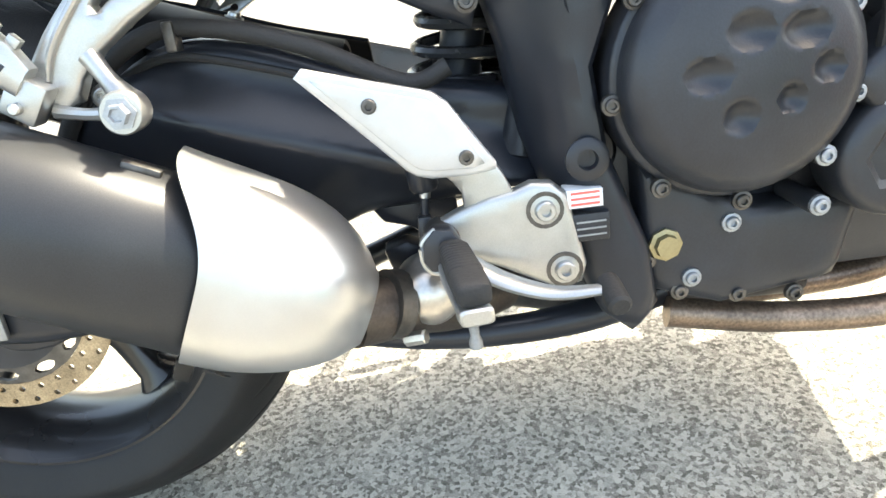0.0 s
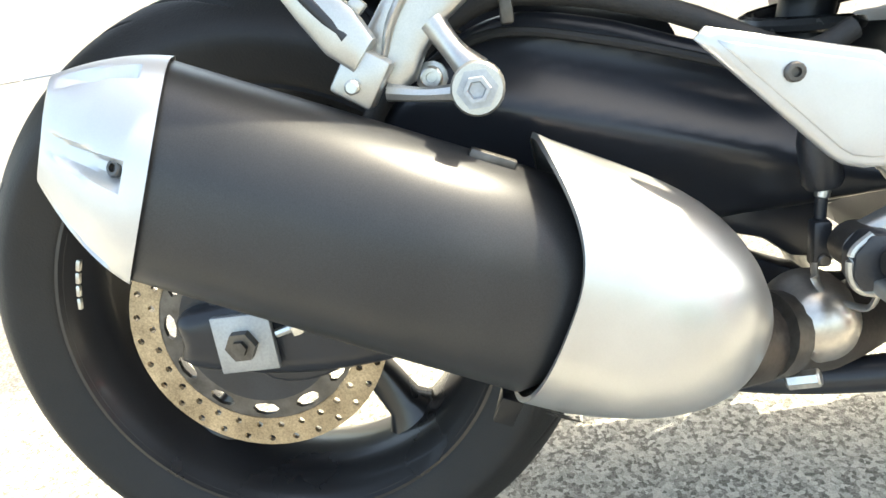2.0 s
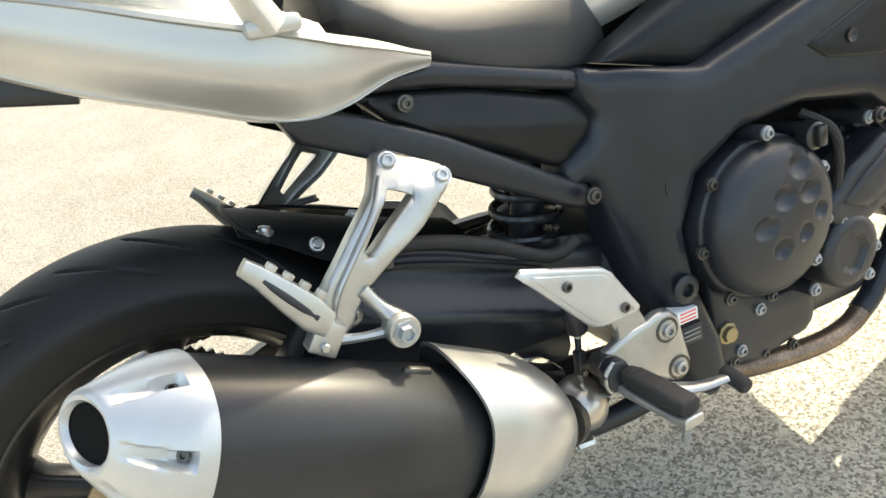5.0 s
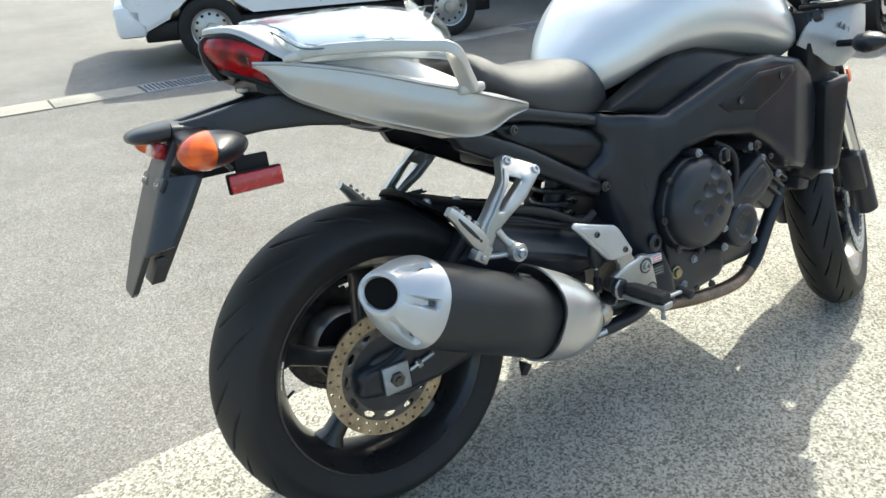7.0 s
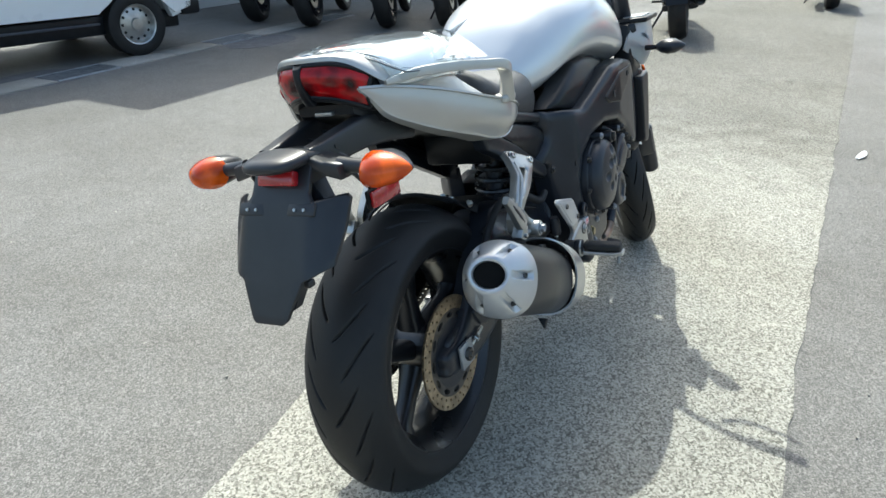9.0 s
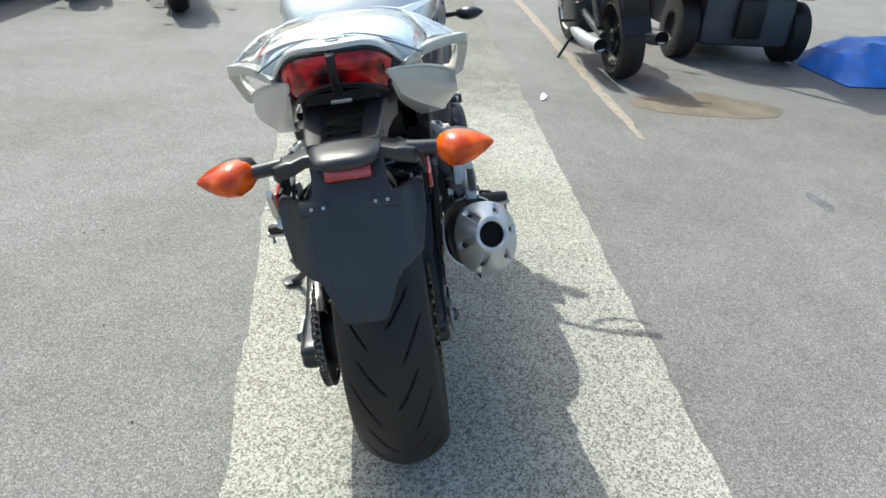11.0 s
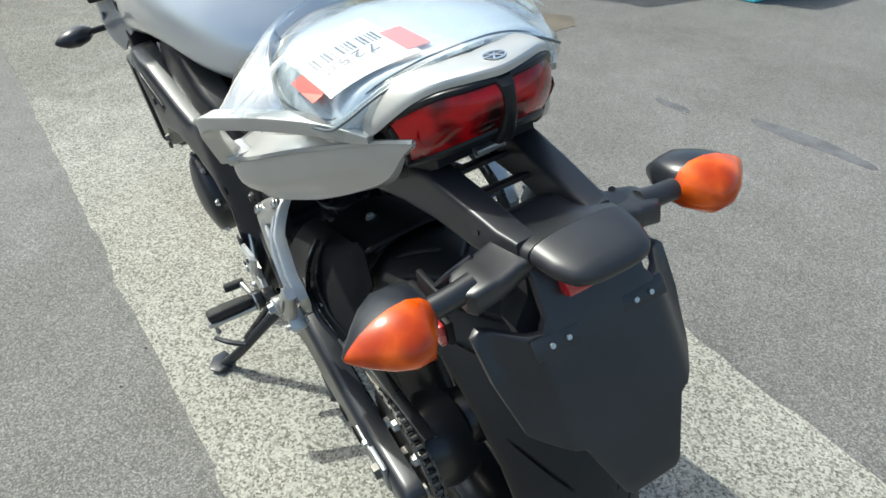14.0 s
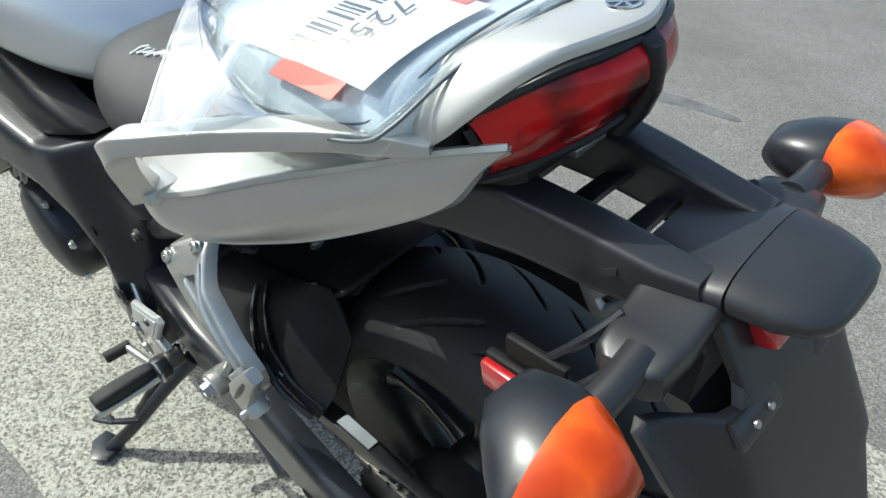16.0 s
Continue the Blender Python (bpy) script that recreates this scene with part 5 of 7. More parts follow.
# ---- fuel tank ----
T = [(0.552, [(0.030, 0.725), (0.060, 0.745), (0.055, 0.785), (0.030, 0.805), (0, 0.808)]),
     (0.585, [(0.075, 0.725), (0.110, 0.760), (0.105, 0.815), (0.062, 0.848), (0, 0.856)]),
     (0.64, [(0.115, 0.745), (0.158, 0.785), (0.150, 0.862), (0.090, 0.908), (0, 0.920)]),
     (0.72, [(0.145, 0.775), (0.197, 0.820), (0.192, 0.905), (0.115, 0.962), (0, 0.975)]),
     (0.82, [(0.155, 0.780), (0.220, 0.825), (0.216, 0.920), (0.130, 0.986), (0, 1.003)]),
     (0.93, [(0.165, 0.765), (0.232, 0.812), (0.222, 0.910), (0.135, 0.988), (0, 1.008)]),
     (1.03, [(0.168, 0.742), (0.232, 0.790), (0.212, 0.885), (0.125, 0.965), (0, 0.985)]),
     (1.12, [(0.150, 0.722), (0.205, 0.765), (0.180, 0.850), (0.100, 0.925), (0, 0.942)]),
     (1.19, [(0.100, 0.735), (0.150, 0.765), (0.130, 0.820), (0.075, 0.868), (0, 0.880)])]
rings = []
prof_rows = [[(x, y, z) for y, z in row] for x, row in T]
cols = [spline([r[i] for r in prof_rows], 6) for i in range(5)]
for k in range(len(cols[0])):
    half = spline([cols[i][k] for i in range(5)], 5)
    right = [Vector((p.x, -p.y, p.z)) for p in half]
    left = [Vector(p) for p in half[::-1]][1:]
    rings.append(right + left)
tank = part("fuel_tank", loft(rings, cap=True), SILVER, bike, "silver metallic fuel tank")
part("filler_cap", lathe([(0, 0.040), (0.006, 0.038), (0.008, 0.030), (0.008, 0)], (0.98, 0, 0.995), "z", 28), CAST, tank)
for s in (-1, 1):
    part("tank_badge", lathe([(0, 0.026), (0.003, 0.025), (0.003, 0.020), (0.0015, 0.019), (0.0015, 0)], (1.125, s * 0.186, 0.815), (Vector((0.25, s, 0.35)).normalized(), Vector((1, -0.25 * s, 0)).normalized(), Vector((0, 0, 1)) ), n=24), CHROME, tank, "round chrome badge")
    part("tank_shoulder", sheet([[(1.13, s * 0.196, 0.77), (1.12, s * 0.185, 0.83), (1.10, s * 0.160, 0.87)], [(1.19, s * 0.185, 0.775), (1.18, s * 0.172, 0.82), (1.16, s * 0.150, 0.86)], [(1.25, s * 0.16, 0.79), (1.235, s * 0.148, 0.82), (1.21, s * 0.13, 0.85)]], thick=0.004), SILVER, tank)

# ---- seat ----
S = [(0.268, 0.085, 0.838, 0.790), (0.282, 0.118, 0.852, 0.780), (0.31, 0.131, 0.848, 0.768), (0.36, 0.142, 0.822, 0.738), (0.43, 0.148, 0.812, 0.712), (0.50, 0.145, 0.812, 0.700), (0.555, 0.128, 0.806, 0.692), (0.60, 0.108, 0.785, 0.692), (0.635, 0.070, 0.745, 0.700)]
rings = []
for x, hw, zt, zb in S:
    zm = zt - 0.30 * (zt - zb)
    half = spline([(0, zt + 0.004, 0), (hw * 0.55, zt, 0), (hw * 0.88, zt - 0.022, 0), (hw, zm - 0.025, 0), (hw * 0.97, zb + 0.012, 0), (hw * 0.90, zb, 0)], 5)
    rings.append([(x, p.x, p.y) for p in half[::-1]] + [(x, -p.x, p.y) for p in half[1:]])
grid = [spline([r[i] for r in rings], 5) for i in range(len(rings[0]))]
seat = part("rider_seat", loft([[g[k] for g in grid] for k in range(len(grid[0]))]), VINYL, bike, "grey-black vinyl rider seat", smooth=60)
# white script along the seat, unreadable: bars
def seat_top(x, y):
    for (x0, h0, z0, _), (x1, h1, z1, _) in zip(S, S[1:]):
        if x <= x1:
            f = (x - x0) / (x1 - x0)
            hw, zt = h0 + (h1 - h0) * f, z0 + (z1 - z0) * f
            q = abs(y) / hw
            return zt + 0.004 * (1 - min(1, q / 0.55)) - 0.022 * max(0, q - 0.55) ** 1.3 / 0.33 ** 1.3
    return 0.8


for k in range(11):
    x, y = 0.468 - k * 0.0108, 0.082 - k * 0.0018
    long = (0.011, 0.008, 0.006, 0.010, 0.007, 0.006, 0.009, 0.006, 0.007, 0.005, 0.007)[k]
    pts = [(x + 0.55 * d * long, y + d * long) for d in (-1, -0.3, 0.4, 1)]
    pts = [(px_ + 0.0022 * math.sin(i * 1.9 + k), py_) for i, (px_, py_) in enumerate(pts)]
    part("script_bar", tube([(a, c, seat_top(a, c) + 0.0016) for a, c in pts], 0.0014, 6, 4), WHITE_PAPER, seat)

# ---- tail ----
TAIL = [[(-0.058, 0.120, 0.878), (-0.054, 0.1215, 0.886), (-0.030, 0.129, 0.896), (0.03, 0.150, 0.888)],
        [(-0.0885, 0.111, 0.8975), (-0.0825, 0.1115, 0.9065), (-0.050, 0.112, 0.910), (0.02, 0.116, 0.900)],
        [(-0.106, 0.0985, 0.9135), (-0.0995, 0.098, 0.9235), (-0.062, 0.098, 0.924), (0.02, 0.098, 0.910)],
        [(-0.1205, 0.0865, 0.927), (-0.1135, 0.0855, 0.937), (-0.074, 0.084, 0.936), (0.02, 0.082, 0.917)],
        [(-0.1325, 0.0745, 0.9370), (-0.1260, 0.0735, 0.9465), (-0.085, 0.072, 0.9445), (0.02, 0.068, 0.923)],
        [(-0.1450, 0.0565, 0.9445), (-0.1390, 0.0555, 0.9535), (-0.098, 0.054, 0.950), (0.02, 0.052, 0.928)],
        [(-0.1590, 0.0280, 0.9475), (-0.1530, 0.0280, 0.9565), (-0.108, 0.028, 0.9535), (0.02, 0.028, 0.932)]]
rows = [[(x, -y, z) for x, y, z in r] for r in TAIL] + [[(-0.1665, 0, 0.948), (-0.1605, 0, 0.9575), (-0.112, 0, 0.9545), (0.02, 0, 0.933)]] + TAIL[::-1]
tail = part("tail_cowl", sheet(rows, 5, 5, 0.004, plain=True), PANEL_SILVER, bike, "silver tail cowl over the rear lamp", smooth=28)
# emblem: ring and three bars, a plain round badge
em = Matrix.Translation((-0.1440, -0.006, 0.9580)) @ Matrix.Scale(0.78, 4) @ pose(0, 0, 0, 0, 3, 0)
bm = lathe([(0.0005, 0.0135), (0.0007, 0.0128), (0.0007, 0.0)], (0, 0, 0), "z", 32)
bmesh.ops.transform(bm, matrix=em, verts=bm.verts)
badge = part("tail_badge", bm, RIM_BLACK, tail, "round black and chrome badge")
bm = lathe([(0, 0.0150), (0.0016, 0.0146), (0.0016, 0.0130), (0.0004, 0.0127)], (0, 0, 0), "z", 32)
for k in range(3):
    bm = merge(bm, box((-0.0128, -0.0013, 0.0004), (0.0128, 0.0013, 0.0016), 0.0003, pose(0, 0, 0, 0, 0, 60 * k + 30)))
bmesh.ops.transform(bm, matrix=em, verts=bm.verts)
part("badge_spokes", bm, CHROME, badge, "chrome ring and spokes")
# lamp housing and lenses
LENS = [(0.0070, 0.0070, -0.1665, 0.9440, 0.890), (0.036, 0.034, -0.1595, 0.9425, 0.885), (0.0575, 0.0525, -0.1480, 0.9395, 0.878), (0.0735, 0.065, -0.1345, 0.9325, 0.870), (0.0850, 0.0735, -0.1195, 0.9230, 0.862), (0.0960, 0.0815, -0.1030, 0.9100, 0.856)]
for s in (-1, 1):
    skin = []
    for y, yb, x, zt, zb in LENS:
        h = zt - zb
        skin.append([(x + 0.003, s * (y - 0.0005), zt), (x - 0.0045, s * (y * 0.84 + yb * 0.16), zt - 0.16 * h), (x - 0.0075, s * (y * 0.58 + yb * 0.42), zt - 0.42 * h), (x - 0.0015, s * (y * 0.28 + yb * 0.72), zt - 0.72 * h), (x + 0.010, s * yb, zb)])
    part("lamp_lens", sheet(skin, 5, 5, 0.003), RED_LENS, tail, "red tail lamp lens")
    part("lens_rim", tube([r[0] for r in skin] + [tuple(0.5 * (a + b) for a, b in zip(skin[-1][2], skin[-1][3]))] + [r[-1] for r in skin[::-1]], 0.0042, 8, 5), BLACK_PLASTIC, tail, "black rim round the lens")
    # lamp bowls behind the lens
    for y, x, z, r in ((0.030, -0.150, 0.917, 0.019), (0.066, -0.130, 0.900, 0.016)):
        part("reflector_bowl", lathe([(0, r), (0.006, r * 0.8), (0.012, r * 0.35), (0.012, 0)], (x, s * y, z), (Vector((1, 0, 0)), Vector((0, 1, 0)), Vector((0, 0, 1))), n=20), CHROME, tail)
part("lamp_rib", loft([ring_of((x, 0, z), (0, 1, 0), (1, 0, 0), w, 0.009, 16, 4) for x, z, w in ((-0.158, 0.946, 0.011), (-0.1665, 0.940, 0.0080), (-0.1700, 0.925, 0.0065), (-0.1680, 0.908, 0.0065), (-0.161, 0.890, 0.0075), (-0.150, 0.874, 0.010))]), BLACK_PLASTIC, tail)
hs = []
for y, yb, x, zt, zb in [(-a, -b, c, d, e) for a, b, c, d, e in LENS[::-1]] + LENS:
    hs.append([(x + 0.012, y * 0.995, zt + 0.006), (x + 0.0125, y * 0.99, zt - 0.004), (x + 0.020, yb * 0.99, zb + 0.004), (x + 0.009, yb * 1.0, zb + 0.0005), (x + 0.010, yb * 1.0, zb - 0.006), (x + 0.020, yb * 0.98, zb - 0.010), (x + 0.12, yb * 0.95, zb - 0.02), (x + 0.12, y * 0.9, zt - 0.01)])
part("lamp_housing", loft(hs), BLACK_PLASTIC, tail, "black lamp housing", smooth=30)


def tail_side(s):
    P_ = [(-0.124, [(0.0815, 0.8935), (0.0845, 0.8932), (0.0850, 0.8920), (0.0845, 0.8902), (0.0815, 0.8898)]),
          (-0.106, [(0.0905, 0.8918), (0.0950, 0.8908), (0.0955, 0.8830), (0.0925, 0.8720), (0.0875, 0.8700)]),
          (-0.080, [(0.1055, 0.8880), (0.1112, 0.8862), (0.1118, 0.8640), (0.1050, 0.8380), (0.0950, 0.8340)]),
          (-0.03, [(0.128, 0.879), (0.141, 0.873), (0.141, 0.842), (0.124, 0.808), (0.105, 0.804)]),
          (0.04, [(0.135, 0.862), (0.172, 0.851), (0.172, 0.812), (0.148, 0.775), (0.118, 0.771)]),
          (0.11, [(0.150, 0.838), (0.199, 0.825), (0.199, 0.783), (0.166, 0.748), (0.128, 0.744)]),
          (0.17, [(0.158, 0.818), (0.214, 0.805), (0.213, 0.763), (0.176, 0.725), (0.132, 0.721)]),
          (0.21, [(0.160, 0.804), (0.216, 0.792), (0.214, 0.755), (0.186, 0.718), (0.14, 0.716)]),
          (0.25, [(0.158, 0.790), (0.208, 0.779), (0.205, 0.751), (0.186, 0.724), (0.14, 0.723)]),
          (0.30, [(0.154, 0.774), (0.188, 0.765), (0.186, 0.751), (0.174, 0.738), (0.14, 0.736)]),
          (0.352, [(0.150, 0.752), (0.157, 0.750), (0.160, 0.746), (0.157, 0.741), (0.150, 0.740)])]
    mixed = lambda a, b, k: (a[0] + (b[0] - a[0]) * k, a[1] + (b[1] - a[1]) * k)
    P_ = [(x, [a, mixed(a, b, 0.93), b, mixed(b, c, 0.12), c, mixed(c, d, 0.85), d, e]) for x, (a, b, c, d, e) in P_]
    part("tail_side_panel", sheet([[(x, s * y, z) for y, z in row] for x, row in P_], 5, 5, 0.003, plain=True), PANEL_SILVER, bike, "silver tail side panel", smooth=35)
    shelf = [(-0.05, 0.118, 0.884, 0.108, 0.894), (-0.02, 0.1295, 0.877, 0.118, 0.892), (0.04, 0.1365, 0.8610, 0.132, 0.888), (0.10, 0.1500, 0.8400, 0.138, 0.878), (0.15, 0.1570, 0.8240, 0.136, 0.852), (0.20, 0.1595, 0.8070, 0.138, 0.826), (0.25, 0.1585, 0.7890, 0.140, 0.800)]
    part("inner_shelf", sheet([[(x, s * ya, za), (x, s * (ya * 0.5 + yb * 0.5), za * 0.45 + zb * 0.55), (x, s * yb, zb)] for x, ya, za, yb, zb in shelf], 3, 4, 0.003, plain=True), PANEL_SILVER, bike, "silver inner panel under the grab rail")
    rail = part("grab_rail", tube(flip([(-0.084, 0.113, 0.893), (-0.062, 0.1235, 0.8955), (-0.02, 0.146, 0.898), (0.05, 0.183, 0.892), (0.115, 0.217, 0.882), (0.142, 0.2305, 0.8765), (0.1555, 0.233, 0.864), (0.172, 0.226, 0.832), (0.187, 0.2165, 0.803)], s),
                                  [0.0050, 0.0095, 0.0112, 0.0115, 0.0115, 0.0120, 0.0125, 0.0125, 0.0145], 28, 7, flat=0.78, power=9), PANEL_SILVER, bike, "silver grab rail beside the seat", smooth=24)
    part("rail_foot", box((0.165, min(s * 0.190, s * 0.226), 0.796), (0.215, max(s * 0.190, s * 0.226), 0.812), 0.006), PANEL_SILVER, rail)


tail_side(-1)
tail_side(1)
part("undertray", loft([[(x, -w, zb), (x, -w, zt), (x, w, zt), (x, w, zb)] for x, w, zb, zt in ((-0.118, 0.06, 0.850, 0.868), (-0.06, 0.080, 0.820, 0.875), (0.05, 0.095, 0.796, 0.85), (0.18, 0.11, 0.742, 0.79), (0.34, 0.12, 0.695, 0.74), (0.50, 0.11, 0.62, 0.71))]), BLACK_PLASTIC, bike,
     "black plastic undertray beneath the tail", smooth=20)
part("undertray_clip", box((-0.128, -0.018, 0.850), (-0.112, 0.018, 0.857), 0.001), CAST, bike)
part("battery_box", box((0.34, -0.09, 0.62), (0.46, 0.09, 0.70), 0.012), BLACK_PLASTIC, bike, "black box under the seat")

# ---- rear fender, plate carrier and signals ----
fen = part("rear_fender", loft([ring_of((x, -0.005, z), (0, 1, 0), (0.25, 0, 1), w, h, 32, 2.7) for x, z, w, h in ((-0.3225, 0.8120, 0.018, 0.0030), (-0.3190, 0.8115, 0.035, 0.0080), (-0.3095, 0.8110, 0.045, 0.0120), (-0.290, 0.8110, 0.053, 0.0145), (-0.2635, 0.8125, 0.0565, 0.0155))]), FENDER_PLASTIC, bike, "black plastic rear fender and plate carrier")
part("fender_neck", loft([ring_of((x, y, z), (0, 1, 0), (0.2, 0, 1), w, h, 32, 2.7) for x, y, z, w, h in ((-0.2615, -0.004, 0.8125, 0.0565, 0.0148), (-0.245, -0.003, 0.812, 0.058, 0.0128), (-0.225, -0.001, 0.809, 0.059, 0.0105), (-0.195, 0, 0.807, 0.058, 0.0085))]), FENDER_PLASTIC, fen)
for s in (-1, 1):
    part("fender_arm", loft([ring_of((x, s * y, z), (0, 1, 0), (0.25, 0, 1), w, h, 28, 7.0) for x, y, z, w, h in ((-0.250, 0.043, 0.810, 0.0125, 0.0135), (-0.225, 0.046, 0.807, 0.0155, 0.019), (-0.17, 0.050, 0.810, 0.0175, 0.025), (-0.11, 0.055, 0.815, 0.0175, 0.028), (-0.04, 0.062, 0.812, 0.018, 0.030), (0.03, 0.070, 0.80, 0.018, 0.03))]), FENDER_PLASTIC, fen)
for x, z, w in ((-0.194, 0.812, 0.024), (-0.148, 0.816, 0.028), (-0.098, 0.820, 0.050)):
    part("fender_rib", loft([[(x + 0.010 * (1 - (y / 0.06) ** 2) + du, y, z - 0.006 * (1 - (y / 0.06) ** 2) - 0.50 * du + dt) for du, dt in ((0, 0.003), (0.002, 0.004), (w, 0.003), (w, -0.003), (0, -0.003))] for y in [0.066 * (k / 6 - 1) for k in range(13)]]), FENDER_PLASTIC, fen, smooth=40)
    for s in (-1, 1):
        part("rib_gusset", tube([(x + 0.004, s * 0.062, z - 0.002), (x + 0.016, s * 0.046, z - 0.012), (x + w, s * 0.040, z - 0.018)], 0.005, 8, 4, flat=0.5), FENDER_PLASTIC, fen)
# passive red reflector; there is no plate lamp
part("plate_reflector", box((-0.008, -0.037, -0.0125), (0.010, 0.037, 0.0125), 0.004, pose(-0.2835, -0.005, 0.785, 0, 22, 0)), RED_REFLECT, fen, "red rectangular reflector under the fender")
part("carrier_stem", loft([[(x0, -w, z), (x0, w, z), (x1, w, z), (x1, -w, z)] for z, x0, x1, w in ((0.815, -0.252, -0.215, 0.052), (0.77, -0.260, -0.225, 0.056), (0.74, -0.262, -0.235, 0.075), (0.66, -0.308, -0.28, 0.056), (0.58, -0.345, -0.325, 0.030))]), FENDER_PLASTIC, fen, smooth=20)


def carrier(a, b, d):
    """The carrier's plane: a across, b down its slope, d proud of it."""
    t = (0.745 - b) / 0.175
    return Vector((-0.251 - 0.105 * t - d, a, b))


def plate_y(a, b):
    """The carrier's middle stands proud of its border."""
    k = min(1, max(0, (0.112 - abs(a)) / 0.045))
    return 0.004 + (0.018 + 0.024 * min(1, max(0, (b - 0.56) / 0.185))) * k * k * (3 - 2 * k)


part("plate_carrier", panel([(-0.119, 0.742), (-0.110, 0.748), (-0.070, 0.748), (-0.064, 0.758), (-0.062, 0.808), (0.052, 0.808), (0.056, 0.758), (0.064, 0.748), (0.110, 0.748), (0.119, 0.742), (0.116, 0.70), (0.104, 0.648), (0.062, 0.632), (0.036, 0.574), (0.028, 0.568), (-0.028, 0.568), (-0.036, 0.574), (-0.062, 0.632), (-0.104, 0.648), (-0.116, 0.70)],
                            plate_y, 0.010, 0.003, 0.011, place=carrier), FENDER_PLASTIC, fen, "flat black number plate carrier without a plate", smooth=25)
for s in (-1, 1):
    part("carrier_boss", box((-0.028, -0.006, -0.012), (0.028, 0.0025, 0.012), 0.004, Matrix.Translation(carrier(s * 0.052, 0.738, plate_y(0.052, 0.738) - 0.002)) @ pose(0, 0, 0, 0, 0, 90) @ pose(0, 0, 0, 31, 0, 0)), FENDER_PLASTIC, fen)
    for k in range(2):
        p = carrier(s * 0.060 - s * 0.019 * k, 0.738, plate_y(0.052, 0.738) + 0.0015)
        part("carrier_rivet", lathe([(0, 0.0032), (0.0018, 0.0028), (0.0018, 0)], p, (Vector((-0.86, 0, 0.51)), Vector((0, 1, 0)), Vector((0.51, 0, 0.86))), n=10), CAST, fen)
    part("side_clip", box((-0.008, -0.006, -0.006), (0.008, 0.006, 0.006), 0.002, Matrix.Translation(carrier(s * 0.058, 0.622, 0.002))), FENDER_PLASTIC, fen)
    # side reflector on its stay
    part("side_reflector", box((-0.212, min(s * 0.126, s * 0.134), 0.709), (-0.128, max(s * 0.126, s * 0.134), 0.737), 0.003, None), RED_REFLECT, fen, "red side reflector")
    part("reflector_back", box((-0.214, min(s * 0.117, s * 0.126), 0.707), (-0.126, max(s * 0.117, s * 0.126), 0.739), 0.003), MATT_BLACK, fen)
    part("reflector_bracket", box((-0.196, min(s * 0.112, s * 0.120), 0.735), (-0.142, max(s * 0.112, s * 0.120), 0.762), 0.003), MATT_BLACK, fen)
    part("reflector_stay", tube([(-0.175, s * 0.115, 0.755), (-0.20, s * 0.105, 0.785), (-0.215, s * 0.085, 0.805)], 0.004, 8), BLACK_SATIN, fen)
    part("reflector_stay", tube([(-0.20, s * 0.118, 0.745), (-0.222, s * 0.11, 0.775), (-0.235, s * 0.09, 0.80)], 0.004, 8), BLACK_SATIN, fen)
    # turn signal
    def egg(grow):
        return loft([ring_of((-0.232 - 0.010 * (y > 0.16), s * y, 0.787), (1, 0, 0.05), (0, 0, 1), rx + grow, rz + grow, 32) for y, rx, rz in ((0.143, 0.004, 0.003), (0.146, 0.016, 0.013), (0.154, 0.030, 0.021), (0.168, 0.042, 0.0262), (0.186, 0.043, 0.0262), (0.204, 0.034, 0.0220), (0.220, 0.021, 0.0150), (0.232, 0.010, 0.0075), (0.239, 0.002, 0.002))])

    def stretch(bm):
        for v in bm.verts:
            if v.co.x > -0.236:
                v.co.x = -0.236 + (v.co.x + 0.236) * 1.35
        return bm

    cut = dict(plane_co=(-0.243, s * 0.186, 0.787), plane_no=(-0.97, -s * 0.04, 0.14))
    bm = stretch(egg(0.0))
    bmesh.ops.bisect_plane(bm, geom=bm.verts[:] + bm.edges[:] + bm.faces[:], clear_outer=True, **cut)
    sig = part("turn_signal", bm, BLACK_SATIN, bike, "rear turn signal with amber lens and black body", smooth=60)
    bm = stretch(egg(0.0012))
    bmesh.ops.bisect_plane(bm, geom=bm.verts[:] + bm.edges[:] + bm.faces[:], clear_inner=True, **cut)
    part("signal_lens", bm, AMBER_LENS, sig, "amber signal lens", smooth=60)
    part("stalk", tube(flip([(-0.238, 0.100, 0.794), (-0.239, 0.125, 0.792), (-0.238, 0.152, 0.789)], s), [0.013, 0.012, 0.012], 16, 4), FENDER_PLASTIC, sig)
    part("stalk_base", loft([ring_of((-0.236, s * y, z), (1, 0, 0), (0, 0, 1), a, b, 24, 6) for y, z, a, b in ((0.040, 0.802, 0.026, 0.009), (0.062, 0.801, 0.027, 0.011), (0.084, 0.792, 0.027, 0.0125), (0.088, 0.792, 0.026, 0.0135), (0.110, 0.786, 0.024, 0.0140), (0.116, 0.786, 0.016, 0.012))]), FENDER_PLASTIC, sig)

# ---- front end, steered to the left ----
STEER = Matrix.Translation((1.15, -0.11, 0.826)) @ Matrix.Rotation(radians(25), 4, Vector((-math.sin(radians(25)), 0, math.cos(radians(25))))) @ Matrix.Translation((-1.12, 0, -0.85))
front = part("front_wheel", tyre_mesh((0, 0, 0), 0.299, 0.060, 0.222, GROOVES, 720), RUBBER, bike, "black front tyre on a cast wheel", smooth=50)
front.matrix_local = STEER @ Matrix.Translation((1.46, 0, 0.299))
prof = [(-0.045, 0.216), (-0.052, 0.226), (-0.050, 0.208), (-0.02, 0.190), (0.02, 0.190), (0.050, 0.208), (0.052, 0.226), (0.045, 0.216)]
part("rim", lathe(prof, (0, 0, 0), "y", 72), RIM_BLACK, front, "black wheel rim")
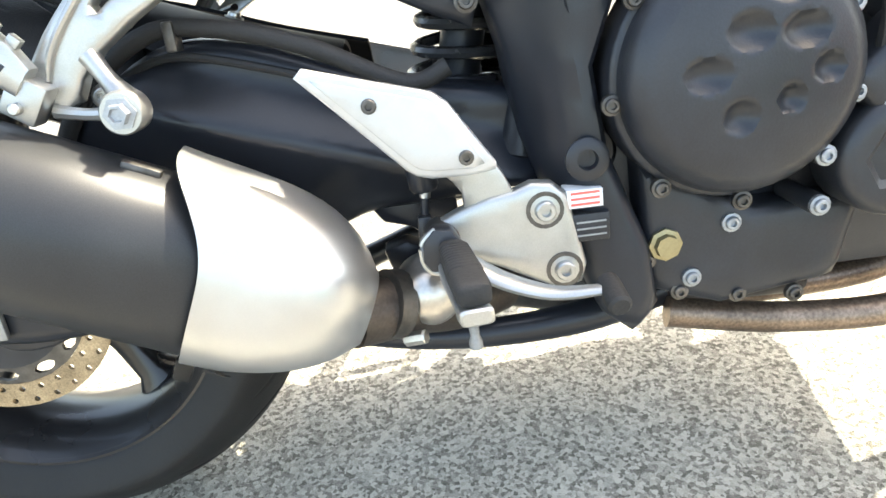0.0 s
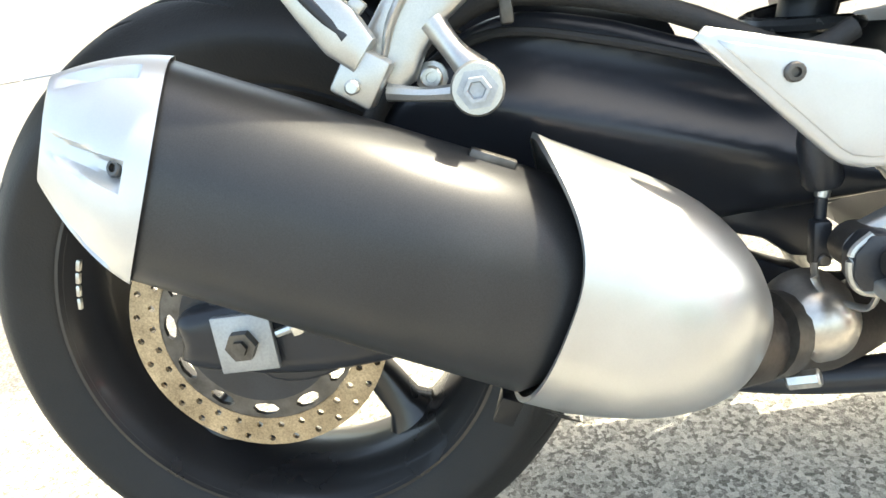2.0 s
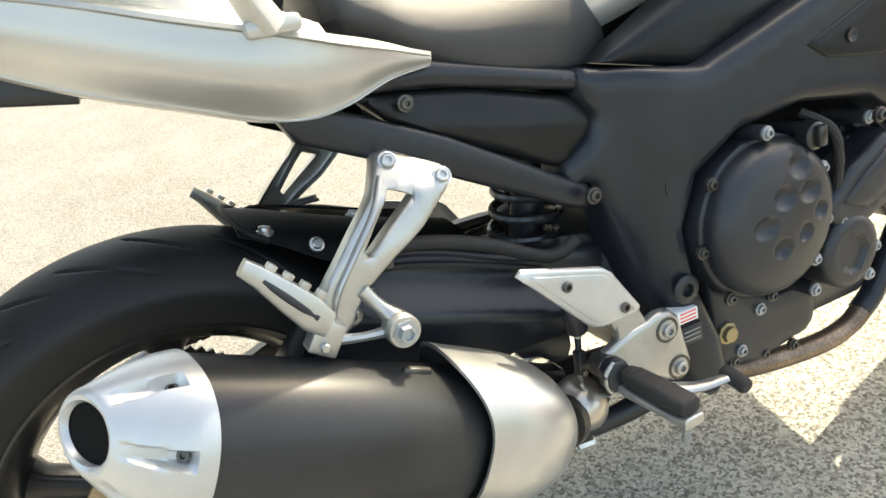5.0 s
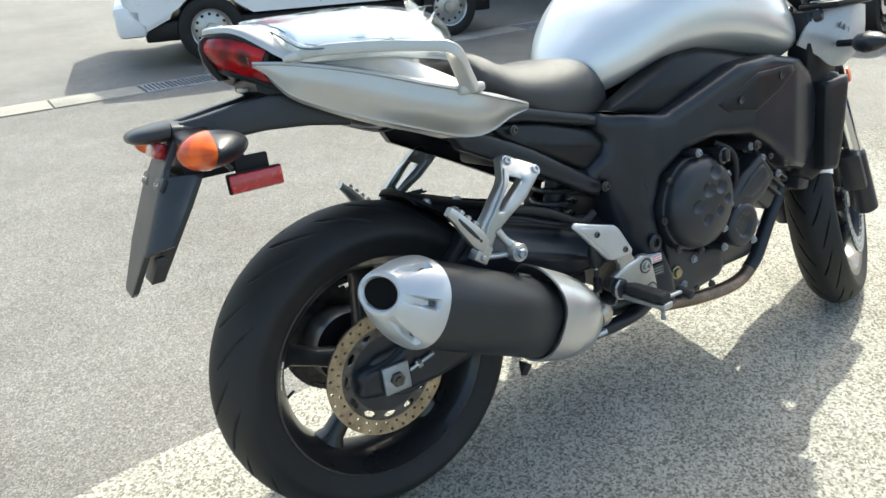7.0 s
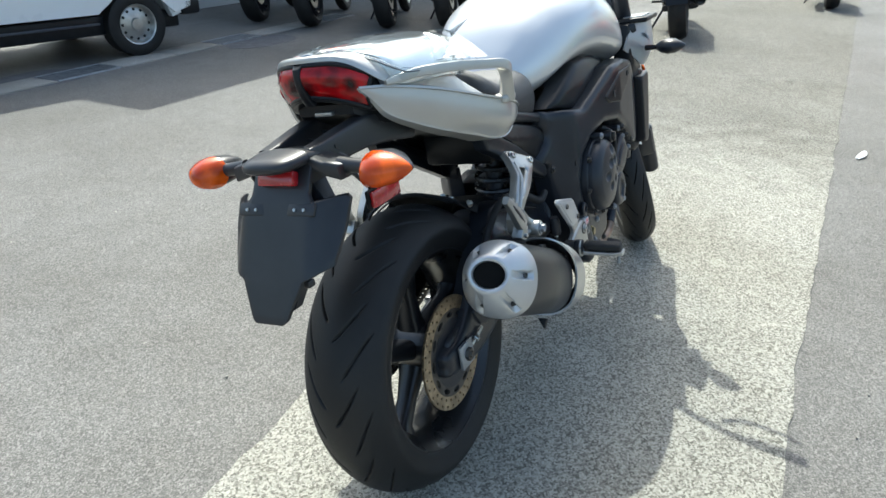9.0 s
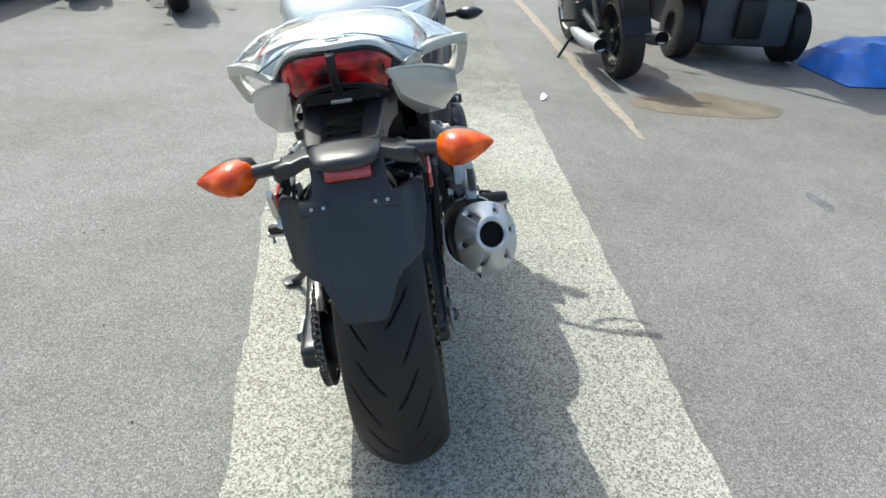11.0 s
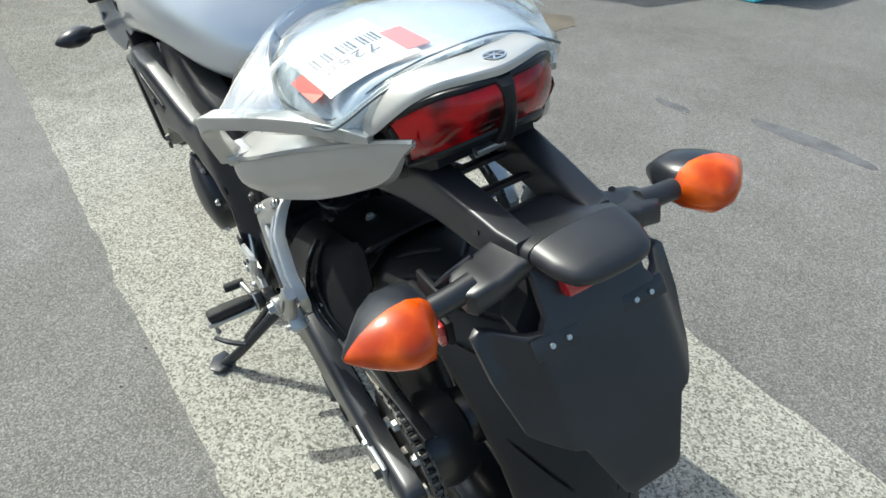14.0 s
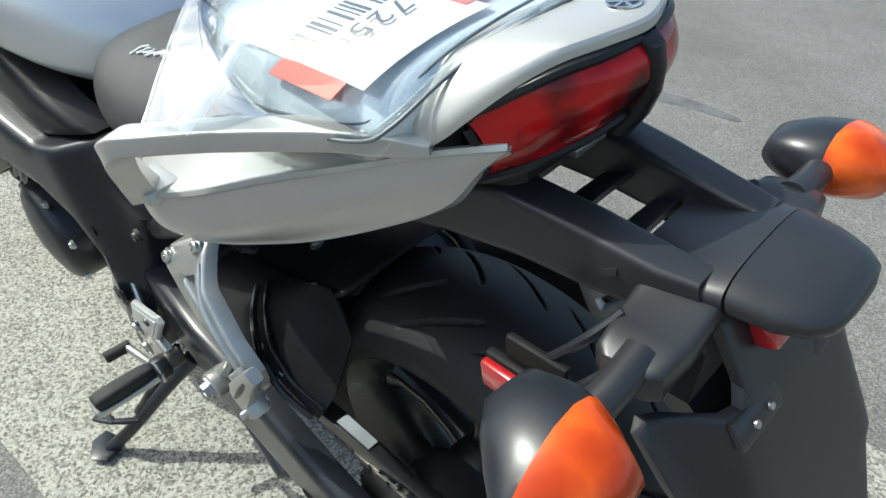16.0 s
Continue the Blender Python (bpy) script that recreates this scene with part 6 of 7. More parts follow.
for k in range(5):
    a = radians(40 + 72 * k)
    u, v = Vector((math.cos(a), 0, math.sin(a))), Vector((-math.sin(a), 0, math.cos(a)))
    part("spoke", loft([ring_of(u * s, v, (0, 1, 0), w, t, 12, 3) for s, w, t in ((0.03, 0.022, 0.022), (0.10, 0.013, 0.014), (0.195, 0.022, 0.02))]), RIM_BLACK, front)
part("hub", rod((0, -0.055, 0), (0, 0.055, 0), 0.035, 24), RIM_BLACK, front)
for s in (-1, 1):
    part("front_disc", perforated((0, 0, 0), s * 0.066, 0.005, [(0.118, 0.138, 0), (0.138, 0.159, 0.5)], 32, 0.005), GALVANISED, front, "grey drilled front brake disc", smooth=30)
fdir = Vector((math.sin(radians(25)), 0, -math.cos(radians(25))))
fork = part("fork", box((1.06, -0.125, 0.80), (1.15, 0.125, 0.83), 0.008), BLACK_SATIN, bike, "black front fork with steering head")
fork.matrix_local = STEER
for s in (-1, 1):
    top = Vector((1.075, s * 0.103, 0.98))
    part("fork_tube", rod(top, top + fdir * 0.36, 0.026, 20), BLACK_SATIN, fork)
    part("fork_slider", rod(top + fdir * 0.34, top + fdir * 0.73, 0.0215, 20), CHROME, fork)
    part("fork_foot", rod(top + fdir * 0.58, top + fdir * 0.78, 0.030, 20), BLACK_SATIN, fork)
    part("front_caliper", box((-0.045, -0.028, -0.055), (0.03, 0.028, 0.06), 0.010, Matrix.Translation((1.345, s * 0.095, 0.41)) @ pose(0, 0, 0, 0, -25, 0)), ENGINE_BLACK, fork, "dark front brake caliper")
    part("fork_reflector", lathe([(0, 0.020), (0.004, 0.019), (0.006, 0.015), (0.006, 0)], (1.215, s * 0.135, 0.66), (Vector((0, s, 0)), Vector((1, 0, 0)), Vector((0, 0, s))), n=20), AMBER_LENS, fork, "round amber fork reflector")
    part("handlebar", tube(flip([(1.09, 0.0, 1.00), (1.08, 0.09, 1.00), (1.06, 0.16, 1.03), (1.01, 0.25, 1.03), (0.965, 0.36, 1.00)], s), 0.011, 12), BLACK_SATIN, fork)
    part("grip", tube(flip([(1.01, 0.255, 1.03), (0.965, 0.365, 1.00)], s), 0.0165, 14, 1), GRIP_RUBBER, fork)
    part("lever", tube(flip([(1.065, 0.21, 1.03), (1.07, 0.27, 1.01), (1.03, 0.35, 0.985), (1.02, 0.375, 0.985)], s), [0.008, 0.008, 0.006, 0.007], 10), CAST, fork, "bright hand lever")
    part("fender_side", sheet([[(1.20, s * 0.074, 0.46), (1.24, s * 0.070, 0.54), (1.28, s * 0.055, 0.59)], [(1.32, s * 0.076, 0.54), (1.34, s * 0.072, 0.59), (1.36, s * 0.05, 0.625)], [(1.46, s * 0.076, 0.56), (1.46, s * 0.070, 0.60), (1.46, s * 0.05, 0.632)], [(1.58, s * 0.074, 0.53), (1.58, s * 0.066, 0.58), (1.56, s * 0.045, 0.615)]], thick=0.003), SILVER, fork)
rows = []
for a in (155, 130, 105, 80, 55):
    r = 0.325
    rows.append([(1.46 + (r - d) * math.cos(radians(a)), y, 0.299 + (r - d) * math.sin(radians(a))) for y, d in ((-0.07, 0.03), (-0.055, 0.004), (0, -0.004), (0.055, 0.004), (0.07, 0.03))])
part("front_fender", sheet(rows, 4, 4, 0.004), SILVER, fork, "silver front mudguard")
part("headlamp", loft([ring_of((x, 0, 0.88), (0, 1, 0), (0, 0, 1), w, h, 28, 2.8) for x, w, h in ((1.14, 0.05, 0.05), (1.18, 0.10, 0.09), (1.26, 0.125, 0.11), (1.33, 0.11, 0.10), (1.36, 0.06, 0.06))]), BLACK_PLASTIC, fork, "black headlamp shell")

SCOOP_GREY = surface("grey metallic paint", (0.40, 0.405, 0.41), 0.36, 0.4, vary=0.05, coat=0.4)
radiator = part("radiator", box((-0.025, -0.20, -0.16), (0.025, 0.20, 0.16), 0.01, Matrix.Translation((1.20, 0, 0.55)) @ pose(0, 0, 0, 0, 12, 0)), ENGINE_BLACK, bike, "black radiator with side shrouds")
for s in (-1, 1):
    fx = 0.07 if s > 0 else 0.0
    part("radiator_shroud", panel([(1.085, 0.695), (1.16, 0.70), (1.245, 0.672), (1.235, 0.56), (1.215, 0.455), (1.17, 0.42), (1.13, 0.44), (1.12, 0.56)], lambda x, z: 0.205 + 0.25 * (x - 1.08), 0.05, 0.010, 0.014, s), BLACK_PLASTIC, radiator)
    part("shroud_vane", panel([(1.165, 0.66), (1.262, 0.665), (1.25, 0.56), (1.225, 0.44), (1.165, 0.45)], lambda x, z: 0.255, 0.03, 0.006, 0.014, s), BLACK_PLASTIC, radiator)
    scoop = part("air_scoop", sheet([[(1.10, s * 0.222, 0.755), (1.115, s * 0.232, 0.79), (1.16, s * 0.236, 0.835)], [(1.15, s * 0.238, 0.725), (1.17, s * 0.252, 0.77), (1.20, s * 0.250, 0.835)], [(1.19, s * 0.250, 0.695), (1.225, s * 0.270, 0.74), (1.25, s * 0.262, 0.83)], [(1.245, s * 0.250, 0.690), (1.29, s * 0.268, 0.74), (1.31, s * 0.260, 0.82)]], thick=0.006), SCOOP_GREY, bike, "grey metallic air scoop with a slotted black top")
    part("scoop_top", box((1.15, min(s * 0.19, s * 0.285), 0.826), (1.30, max(s * 0.19, s * 0.285), 0.842), 0.006), BLACK_PLASTIC, scoop)
    for k in range(3):
        part("slot", box((1.175 + k * 0.035, min(s * 0.205, s * 0.27), 0.8415), (1.190 + k * 0.035, max(s * 0.205, s * 0.27), 0.845), 0.001), GALVANISED, scoop)
    part("scoop_inner", box((1.12, min(s * 0.18, s * 0.235), 0.66), (1.24, max(s * 0.18, s * 0.235), 0.828), 0.01), BLACK_PLASTIC, scoop)
    for k in range(4):
        part("print_bar", box((-0.008, -0.0006, -0.006), (0.008, 0.0006, 0.006), 0, Matrix.Translation((1.205 + 0.014 * k, s * (0.2645 + 0.0012 * k), 0.785 - 0.008 * k)) @ pose(0, 0, 0, 0, 20, -s * 10)), GALVANISED, scoop)
    fs = part("front_signal", loft([ring_of((1.19 + fx - (y - 0.28) * 0.25, s * y, 0.745), (1, -s * 0.1, 0), (0, 0, 1), a, b, 18) for y, a, b in ((0.302, 0.012, 0.010), (0.316, 0.03, 0.019), (0.338, 0.038, 0.024), (0.362, 0.030, 0.021), (0.382, 0.014, 0.011), (0.392, 0.003, 0.003))]), BLACK_SATIN, bike, "front turn signal with a black body", smooth=60)
    part("signal_stalk", rod((1.185 + fx, s * 0.265, 0.745), (1.185 + fx, s * 0.308, 0.745), 0.008, 12), BLACK_PLASTIC, fs)
part("head_stock", box((1.02, -0.075, 0.70), (1.16, 0.075, 0.86), 0.02), BLACK_SATIN, bike)
part("instrument_shroud", loft([ring_of((x, 0, z), (0, 1, 0), (0, 0, 1), w, h, 20, 3) for x, z, w, h in ((1.13, 0.93, 0.06, 0.02), (1.17, 0.955, 0.08, 0.035), (1.25, 0.965, 0.08, 0.04), (1.29, 0.95, 0.05, 0.03))]), BLACK_PLASTIC, bike)

# ---- side stand ----
st = part("side_stand", tube([(0.565, 0.170, 0.255), (0.595, 0.225, 0.205), (0.645, 0.305, 0.120), (0.680, 0.352, 0.074)], [0.016, 0.013, 0.012, 0.012], 12, 4), BLACK_SATIN, bike, "black steel side stand swung out")
part("stand_foot", prism([(0.650, 0.369, 0.071), (0.675, 0.389, 0.075), (0.715, 0.369, 0.071), (0.725, 0.339, 0.065), (0.695, 0.329, 0.063), (0.665, 0.339, 0.065)], (0, -0.001, 0.004), (0, 0.001, 0.013), 0.002), BLACK_SATIN, st)
part("stand_tang", tube([(0.625, 0.29, 0.145), (0.655, 0.325, 0.152), (0.690, 0.345, 0.150)], 0.006, 8), BLACK_SATIN, st)
part("stand_spring", tube([(0.59, 0.18, 0.275), (0.61, 0.22, 0.225), (0.635, 0.285, 0.155)], 0.007, 8), DARK_STEEL, st)
part("centre_leg", tube([(0.50, 0.155, 0.265), (0.40, 0.165, 0.225), (0.30, 0.175, 0.185)], [0.018, 0.017, 0.020], 12, 4), BLACK_SATIN, bike, "black steel frame leg beneath the swingarm")

# ---- seat cowl wrapped in clear film, with a price ticket ----
COWL = [(-0.100, 0.022, 0.950, 0.945), (-0.090, 0.046, 0.952, 0.934), (-0.076, 0.088, 0.953, 0.912), (-0.065, 0.126, 0.953, 0.896), (-0.045, 0.140, 0.954, 0.889), (0.03, 0.155, 0.955, 0.884), (0.095, 0.153, 0.953, 0.878), (0.15, 0.142, 0.947, 0.868), (0.205, 0.110, 0.934, 0.86), (0.248, 0.075, 0.918, 0.852), (0.262, 0.045, 0.906, 0.85)]


def cowl_rings(grow):
    rings = []
    for x, hw, zt, zb in COWL:
        hw, zt = hw + grow, zt + grow
        half = spline([(0, zt, 0), (hw * 0.5, zt - 0.006, 0), (hw * 0.82, zt - 0.022, 0), (hw, zb + 0.012, 0), (hw * 0.96, zb - 0.006, 0)], 5)
        rings.append([(x + (grow if x > 0.2 else -grow * 0.6 if x < -0.07 else 0), p.x, p.y) for p in half[::-1]] + [(x + (grow if x > 0.2 else -grow * 0.6 if x < -0.07 else 0), -p.x, p.y) for p in half[1:]])
    grid = [spline([r[i] for r in rings], 5) for i in range(len(rings[0]))]
    return [[g[k] for g in grid] for k in range(len(grid[0]))]


SLATE_EDGE = surface("slate grey bead", (0.10, 0.115, 0.13), 0.35, 0.0, vary=0.1)
# the sky's pale blue reflection is put into the cowl's base colour
SEAT_COVER = surface("pale cowl paint with sky tint", (0.72, 0.77, 0.80), 0.20, 0.15, vary=0.04, scale=9, coat=1.0)
part("pillion_cowl", loft(cowl_rings(0.0)), SEAT_COVER, bike, "pale silver pillion seat cowl", smooth=60)
film_parent = thing("plastic_wrap", pose(0, 0, 0, -LEAN, 0, 0), "clear crinkled plastic wrap over the pillion seat cowl", "plastic wrap")
rows = cowl_rings(0.0085)
wr = []
for r in rows:
    wr.append([Vector(p) + noise.noise_vector(Vector(p) * 16) * 0.0018 + Vector((0, 0, 0.002)) for p in map(Vector, r)])
bm = loft(wr, cap=False, closed=False)
part("film", bm, FILM, film_parent, smooth=60)
for s in (-1, 1):
    flap = [[(0.058, s * 0.209, 0.901), (0.080, s * 0.213, 0.901)], [(0.048, s * 0.178, 0.925), (0.066, s * 0.180, 0.925)], [(0.054, s * 0.150, 0.943), (0.070, s * 0.150, 0.943)], [(0.056, s * 0.122, 0.953), (0.070, s * 0.122, 0.953)]]
    band = [[Vector(p) for p in r] for r in flap]
    band = [[r[0], r[0].lerp(r[1], 0.5) + Vector((0, 0, 0.004)), r[1]] for r in band]
    part("film_flap", sheet(band, 4, 6, 0.0006), FILM_MILKY, film_parent, "milky fold of plastic film")
    part("film_fold", tube([(0.24, s * 0.066, 0.940), (0.20, s * 0.118, 0.932), (0.15, s * 0.168, 0.912), (0.095, s * 0.205, 0.897)], 0.003, 6, 6, flat=0.5), FILM, film_parent)
    tent = [[(0.112, 0.222, 0.897), (0.160, 0.170, 0.922), (0.230, 0.105, 0.946), (0.300, 0.045, 0.946)], [(0.060, 0.197, 0.906), (0.100, 0.168, 0.918), (0.150, 0.140, 0.934), (0.200, 0.118, 0.944)], [(0.005, 0.168, 0.912), (0.030, 0.165, 0.910), (0.055, 0.160, 0.912), (0.080, 0.158, 0.914)]]
    tent = [[(x if x < 0.1 else 0.1 + (x - 0.1) * 0.72, y, z) for x, y, z in r] for r in tent]
    tent = [[Vector((x, s * y, z)) + noise.noise_vector(Vector((x, s * y, z)) * 30) * 0.004 for x, y, z in r] for r in tent]
    part("film_tent", sheet(tent, 6, 6, 0.0004), FILM, film_parent, "loose clear film tied to the grab rail")
    for k in range(2):
        part("film_crease", tube([tent[i][j] + Vector((0.004 * k, 0, 0.001)) for i, j in (((0, 0), (0, 1), (0, 2), (0, 3)), ((0, 0), (1, 1), (1, 2), (1, 3)), ((1, 0), (1, 1), (2, 2), (2, 3)))[k]], [0.0006, 0.0011, 0.0009, 0.0005], 6, 6, flat=0.5), FILM, film_parent)
    hem = [(-0.1015, s * -0.003, 0.956), (-0.092, s * 0.045, 0.950), (-0.078, s * 0.088, 0.936), (-0.064, s * 0.128, 0.914), (-0.045, s * 0.143, 0.904), (0.02, s * 0.158, 0.899), (0.085, s * 0.162, 0.896)]
    part("film_hem", tube(hem, 0.0022, 8, 6), FILM_MILKY, film_parent)
    part("film_edge", tube([(x - 0.006, y * 1.02, z - 0.001) for x, y, z in hem], 0.0016, 8, 6), SLATE_EDGE, film_parent, "dark grey edge bead of the cowl")
    part("film_edge", tube([(x + 0.008, y * 0.965, z + 0.003) for x, y, z in hem], 0.0012, 8, 6), SLATE_EDGE, film_parent, "dark grey edge bead of the cowl")
tick = thing("price_ticket", pose(0, 0, 0, -LEAN, 0, 0), "white paper ticket with bar code and coral red ends", "ticket")


def on_cowl(u, v, lift):
    """A point of the ticket: u across the bike to the left, v along it."""
    x = 0.0075 + v + 0.19 * u
    y = 0.086 + u
    hw = 0.168
    t = min(1, abs(y) / hw)
    return Vector((x, y, 0.9545 - 0.007 * t - 0.038 * t ** 3 + lift))


def slip(u0, u1, v0, v1, lift, material, name, n=8, th=0.0006, label=""):
    bm = loft([[on_cowl(u0 + (u1 - u0) * i / n, v0, lift), on_cowl(u0 + (u1 - u0) * i / n, v1, lift), on_cowl(u0 + (u1 - u0) * i / n, v1, lift - th), on_cowl(u0 + (u1 - u0) * i / n, v0, lift - th)] for i in range(n + 1)])
    return part(name, bm, material, tick, label, smooth=30)


slip(-0.054, 0.046, -0.066, 0.085, 0.0022, WHITE_PAPER, "paper")
slip(0.046, 0.060, -0.050, 0.020, 0.0030, CORAL_PRINT, "red_end", label="coral red ticket end")
slip(-0.070, -0.046, -0.052, 0.020, 0.0030, CORAL_PRINT, "red_end", label="coral red ticket end")
for k in range(18):
    if k in (3, 7, 12):
        continue
    w = 0.0010 + 0.0008 * ((k * 7) % 3)
    slip(0.036 - k * 0.0046, 0.036 - k * 0.0046 + w, 0.003, 0.033, 0.0029, BLACK_INK, "code_bar", 1, 0.0003)
for k, digit in enumerate("7250"):
    txt = bpy.data.curves.new("price", "FONT")
    txt.body = digit
    txt.size, txt.extrude, txt.align_x = 0.028, 0.0001, "CENTER"
    txt.materials.append(BLACK_INK)
    tob = new("price_digit", txt)
    tob.parent = tick
    u = 0.001 + (k - 1.5) * 0.0160
    rise = on_cowl(u + 0.004, 0, 0) - on_cowl(u - 0.004, 0, 0)
    tob.matrix_local = Matrix.Translation(on_cowl(u, -0.007, 0.0046)) @ pose(0, 0, 0, math.degrees(math.atan2(rise.z, rise.y)), 0, 0) @ pose(0, 0, 0, 0, 0, 90)


# ---- the surroundings ----
def van(m):
    v = thing("van", m, "small white delivery van parked beside the drain", "van")
    L, W = 3.3, 1.45
    side = [(0, 0, 0.42), (-0.04, 0, 0.62), (0.02, 0, 0.98), (0.35, 0, 1.15), (0.75, 0, 1.80), (1.0, 0, 1.88), (3.15, 0, 1.88), (3.28, 0, 1.78), (3.32, 0, 0.95), (3.30, 0, 0.36), (3.10, 0, 0.30)]
    arch = lambda cx: [(cx + 0.33 * math.cos(radians(a)), 0, 0.27 + 0.33 * math.sin(radians(a))) for a in range(0, 181, 20)]
    side += [p for p in arch(2.75) if p[2] > 0.29] + [p for p in arch(0.62) if p[2] > 0.29] + [(0.12, 0, 0.30)]
    bm = loft([side, [(x, W, z) for x, y, z in side]])
    bmesh.ops.bevel(bm, geom=[e for e in bm.edges if e.calc_length() < W - 0.01], offset=0.03, segments=2, affect="EDGES", clamp_overlap=True)
    part("body", bm, WHITE_PAINT, v, smooth=35)
    for y, s in ((-0.004, -1), (W + 0.004, 1)):
        part("side_window", prism([(0.62, 0, 1.20), (0.95, 0, 1.70), (1.50, 0, 1.72), (1.50, 0, 1.18)], (0, y - 0.004, 0), (0, y + 0.004, 0), 0.002), GLASS_DARK, v, "dark side window")
        part("side_window", prism([(1.60, 0, 1.18), (1.60, 0, 1.72), (3.0, 0, 1.72), (3.05, 0, 1.18)], (0, y - 0.004, 0), (0, y + 0.004, 0), 0.002), GLASS_DARK, v, "dark side window")
        part("door_seam", prism([(1.54, 0, 0.42), (1.545, 0, 0.42), (1.545, 0, 1.75), (1.54, 0, 1.75)], (0, y - 0.002, 0), (0, y + 0.002, 0), 0), GREY_PLASTIC, v)
        part("sill_trim", prism([(0.98, 0, 0.30), (2.40, 0, 0.30), (2.40, 0, 0.318), (0.98, 0, 0.318)], (0, y - 0.010, 0), (0, y + 0.008, 0), 0.004), GREY_PLASTIC, v)
        part("door_handle", box((1.36, y - 0.02, 0.98), (1.50, y + 0.02, 1.02), 0.006), BLACK_PLASTIC, v)
    part("windscreen", sheet([[(0.33, 0.12, 1.17), (0.33, W / 2, 1.18), (0.33, W - 0.12, 1.17)], [(0.69, 0.16, 1.73), (0.69, W / 2, 1.74), (0.69, W - 0.16, 1.73)]], 3, 2, 0.006), GLASS_DARK, v)
    part("front_bumper", box((-0.10, 0.0, 0.26), (0.12, W, 0.50), 0.04), WHITE_PAINT, v)
    part("rear_bumper", box((3.18, 0.0, 0.30), (3.38, W, 0.46), 0.04), BLACK_PLASTIC, v)
    for s in (0.08, W - 0.30):
        part("headlamp", box((-0.03, s, 0.70), (0.08, s + 0.22, 0.86), 0.02), GLASS_DARK, v)
        part("tail_lamp", box((3.28, s + 0.05, 0.75), (3.335, s + 0.17, 1.05), 0.01), RED_LENS, v)
    for cx in (0.62, 2.75):
        for y, s in ((0.10, -1), (W - 0.10, 1)):
            wh = part("wheel", lathe([(-0.075, 0.165), (-0.082, 0.18), (-0.085, 0.225), (-0.072, 0.262), (0, 0.268), (0.072, 0.262), (0.085, 0.225), (0.082, 0.18), (0.075, 0.165)], (cx, y, 0.268), "y", 48), RUBBER, v, "black van tyre on a steel wheel")
            part("wheel_disc", lathe([(0.08, 0.168), (0.074, 0.158), (0.03, 0.145), (0.045, 0.10), (0.052, 0.055), (0.07, 0.048), (0.075, 0.0)], (cx, y, 0.268), (Vector((0, s, 0)), Vector((1, 0, 0)), Vector((0, 0, s))), n=40), CAST, wh, "silver pressed steel wheel")
            # vent holes are solid black plugs, the shade inside given by colour
            for k in range(12):
                a = 2 * math.pi * k / 12
                part("vent_hole", rod((cx + 0.122 * math.cos(a), y + s * 0.030, 0.268 + 0.122 * math.sin(a)), (cx + 0.122 * math.cos(a), y + s * 0.041, 0.268 + 0.122 * math.sin(a)), 0.013, 10), RUBBER, wh)
    part("underside", box((0.1, 0.1, 0.20), (3.2, W - 0.1, 0.36), 0.02), BLACK_PLASTIC, v)
    return v


van(pose(0.58, 5.117, 0, 0, 0, -10.8))


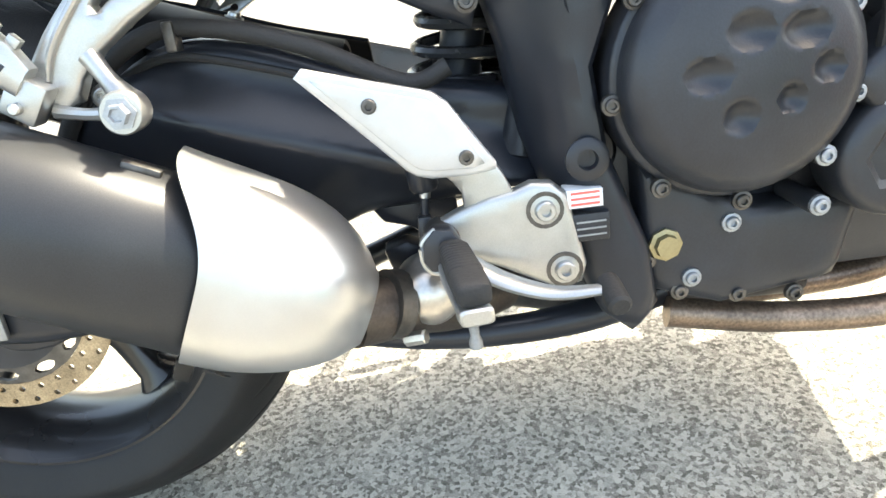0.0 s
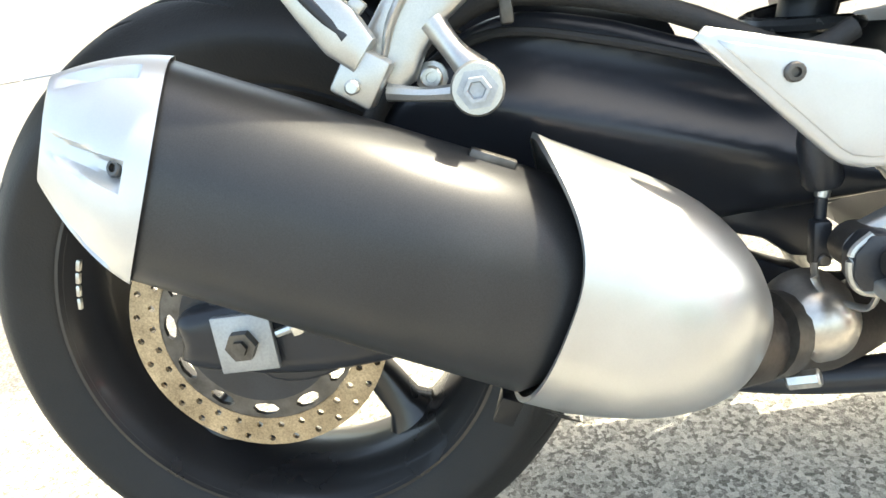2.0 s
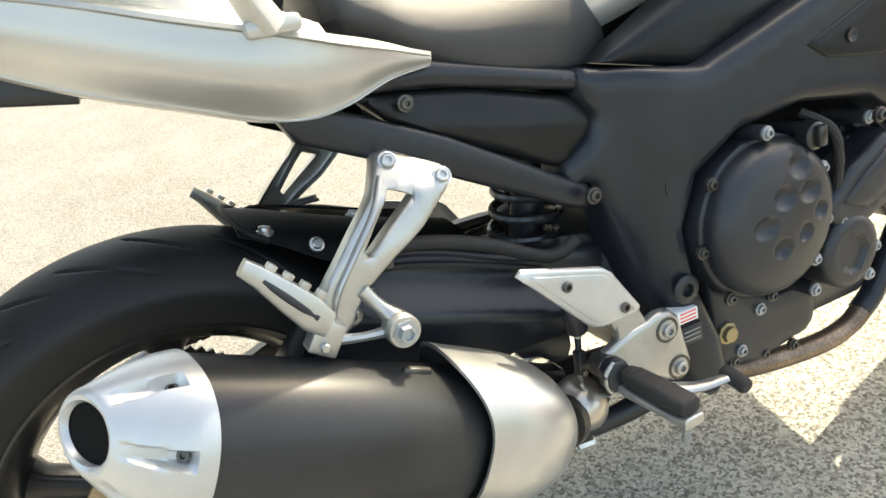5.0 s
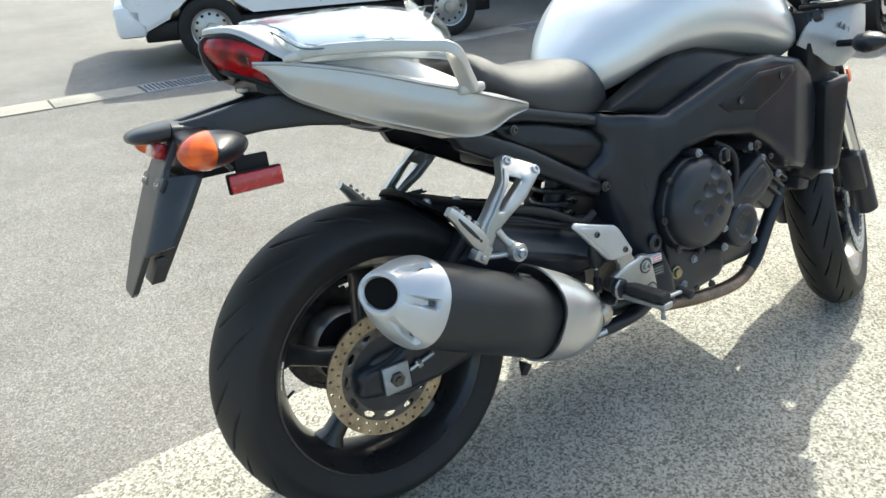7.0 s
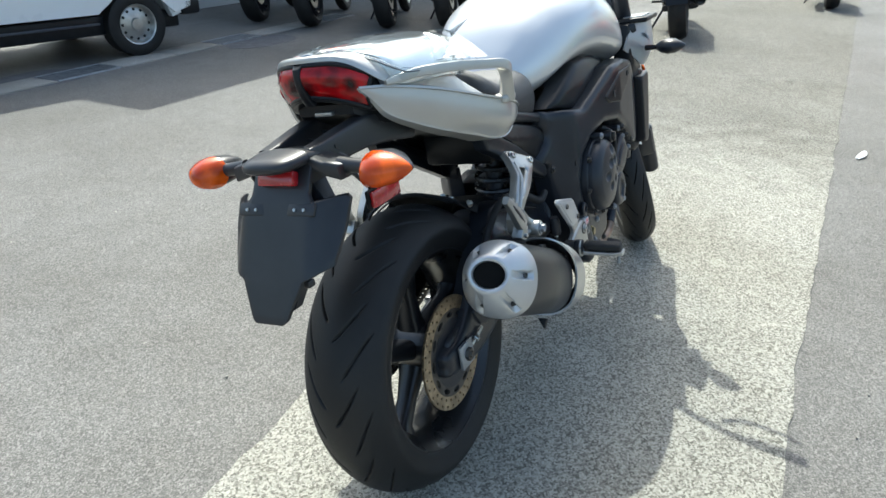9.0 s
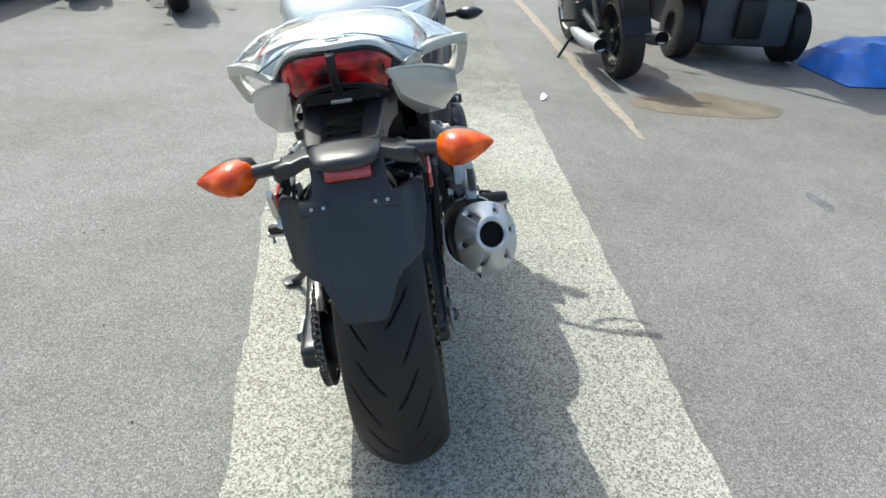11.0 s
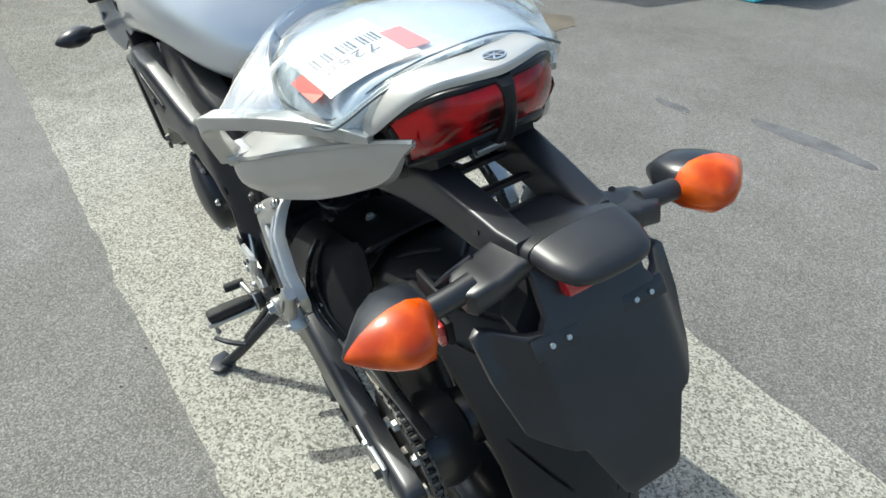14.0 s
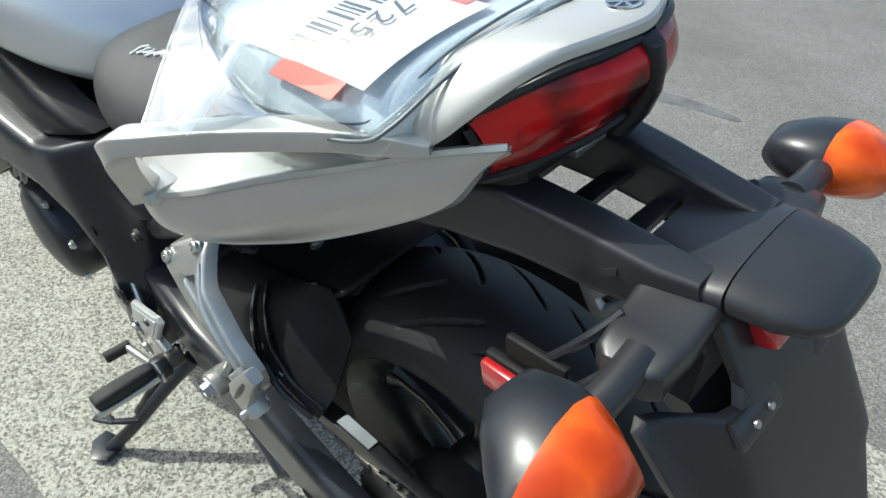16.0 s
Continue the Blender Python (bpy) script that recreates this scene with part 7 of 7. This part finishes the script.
def parked_bike(name, label, paint, twin, m):
    """A parked motorcycle: wheels, engine, tank, seat, forks, bars and pipes."""
    b = thing(name, m, label, "motorcycle", "parked motorcycles")
    for cx, R, hw, nm in ((0, 0.315, 0.09, "rear_wheel"), (1.45, 0.30, 0.06, "front_wheel")):
        w = part(nm, lathe([(-hw * 0.8, R - 0.09), (-hw, R - 0.055), (-hw * 0.85, R - 0.022), (-hw * 0.4, R - 0.004), (0, R), (hw * 0.4, R - 0.004), (hw * 0.85, R - 0.022), (hw, R - 0.055), (hw * 0.8, R - 0.09)], (cx, 0, R), "y", 56), RUBBER, b, "black motorcycle tyre")
        part("rim", lathe([(-hw * 0.8, R - 0.088), (-hw * 0.86, R - 0.10), (-0.02, R - 0.125), (0.02, R - 0.125), (hw * 0.86, R - 0.10), (hw * 0.8, R - 0.088)], (cx, 0, R), "y", 48), CAST if nm == "front_wheel" else RIM_BLACK, w)
        for k in range(5):
            a = radians(20 + 72 * k)
            part("spoke", rod((cx + 0.03 * math.cos(a), 0, R + 0.03 * math.sin(a)), (cx + (R - 0.12) * math.cos(a), 0, R + (R - 0.12) * math.sin(a)), 0.016, 8), RIM_BLACK, w)
        part("hub", rod((cx, -0.08, R), (cx, 0.08, R), 0.045, 20), RIM_BLACK, w)
        part("brake_disc", lathe([(-0.075, 0.07), (-0.075, 0.13), (-0.070, 0.13), (-0.070, 0.07)], (cx, 0, R), "y", 36), STEEL, w)
    for s in (-1, 1):
        part("swingarm", tube([(0, s * 0.13, 0.315), (0.3, s * 0.13, 0.36), (0.56, s * 0.12, 0.40)], 0.03, 12, 3), BLACK_SATIN, b)
        part("shock", rod((0.08, s * 0.14, 0.36), (0.24, s * 0.14, 0.68), 0.026, 14), DARK_STEEL, b)
        part("fork_leg", rod((1.45, s * 0.095, 0.30), (1.14, s * 0.095, 1.0), 0.024, 14), CHROME, b)
        part("handlebar", tube([(1.10, 0, 1.02), (1.08, s * 0.16, 1.06), (0.98, s * 0.36, 1.03)], 0.012, 10), CHROME, b)
        part("grip", rod((1.015, s * 0.28, 1.045), (0.97, s * 0.375, 1.03), 0.017, 10), GRIP_RUBBER, b)
        part("mirror", loft([ring_of((1.06 + d, s * 0.33, 1.20), (0, 1, 0), (0, 0, 1), r * 1.5, r, 16) for d, r in ((-0.015, 0.02), (0, 0.04), (0.02, 0.015))]), BLACK_PLASTIC, b)
        part("mirror_stalk", rod((1.05, s * 0.24, 1.05), (1.06, s * 0.32, 1.18), 0.005, 8), BLACK_SATIN, b)
        part("footpeg", rod((0.60, s * 0.16, 0.33), (0.60, s * 0.30, 0.34), 0.013, 10), GRIP_RUBBER, b)
        part("turn_signal", loft([ring_of((-0.12, s * y, 0.72), (1, 0, 0), (0, 0, 1), r, r, 12) for y, r in ((0.14, 0.01), (0.16, 0.025), (0.20, 0.03), (0.22, 0.012))]), AMBER_LENS, b)
        if s < 0 or twin:
            pz = 0.27 if twin else 0.36
            part("muffler", tube([(0.80, s * 0.15, 0.24), (0.45, s * 0.19, pz - 0.02), (0.0, s * 0.21, pz), (-0.22, s * 0.215, pz + 0.03)], [0.022, 0.045, 0.052, 0.046], 18, 5), GALVANISED if twin else MUFFLER_BLACK, b, "chrome muffler" if twin else "dark muffler")
            part("muffler_mouth", lathe([(0.004, 0.047), (-0.006, 0.047), (-0.006, 0.041), (-0.002, 0.039), (-0.002, 0)], (-0.222, s * 0.215, pz + 0.03), "x", 20), HOLE_BLACK, b)
    part("engine", merge(box((0.55, -0.19, 0.22), (1.0, 0.19, 0.48), 0.04), box((0.68, -0.17, 0.44), (0.98, 0.17, 0.70), 0.03)), ENGINE_BLACK, b, "dark engine")
    for k in range(5):
        part("cooling_fin", box((0.66, -0.195, 0.48 + k * 0.035), (1.0, 0.195, 0.49 + k * 0.035), 0.003), GALVANISED, b)
    part("radiator", box((1.06, -0.18, 0.40), (1.11, 0.18, 0.70), 0.01), BLACK_PLASTIC, b)
    part("tank", loft([ring_of((x, 0, z), (0, 1, 0), (0, 0, 1), w, h, 24, 2.6) for x, z, w, h in ((0.50, 0.80, 0.05, 0.03), (0.58, 0.83, 0.12, 0.08), (0.75, 0.88, 0.17, 0.13), (0.95, 0.88, 0.17, 0.13), (1.08, 0.85, 0.10, 0.09))]), paint, b, "painted fuel tank")
    part("seat", loft([ring_of((x, 0, z), (0, 1, 0), (0, 0, 1), w, h, 24, 3) for x, z, w, h in ((-0.18, 0.84, 0.06, 0.02), (-0.12, 0.84, 0.10, 0.04), (0.10, 0.82, 0.13, 0.05), (0.25, 0.78, 0.14, 0.05), (0.48, 0.79, 0.11, 0.05), (0.55, 0.80, 0.06, 0.03))]), VINYL, b, "black seat")
    rows = []
    for a in (170, 140, 110, 80, 50):
        r = 0.345
        rows.append([(r * math.cos(radians(a)), y, 0.315 + r * math.sin(radians(a))) for y in (-0.10, -0.05, 0, 0.05, 0.10)])
    part("rear_fender", sheet(rows, 3, 4, 0.005), BLACK_PLASTIC, b)
    part("tail_lamp", box((-0.23, -0.06, 0.72), (-0.18, 0.06, 0.79), 0.012), RED_LENS, b, "red tail lamp")
    part("number_plate_holder", box((-0.30, -0.09, 0.48), (-0.285, 0.09, 0.62), 0.004, None), BLACK_PLASTIC, b)
    part("side_stand", tube([(0.60, 0.16, 0.28), (0.62, 0.28, 0.10), (0.63, 0.34, 0.012)], 0.012, 10), BLACK_SATIN, b)
    part("headlamp", loft([ring_of((x, 0, 0.90), (0, 1, 0), (0, 0, 1), r, r, 20) for x, r in ((1.18, 0.05), (1.24, 0.085), (1.32, 0.09), (1.33, 0.05))]), BLACK_PLASTIC, b)
    part("front_fender", sheet([[(1.45 + 0.32 * math.cos(radians(a)), y, 0.30 + 0.32 * math.sin(radians(a))) for y in (-0.07, 0, 0.07)] for a in (160, 120, 80, 45)], 3, 4, 0.004), paint, b)
    return b


BLUE_TANK = surface("dark blue paint", (0.03, 0.05, 0.14), 0.25, 0.2, coat=1.0)
near = parked_bike("parked_motorcycle", "dark cruiser motorcycle with chrome twin mufflers parked behind", BLUE_TANK, True, pose(3.74, -1.66, 0, -9, 0, 1))
far1 = parked_bike("parked_motorcycle", "dark street motorcycle parked in a row by the wall", surface("black tank paint", (0.02, 0.02, 0.022), 0.2, coat=1.0), False, pose(5.45, 5.15, 0, -9, 0, 22))
for x, y, rz in ((5.46, 4.40, 20), (5.80, 3.62, 22), (6.15, 3.05, 18)):
    copy_thing(far1, pose(x, y, 0, -9, 0, rz))
copy_thing(far1, pose(6.55, 0.62, 0, -9, 0, 8))
copy_thing(near, pose(7.2, -0.95 + 1.9, 0, -9, 0, 3)).matrix_basis = pose(10.2, -0.75, 0, -9, 0, 4)
copy_thing(far1, pose(5.60, 1.95, 0, -9, 0, 14))

# orange work machine behind the parked cruiser
mach = thing("forklift", pose(4.32, -2.16, 0, 0, 0, 0), "orange forklift with a slate grey counterweight base", "forklift")
part("body", box((0.0, -1.30, 0.53), (1.7, -0.05, 1.05), 0.08), ORANGE_PAINT, mach, "orange painted counterweight")
part("base", box((0.06, -1.10, 0.14), (1.8, -0.32, 0.56), 0.06), GREY_PLASTIC, mach, "slate grey lower body")
part("tow_pocket", box((-0.015, -0.80, 0.22), (0.05, -0.58, 0.52), 0.02), BLACK_PLASTIC, mach)
for y in (-1.17, -0.22):
    part("marker", box((-0.012, y - 0.05, 0.555), (0.02, y + 0.05, 0.595), 0.004), RED_LENS, mach)
    for x in (0.27, 1.5):
        part("wheel", lathe([(-0.08, 0.12), (-0.09, 0.20), (-0.07, 0.245), (0, 0.25), (0.07, 0.245), (0.09, 0.20), (0.08, 0.12), (0.04, 0.10), (0.04, 0.0)], (x, y, 0.25), "y", 36), RUBBER, mach, "solid black tyre")
part("seat", box((0.55, -0.95, 1.04), (1.05, -0.40, 1.18), 0.05), VINYL, mach)
for x, y in ((0.15, -1.22), (0.15, -0.13), (1.6, -1.22), (1.6, -0.13)):
    part("cage_post", rod((x, y, 1.0), (x, y, 2.05), 0.03, 12), ORANGE_PAINT, mach)
part("cage_roof", box((0.05, -1.28, 2.03), (1.7, -0.07, 2.10), 0.02), ORANGE_PAINT, mach)

# blue sheet and plastic pallets
rng = random.Random(5)
rows = []
for i in range(10):
    rows.append([(3.75 + i * 0.11, -3.45 - j * 0.1, max(0.004, 0.30 * math.sin(math.pi * min(1, i / 9)) * math.sin(math.pi * min(1, j / 9)) ** 0.5 + rng.uniform(-0.03, 0.04) * (0 < i < 9) * (0 < j < 9))) for j in range(10)])
part("tarpaulin", sheet(rows, 2, 2, 0.004), TARP, None, "crumpled blue tarpaulin heaped on asphalt", smooth=20, category="tarpaulin")


def pallet(m, mat, label):
    p = thing("pallet", m, label, "pallet", "stacked plastic pallets")
    part("deck", box((0, 0, 0.115), (1.1, 1.1, 0.14), 0.006), mat, p)
    part("bottom_deck", box((0, 0, 0.0), (1.1, 1.1, 0.022), 0.006), mat, p)
    for x in (0.0, 0.48, 0.98):
        for y in (0.0, 0.48, 0.98):
            part("block", box((x, y, 0.02), (x + 0.12, y + 0.12, 0.117), 0.008), mat, p)
    # deck slots are black blocks that paint the shade of the openings
    for k in range(7):
        part("slot", box((0.05 + k * 0.145, -0.003, 0.118), (0.11 + k * 0.145, 0.02, 0.136), 0.002), BLACK_PLASTIC, p)
        part("slot", box((-0.003, 0.05 + k * 0.145, 0.118), (0.02, 0.11 + k * 0.145, 0.136), 0.002), BLACK_PLASTIC, p)
    return p


cy = pallet(pose(2.90, -5.05, 0, 0, 0, 8), CYAN_PLASTIC, "turquoise plastic pallet at the bottom of a stack")
copy_thing(cy, pose(2.91, -5.06, 0.141, 0, 0, 7))
gr = pallet(pose(2.90, -5.05, 0.282, 0, 0, 8), GREEN_PLASTIC, "green plastic pallet at the top of a stack")
copy_thing(gr, pose(2.92, -5.04, 0.423, 0, 0, 9))

# a scrap of white plastic on the ground
part("litter_scrap", tube([(3.03, -0.93, 0.003), (3.10, -0.955, 0.007), (3.19, -0.97, 0.003)], [0.010, 0.020, 0.008], 8, 3, flat=0.25), WHITE_PAPER, None, "scrap of crumpled white plastic lying on asphalt", category="litter")
rng = random.Random(8)
stones = bmesh.new()
for k in range(260):
    x, y = rng.uniform(-1.5, 3.5), rng.uniform(-2.4, 2.6)
    r = rng.uniform(0.002, 0.0055)
    b = bmesh.new()
    bmesh.ops.create_icosphere(b, subdivisions=1, radius=r, matrix=Matrix.Translation((x, y, r * 0.3 - 0.001)) @ Matrix.Diagonal((1, rng.uniform(0.6, 1), 0.6, 1)))
    stones = merge(stones, b)
part("loose_grit", stones, CONCRETE, None, "pale loose grit scattered on the ground", smooth=0, category="grit", kind="stuff")

# building wall behind the parked row; unseen eave added above, shading the row
bm = box((4.6, 6.6, 0), (18, 6.9, 4.4), 0.0)
part("wall_north", bm, RENDERED_WALL, None, "plain light grey building wall", smooth=0, category="wall", kind="structure")
part("eave", box((4.9, 5.15, 4.35), (18, 6.95, 4.5), 0.02), RENDERED_WALL, None, "unseen flat eave that shades the parked row", smooth=0, category="eave", kind="structure")
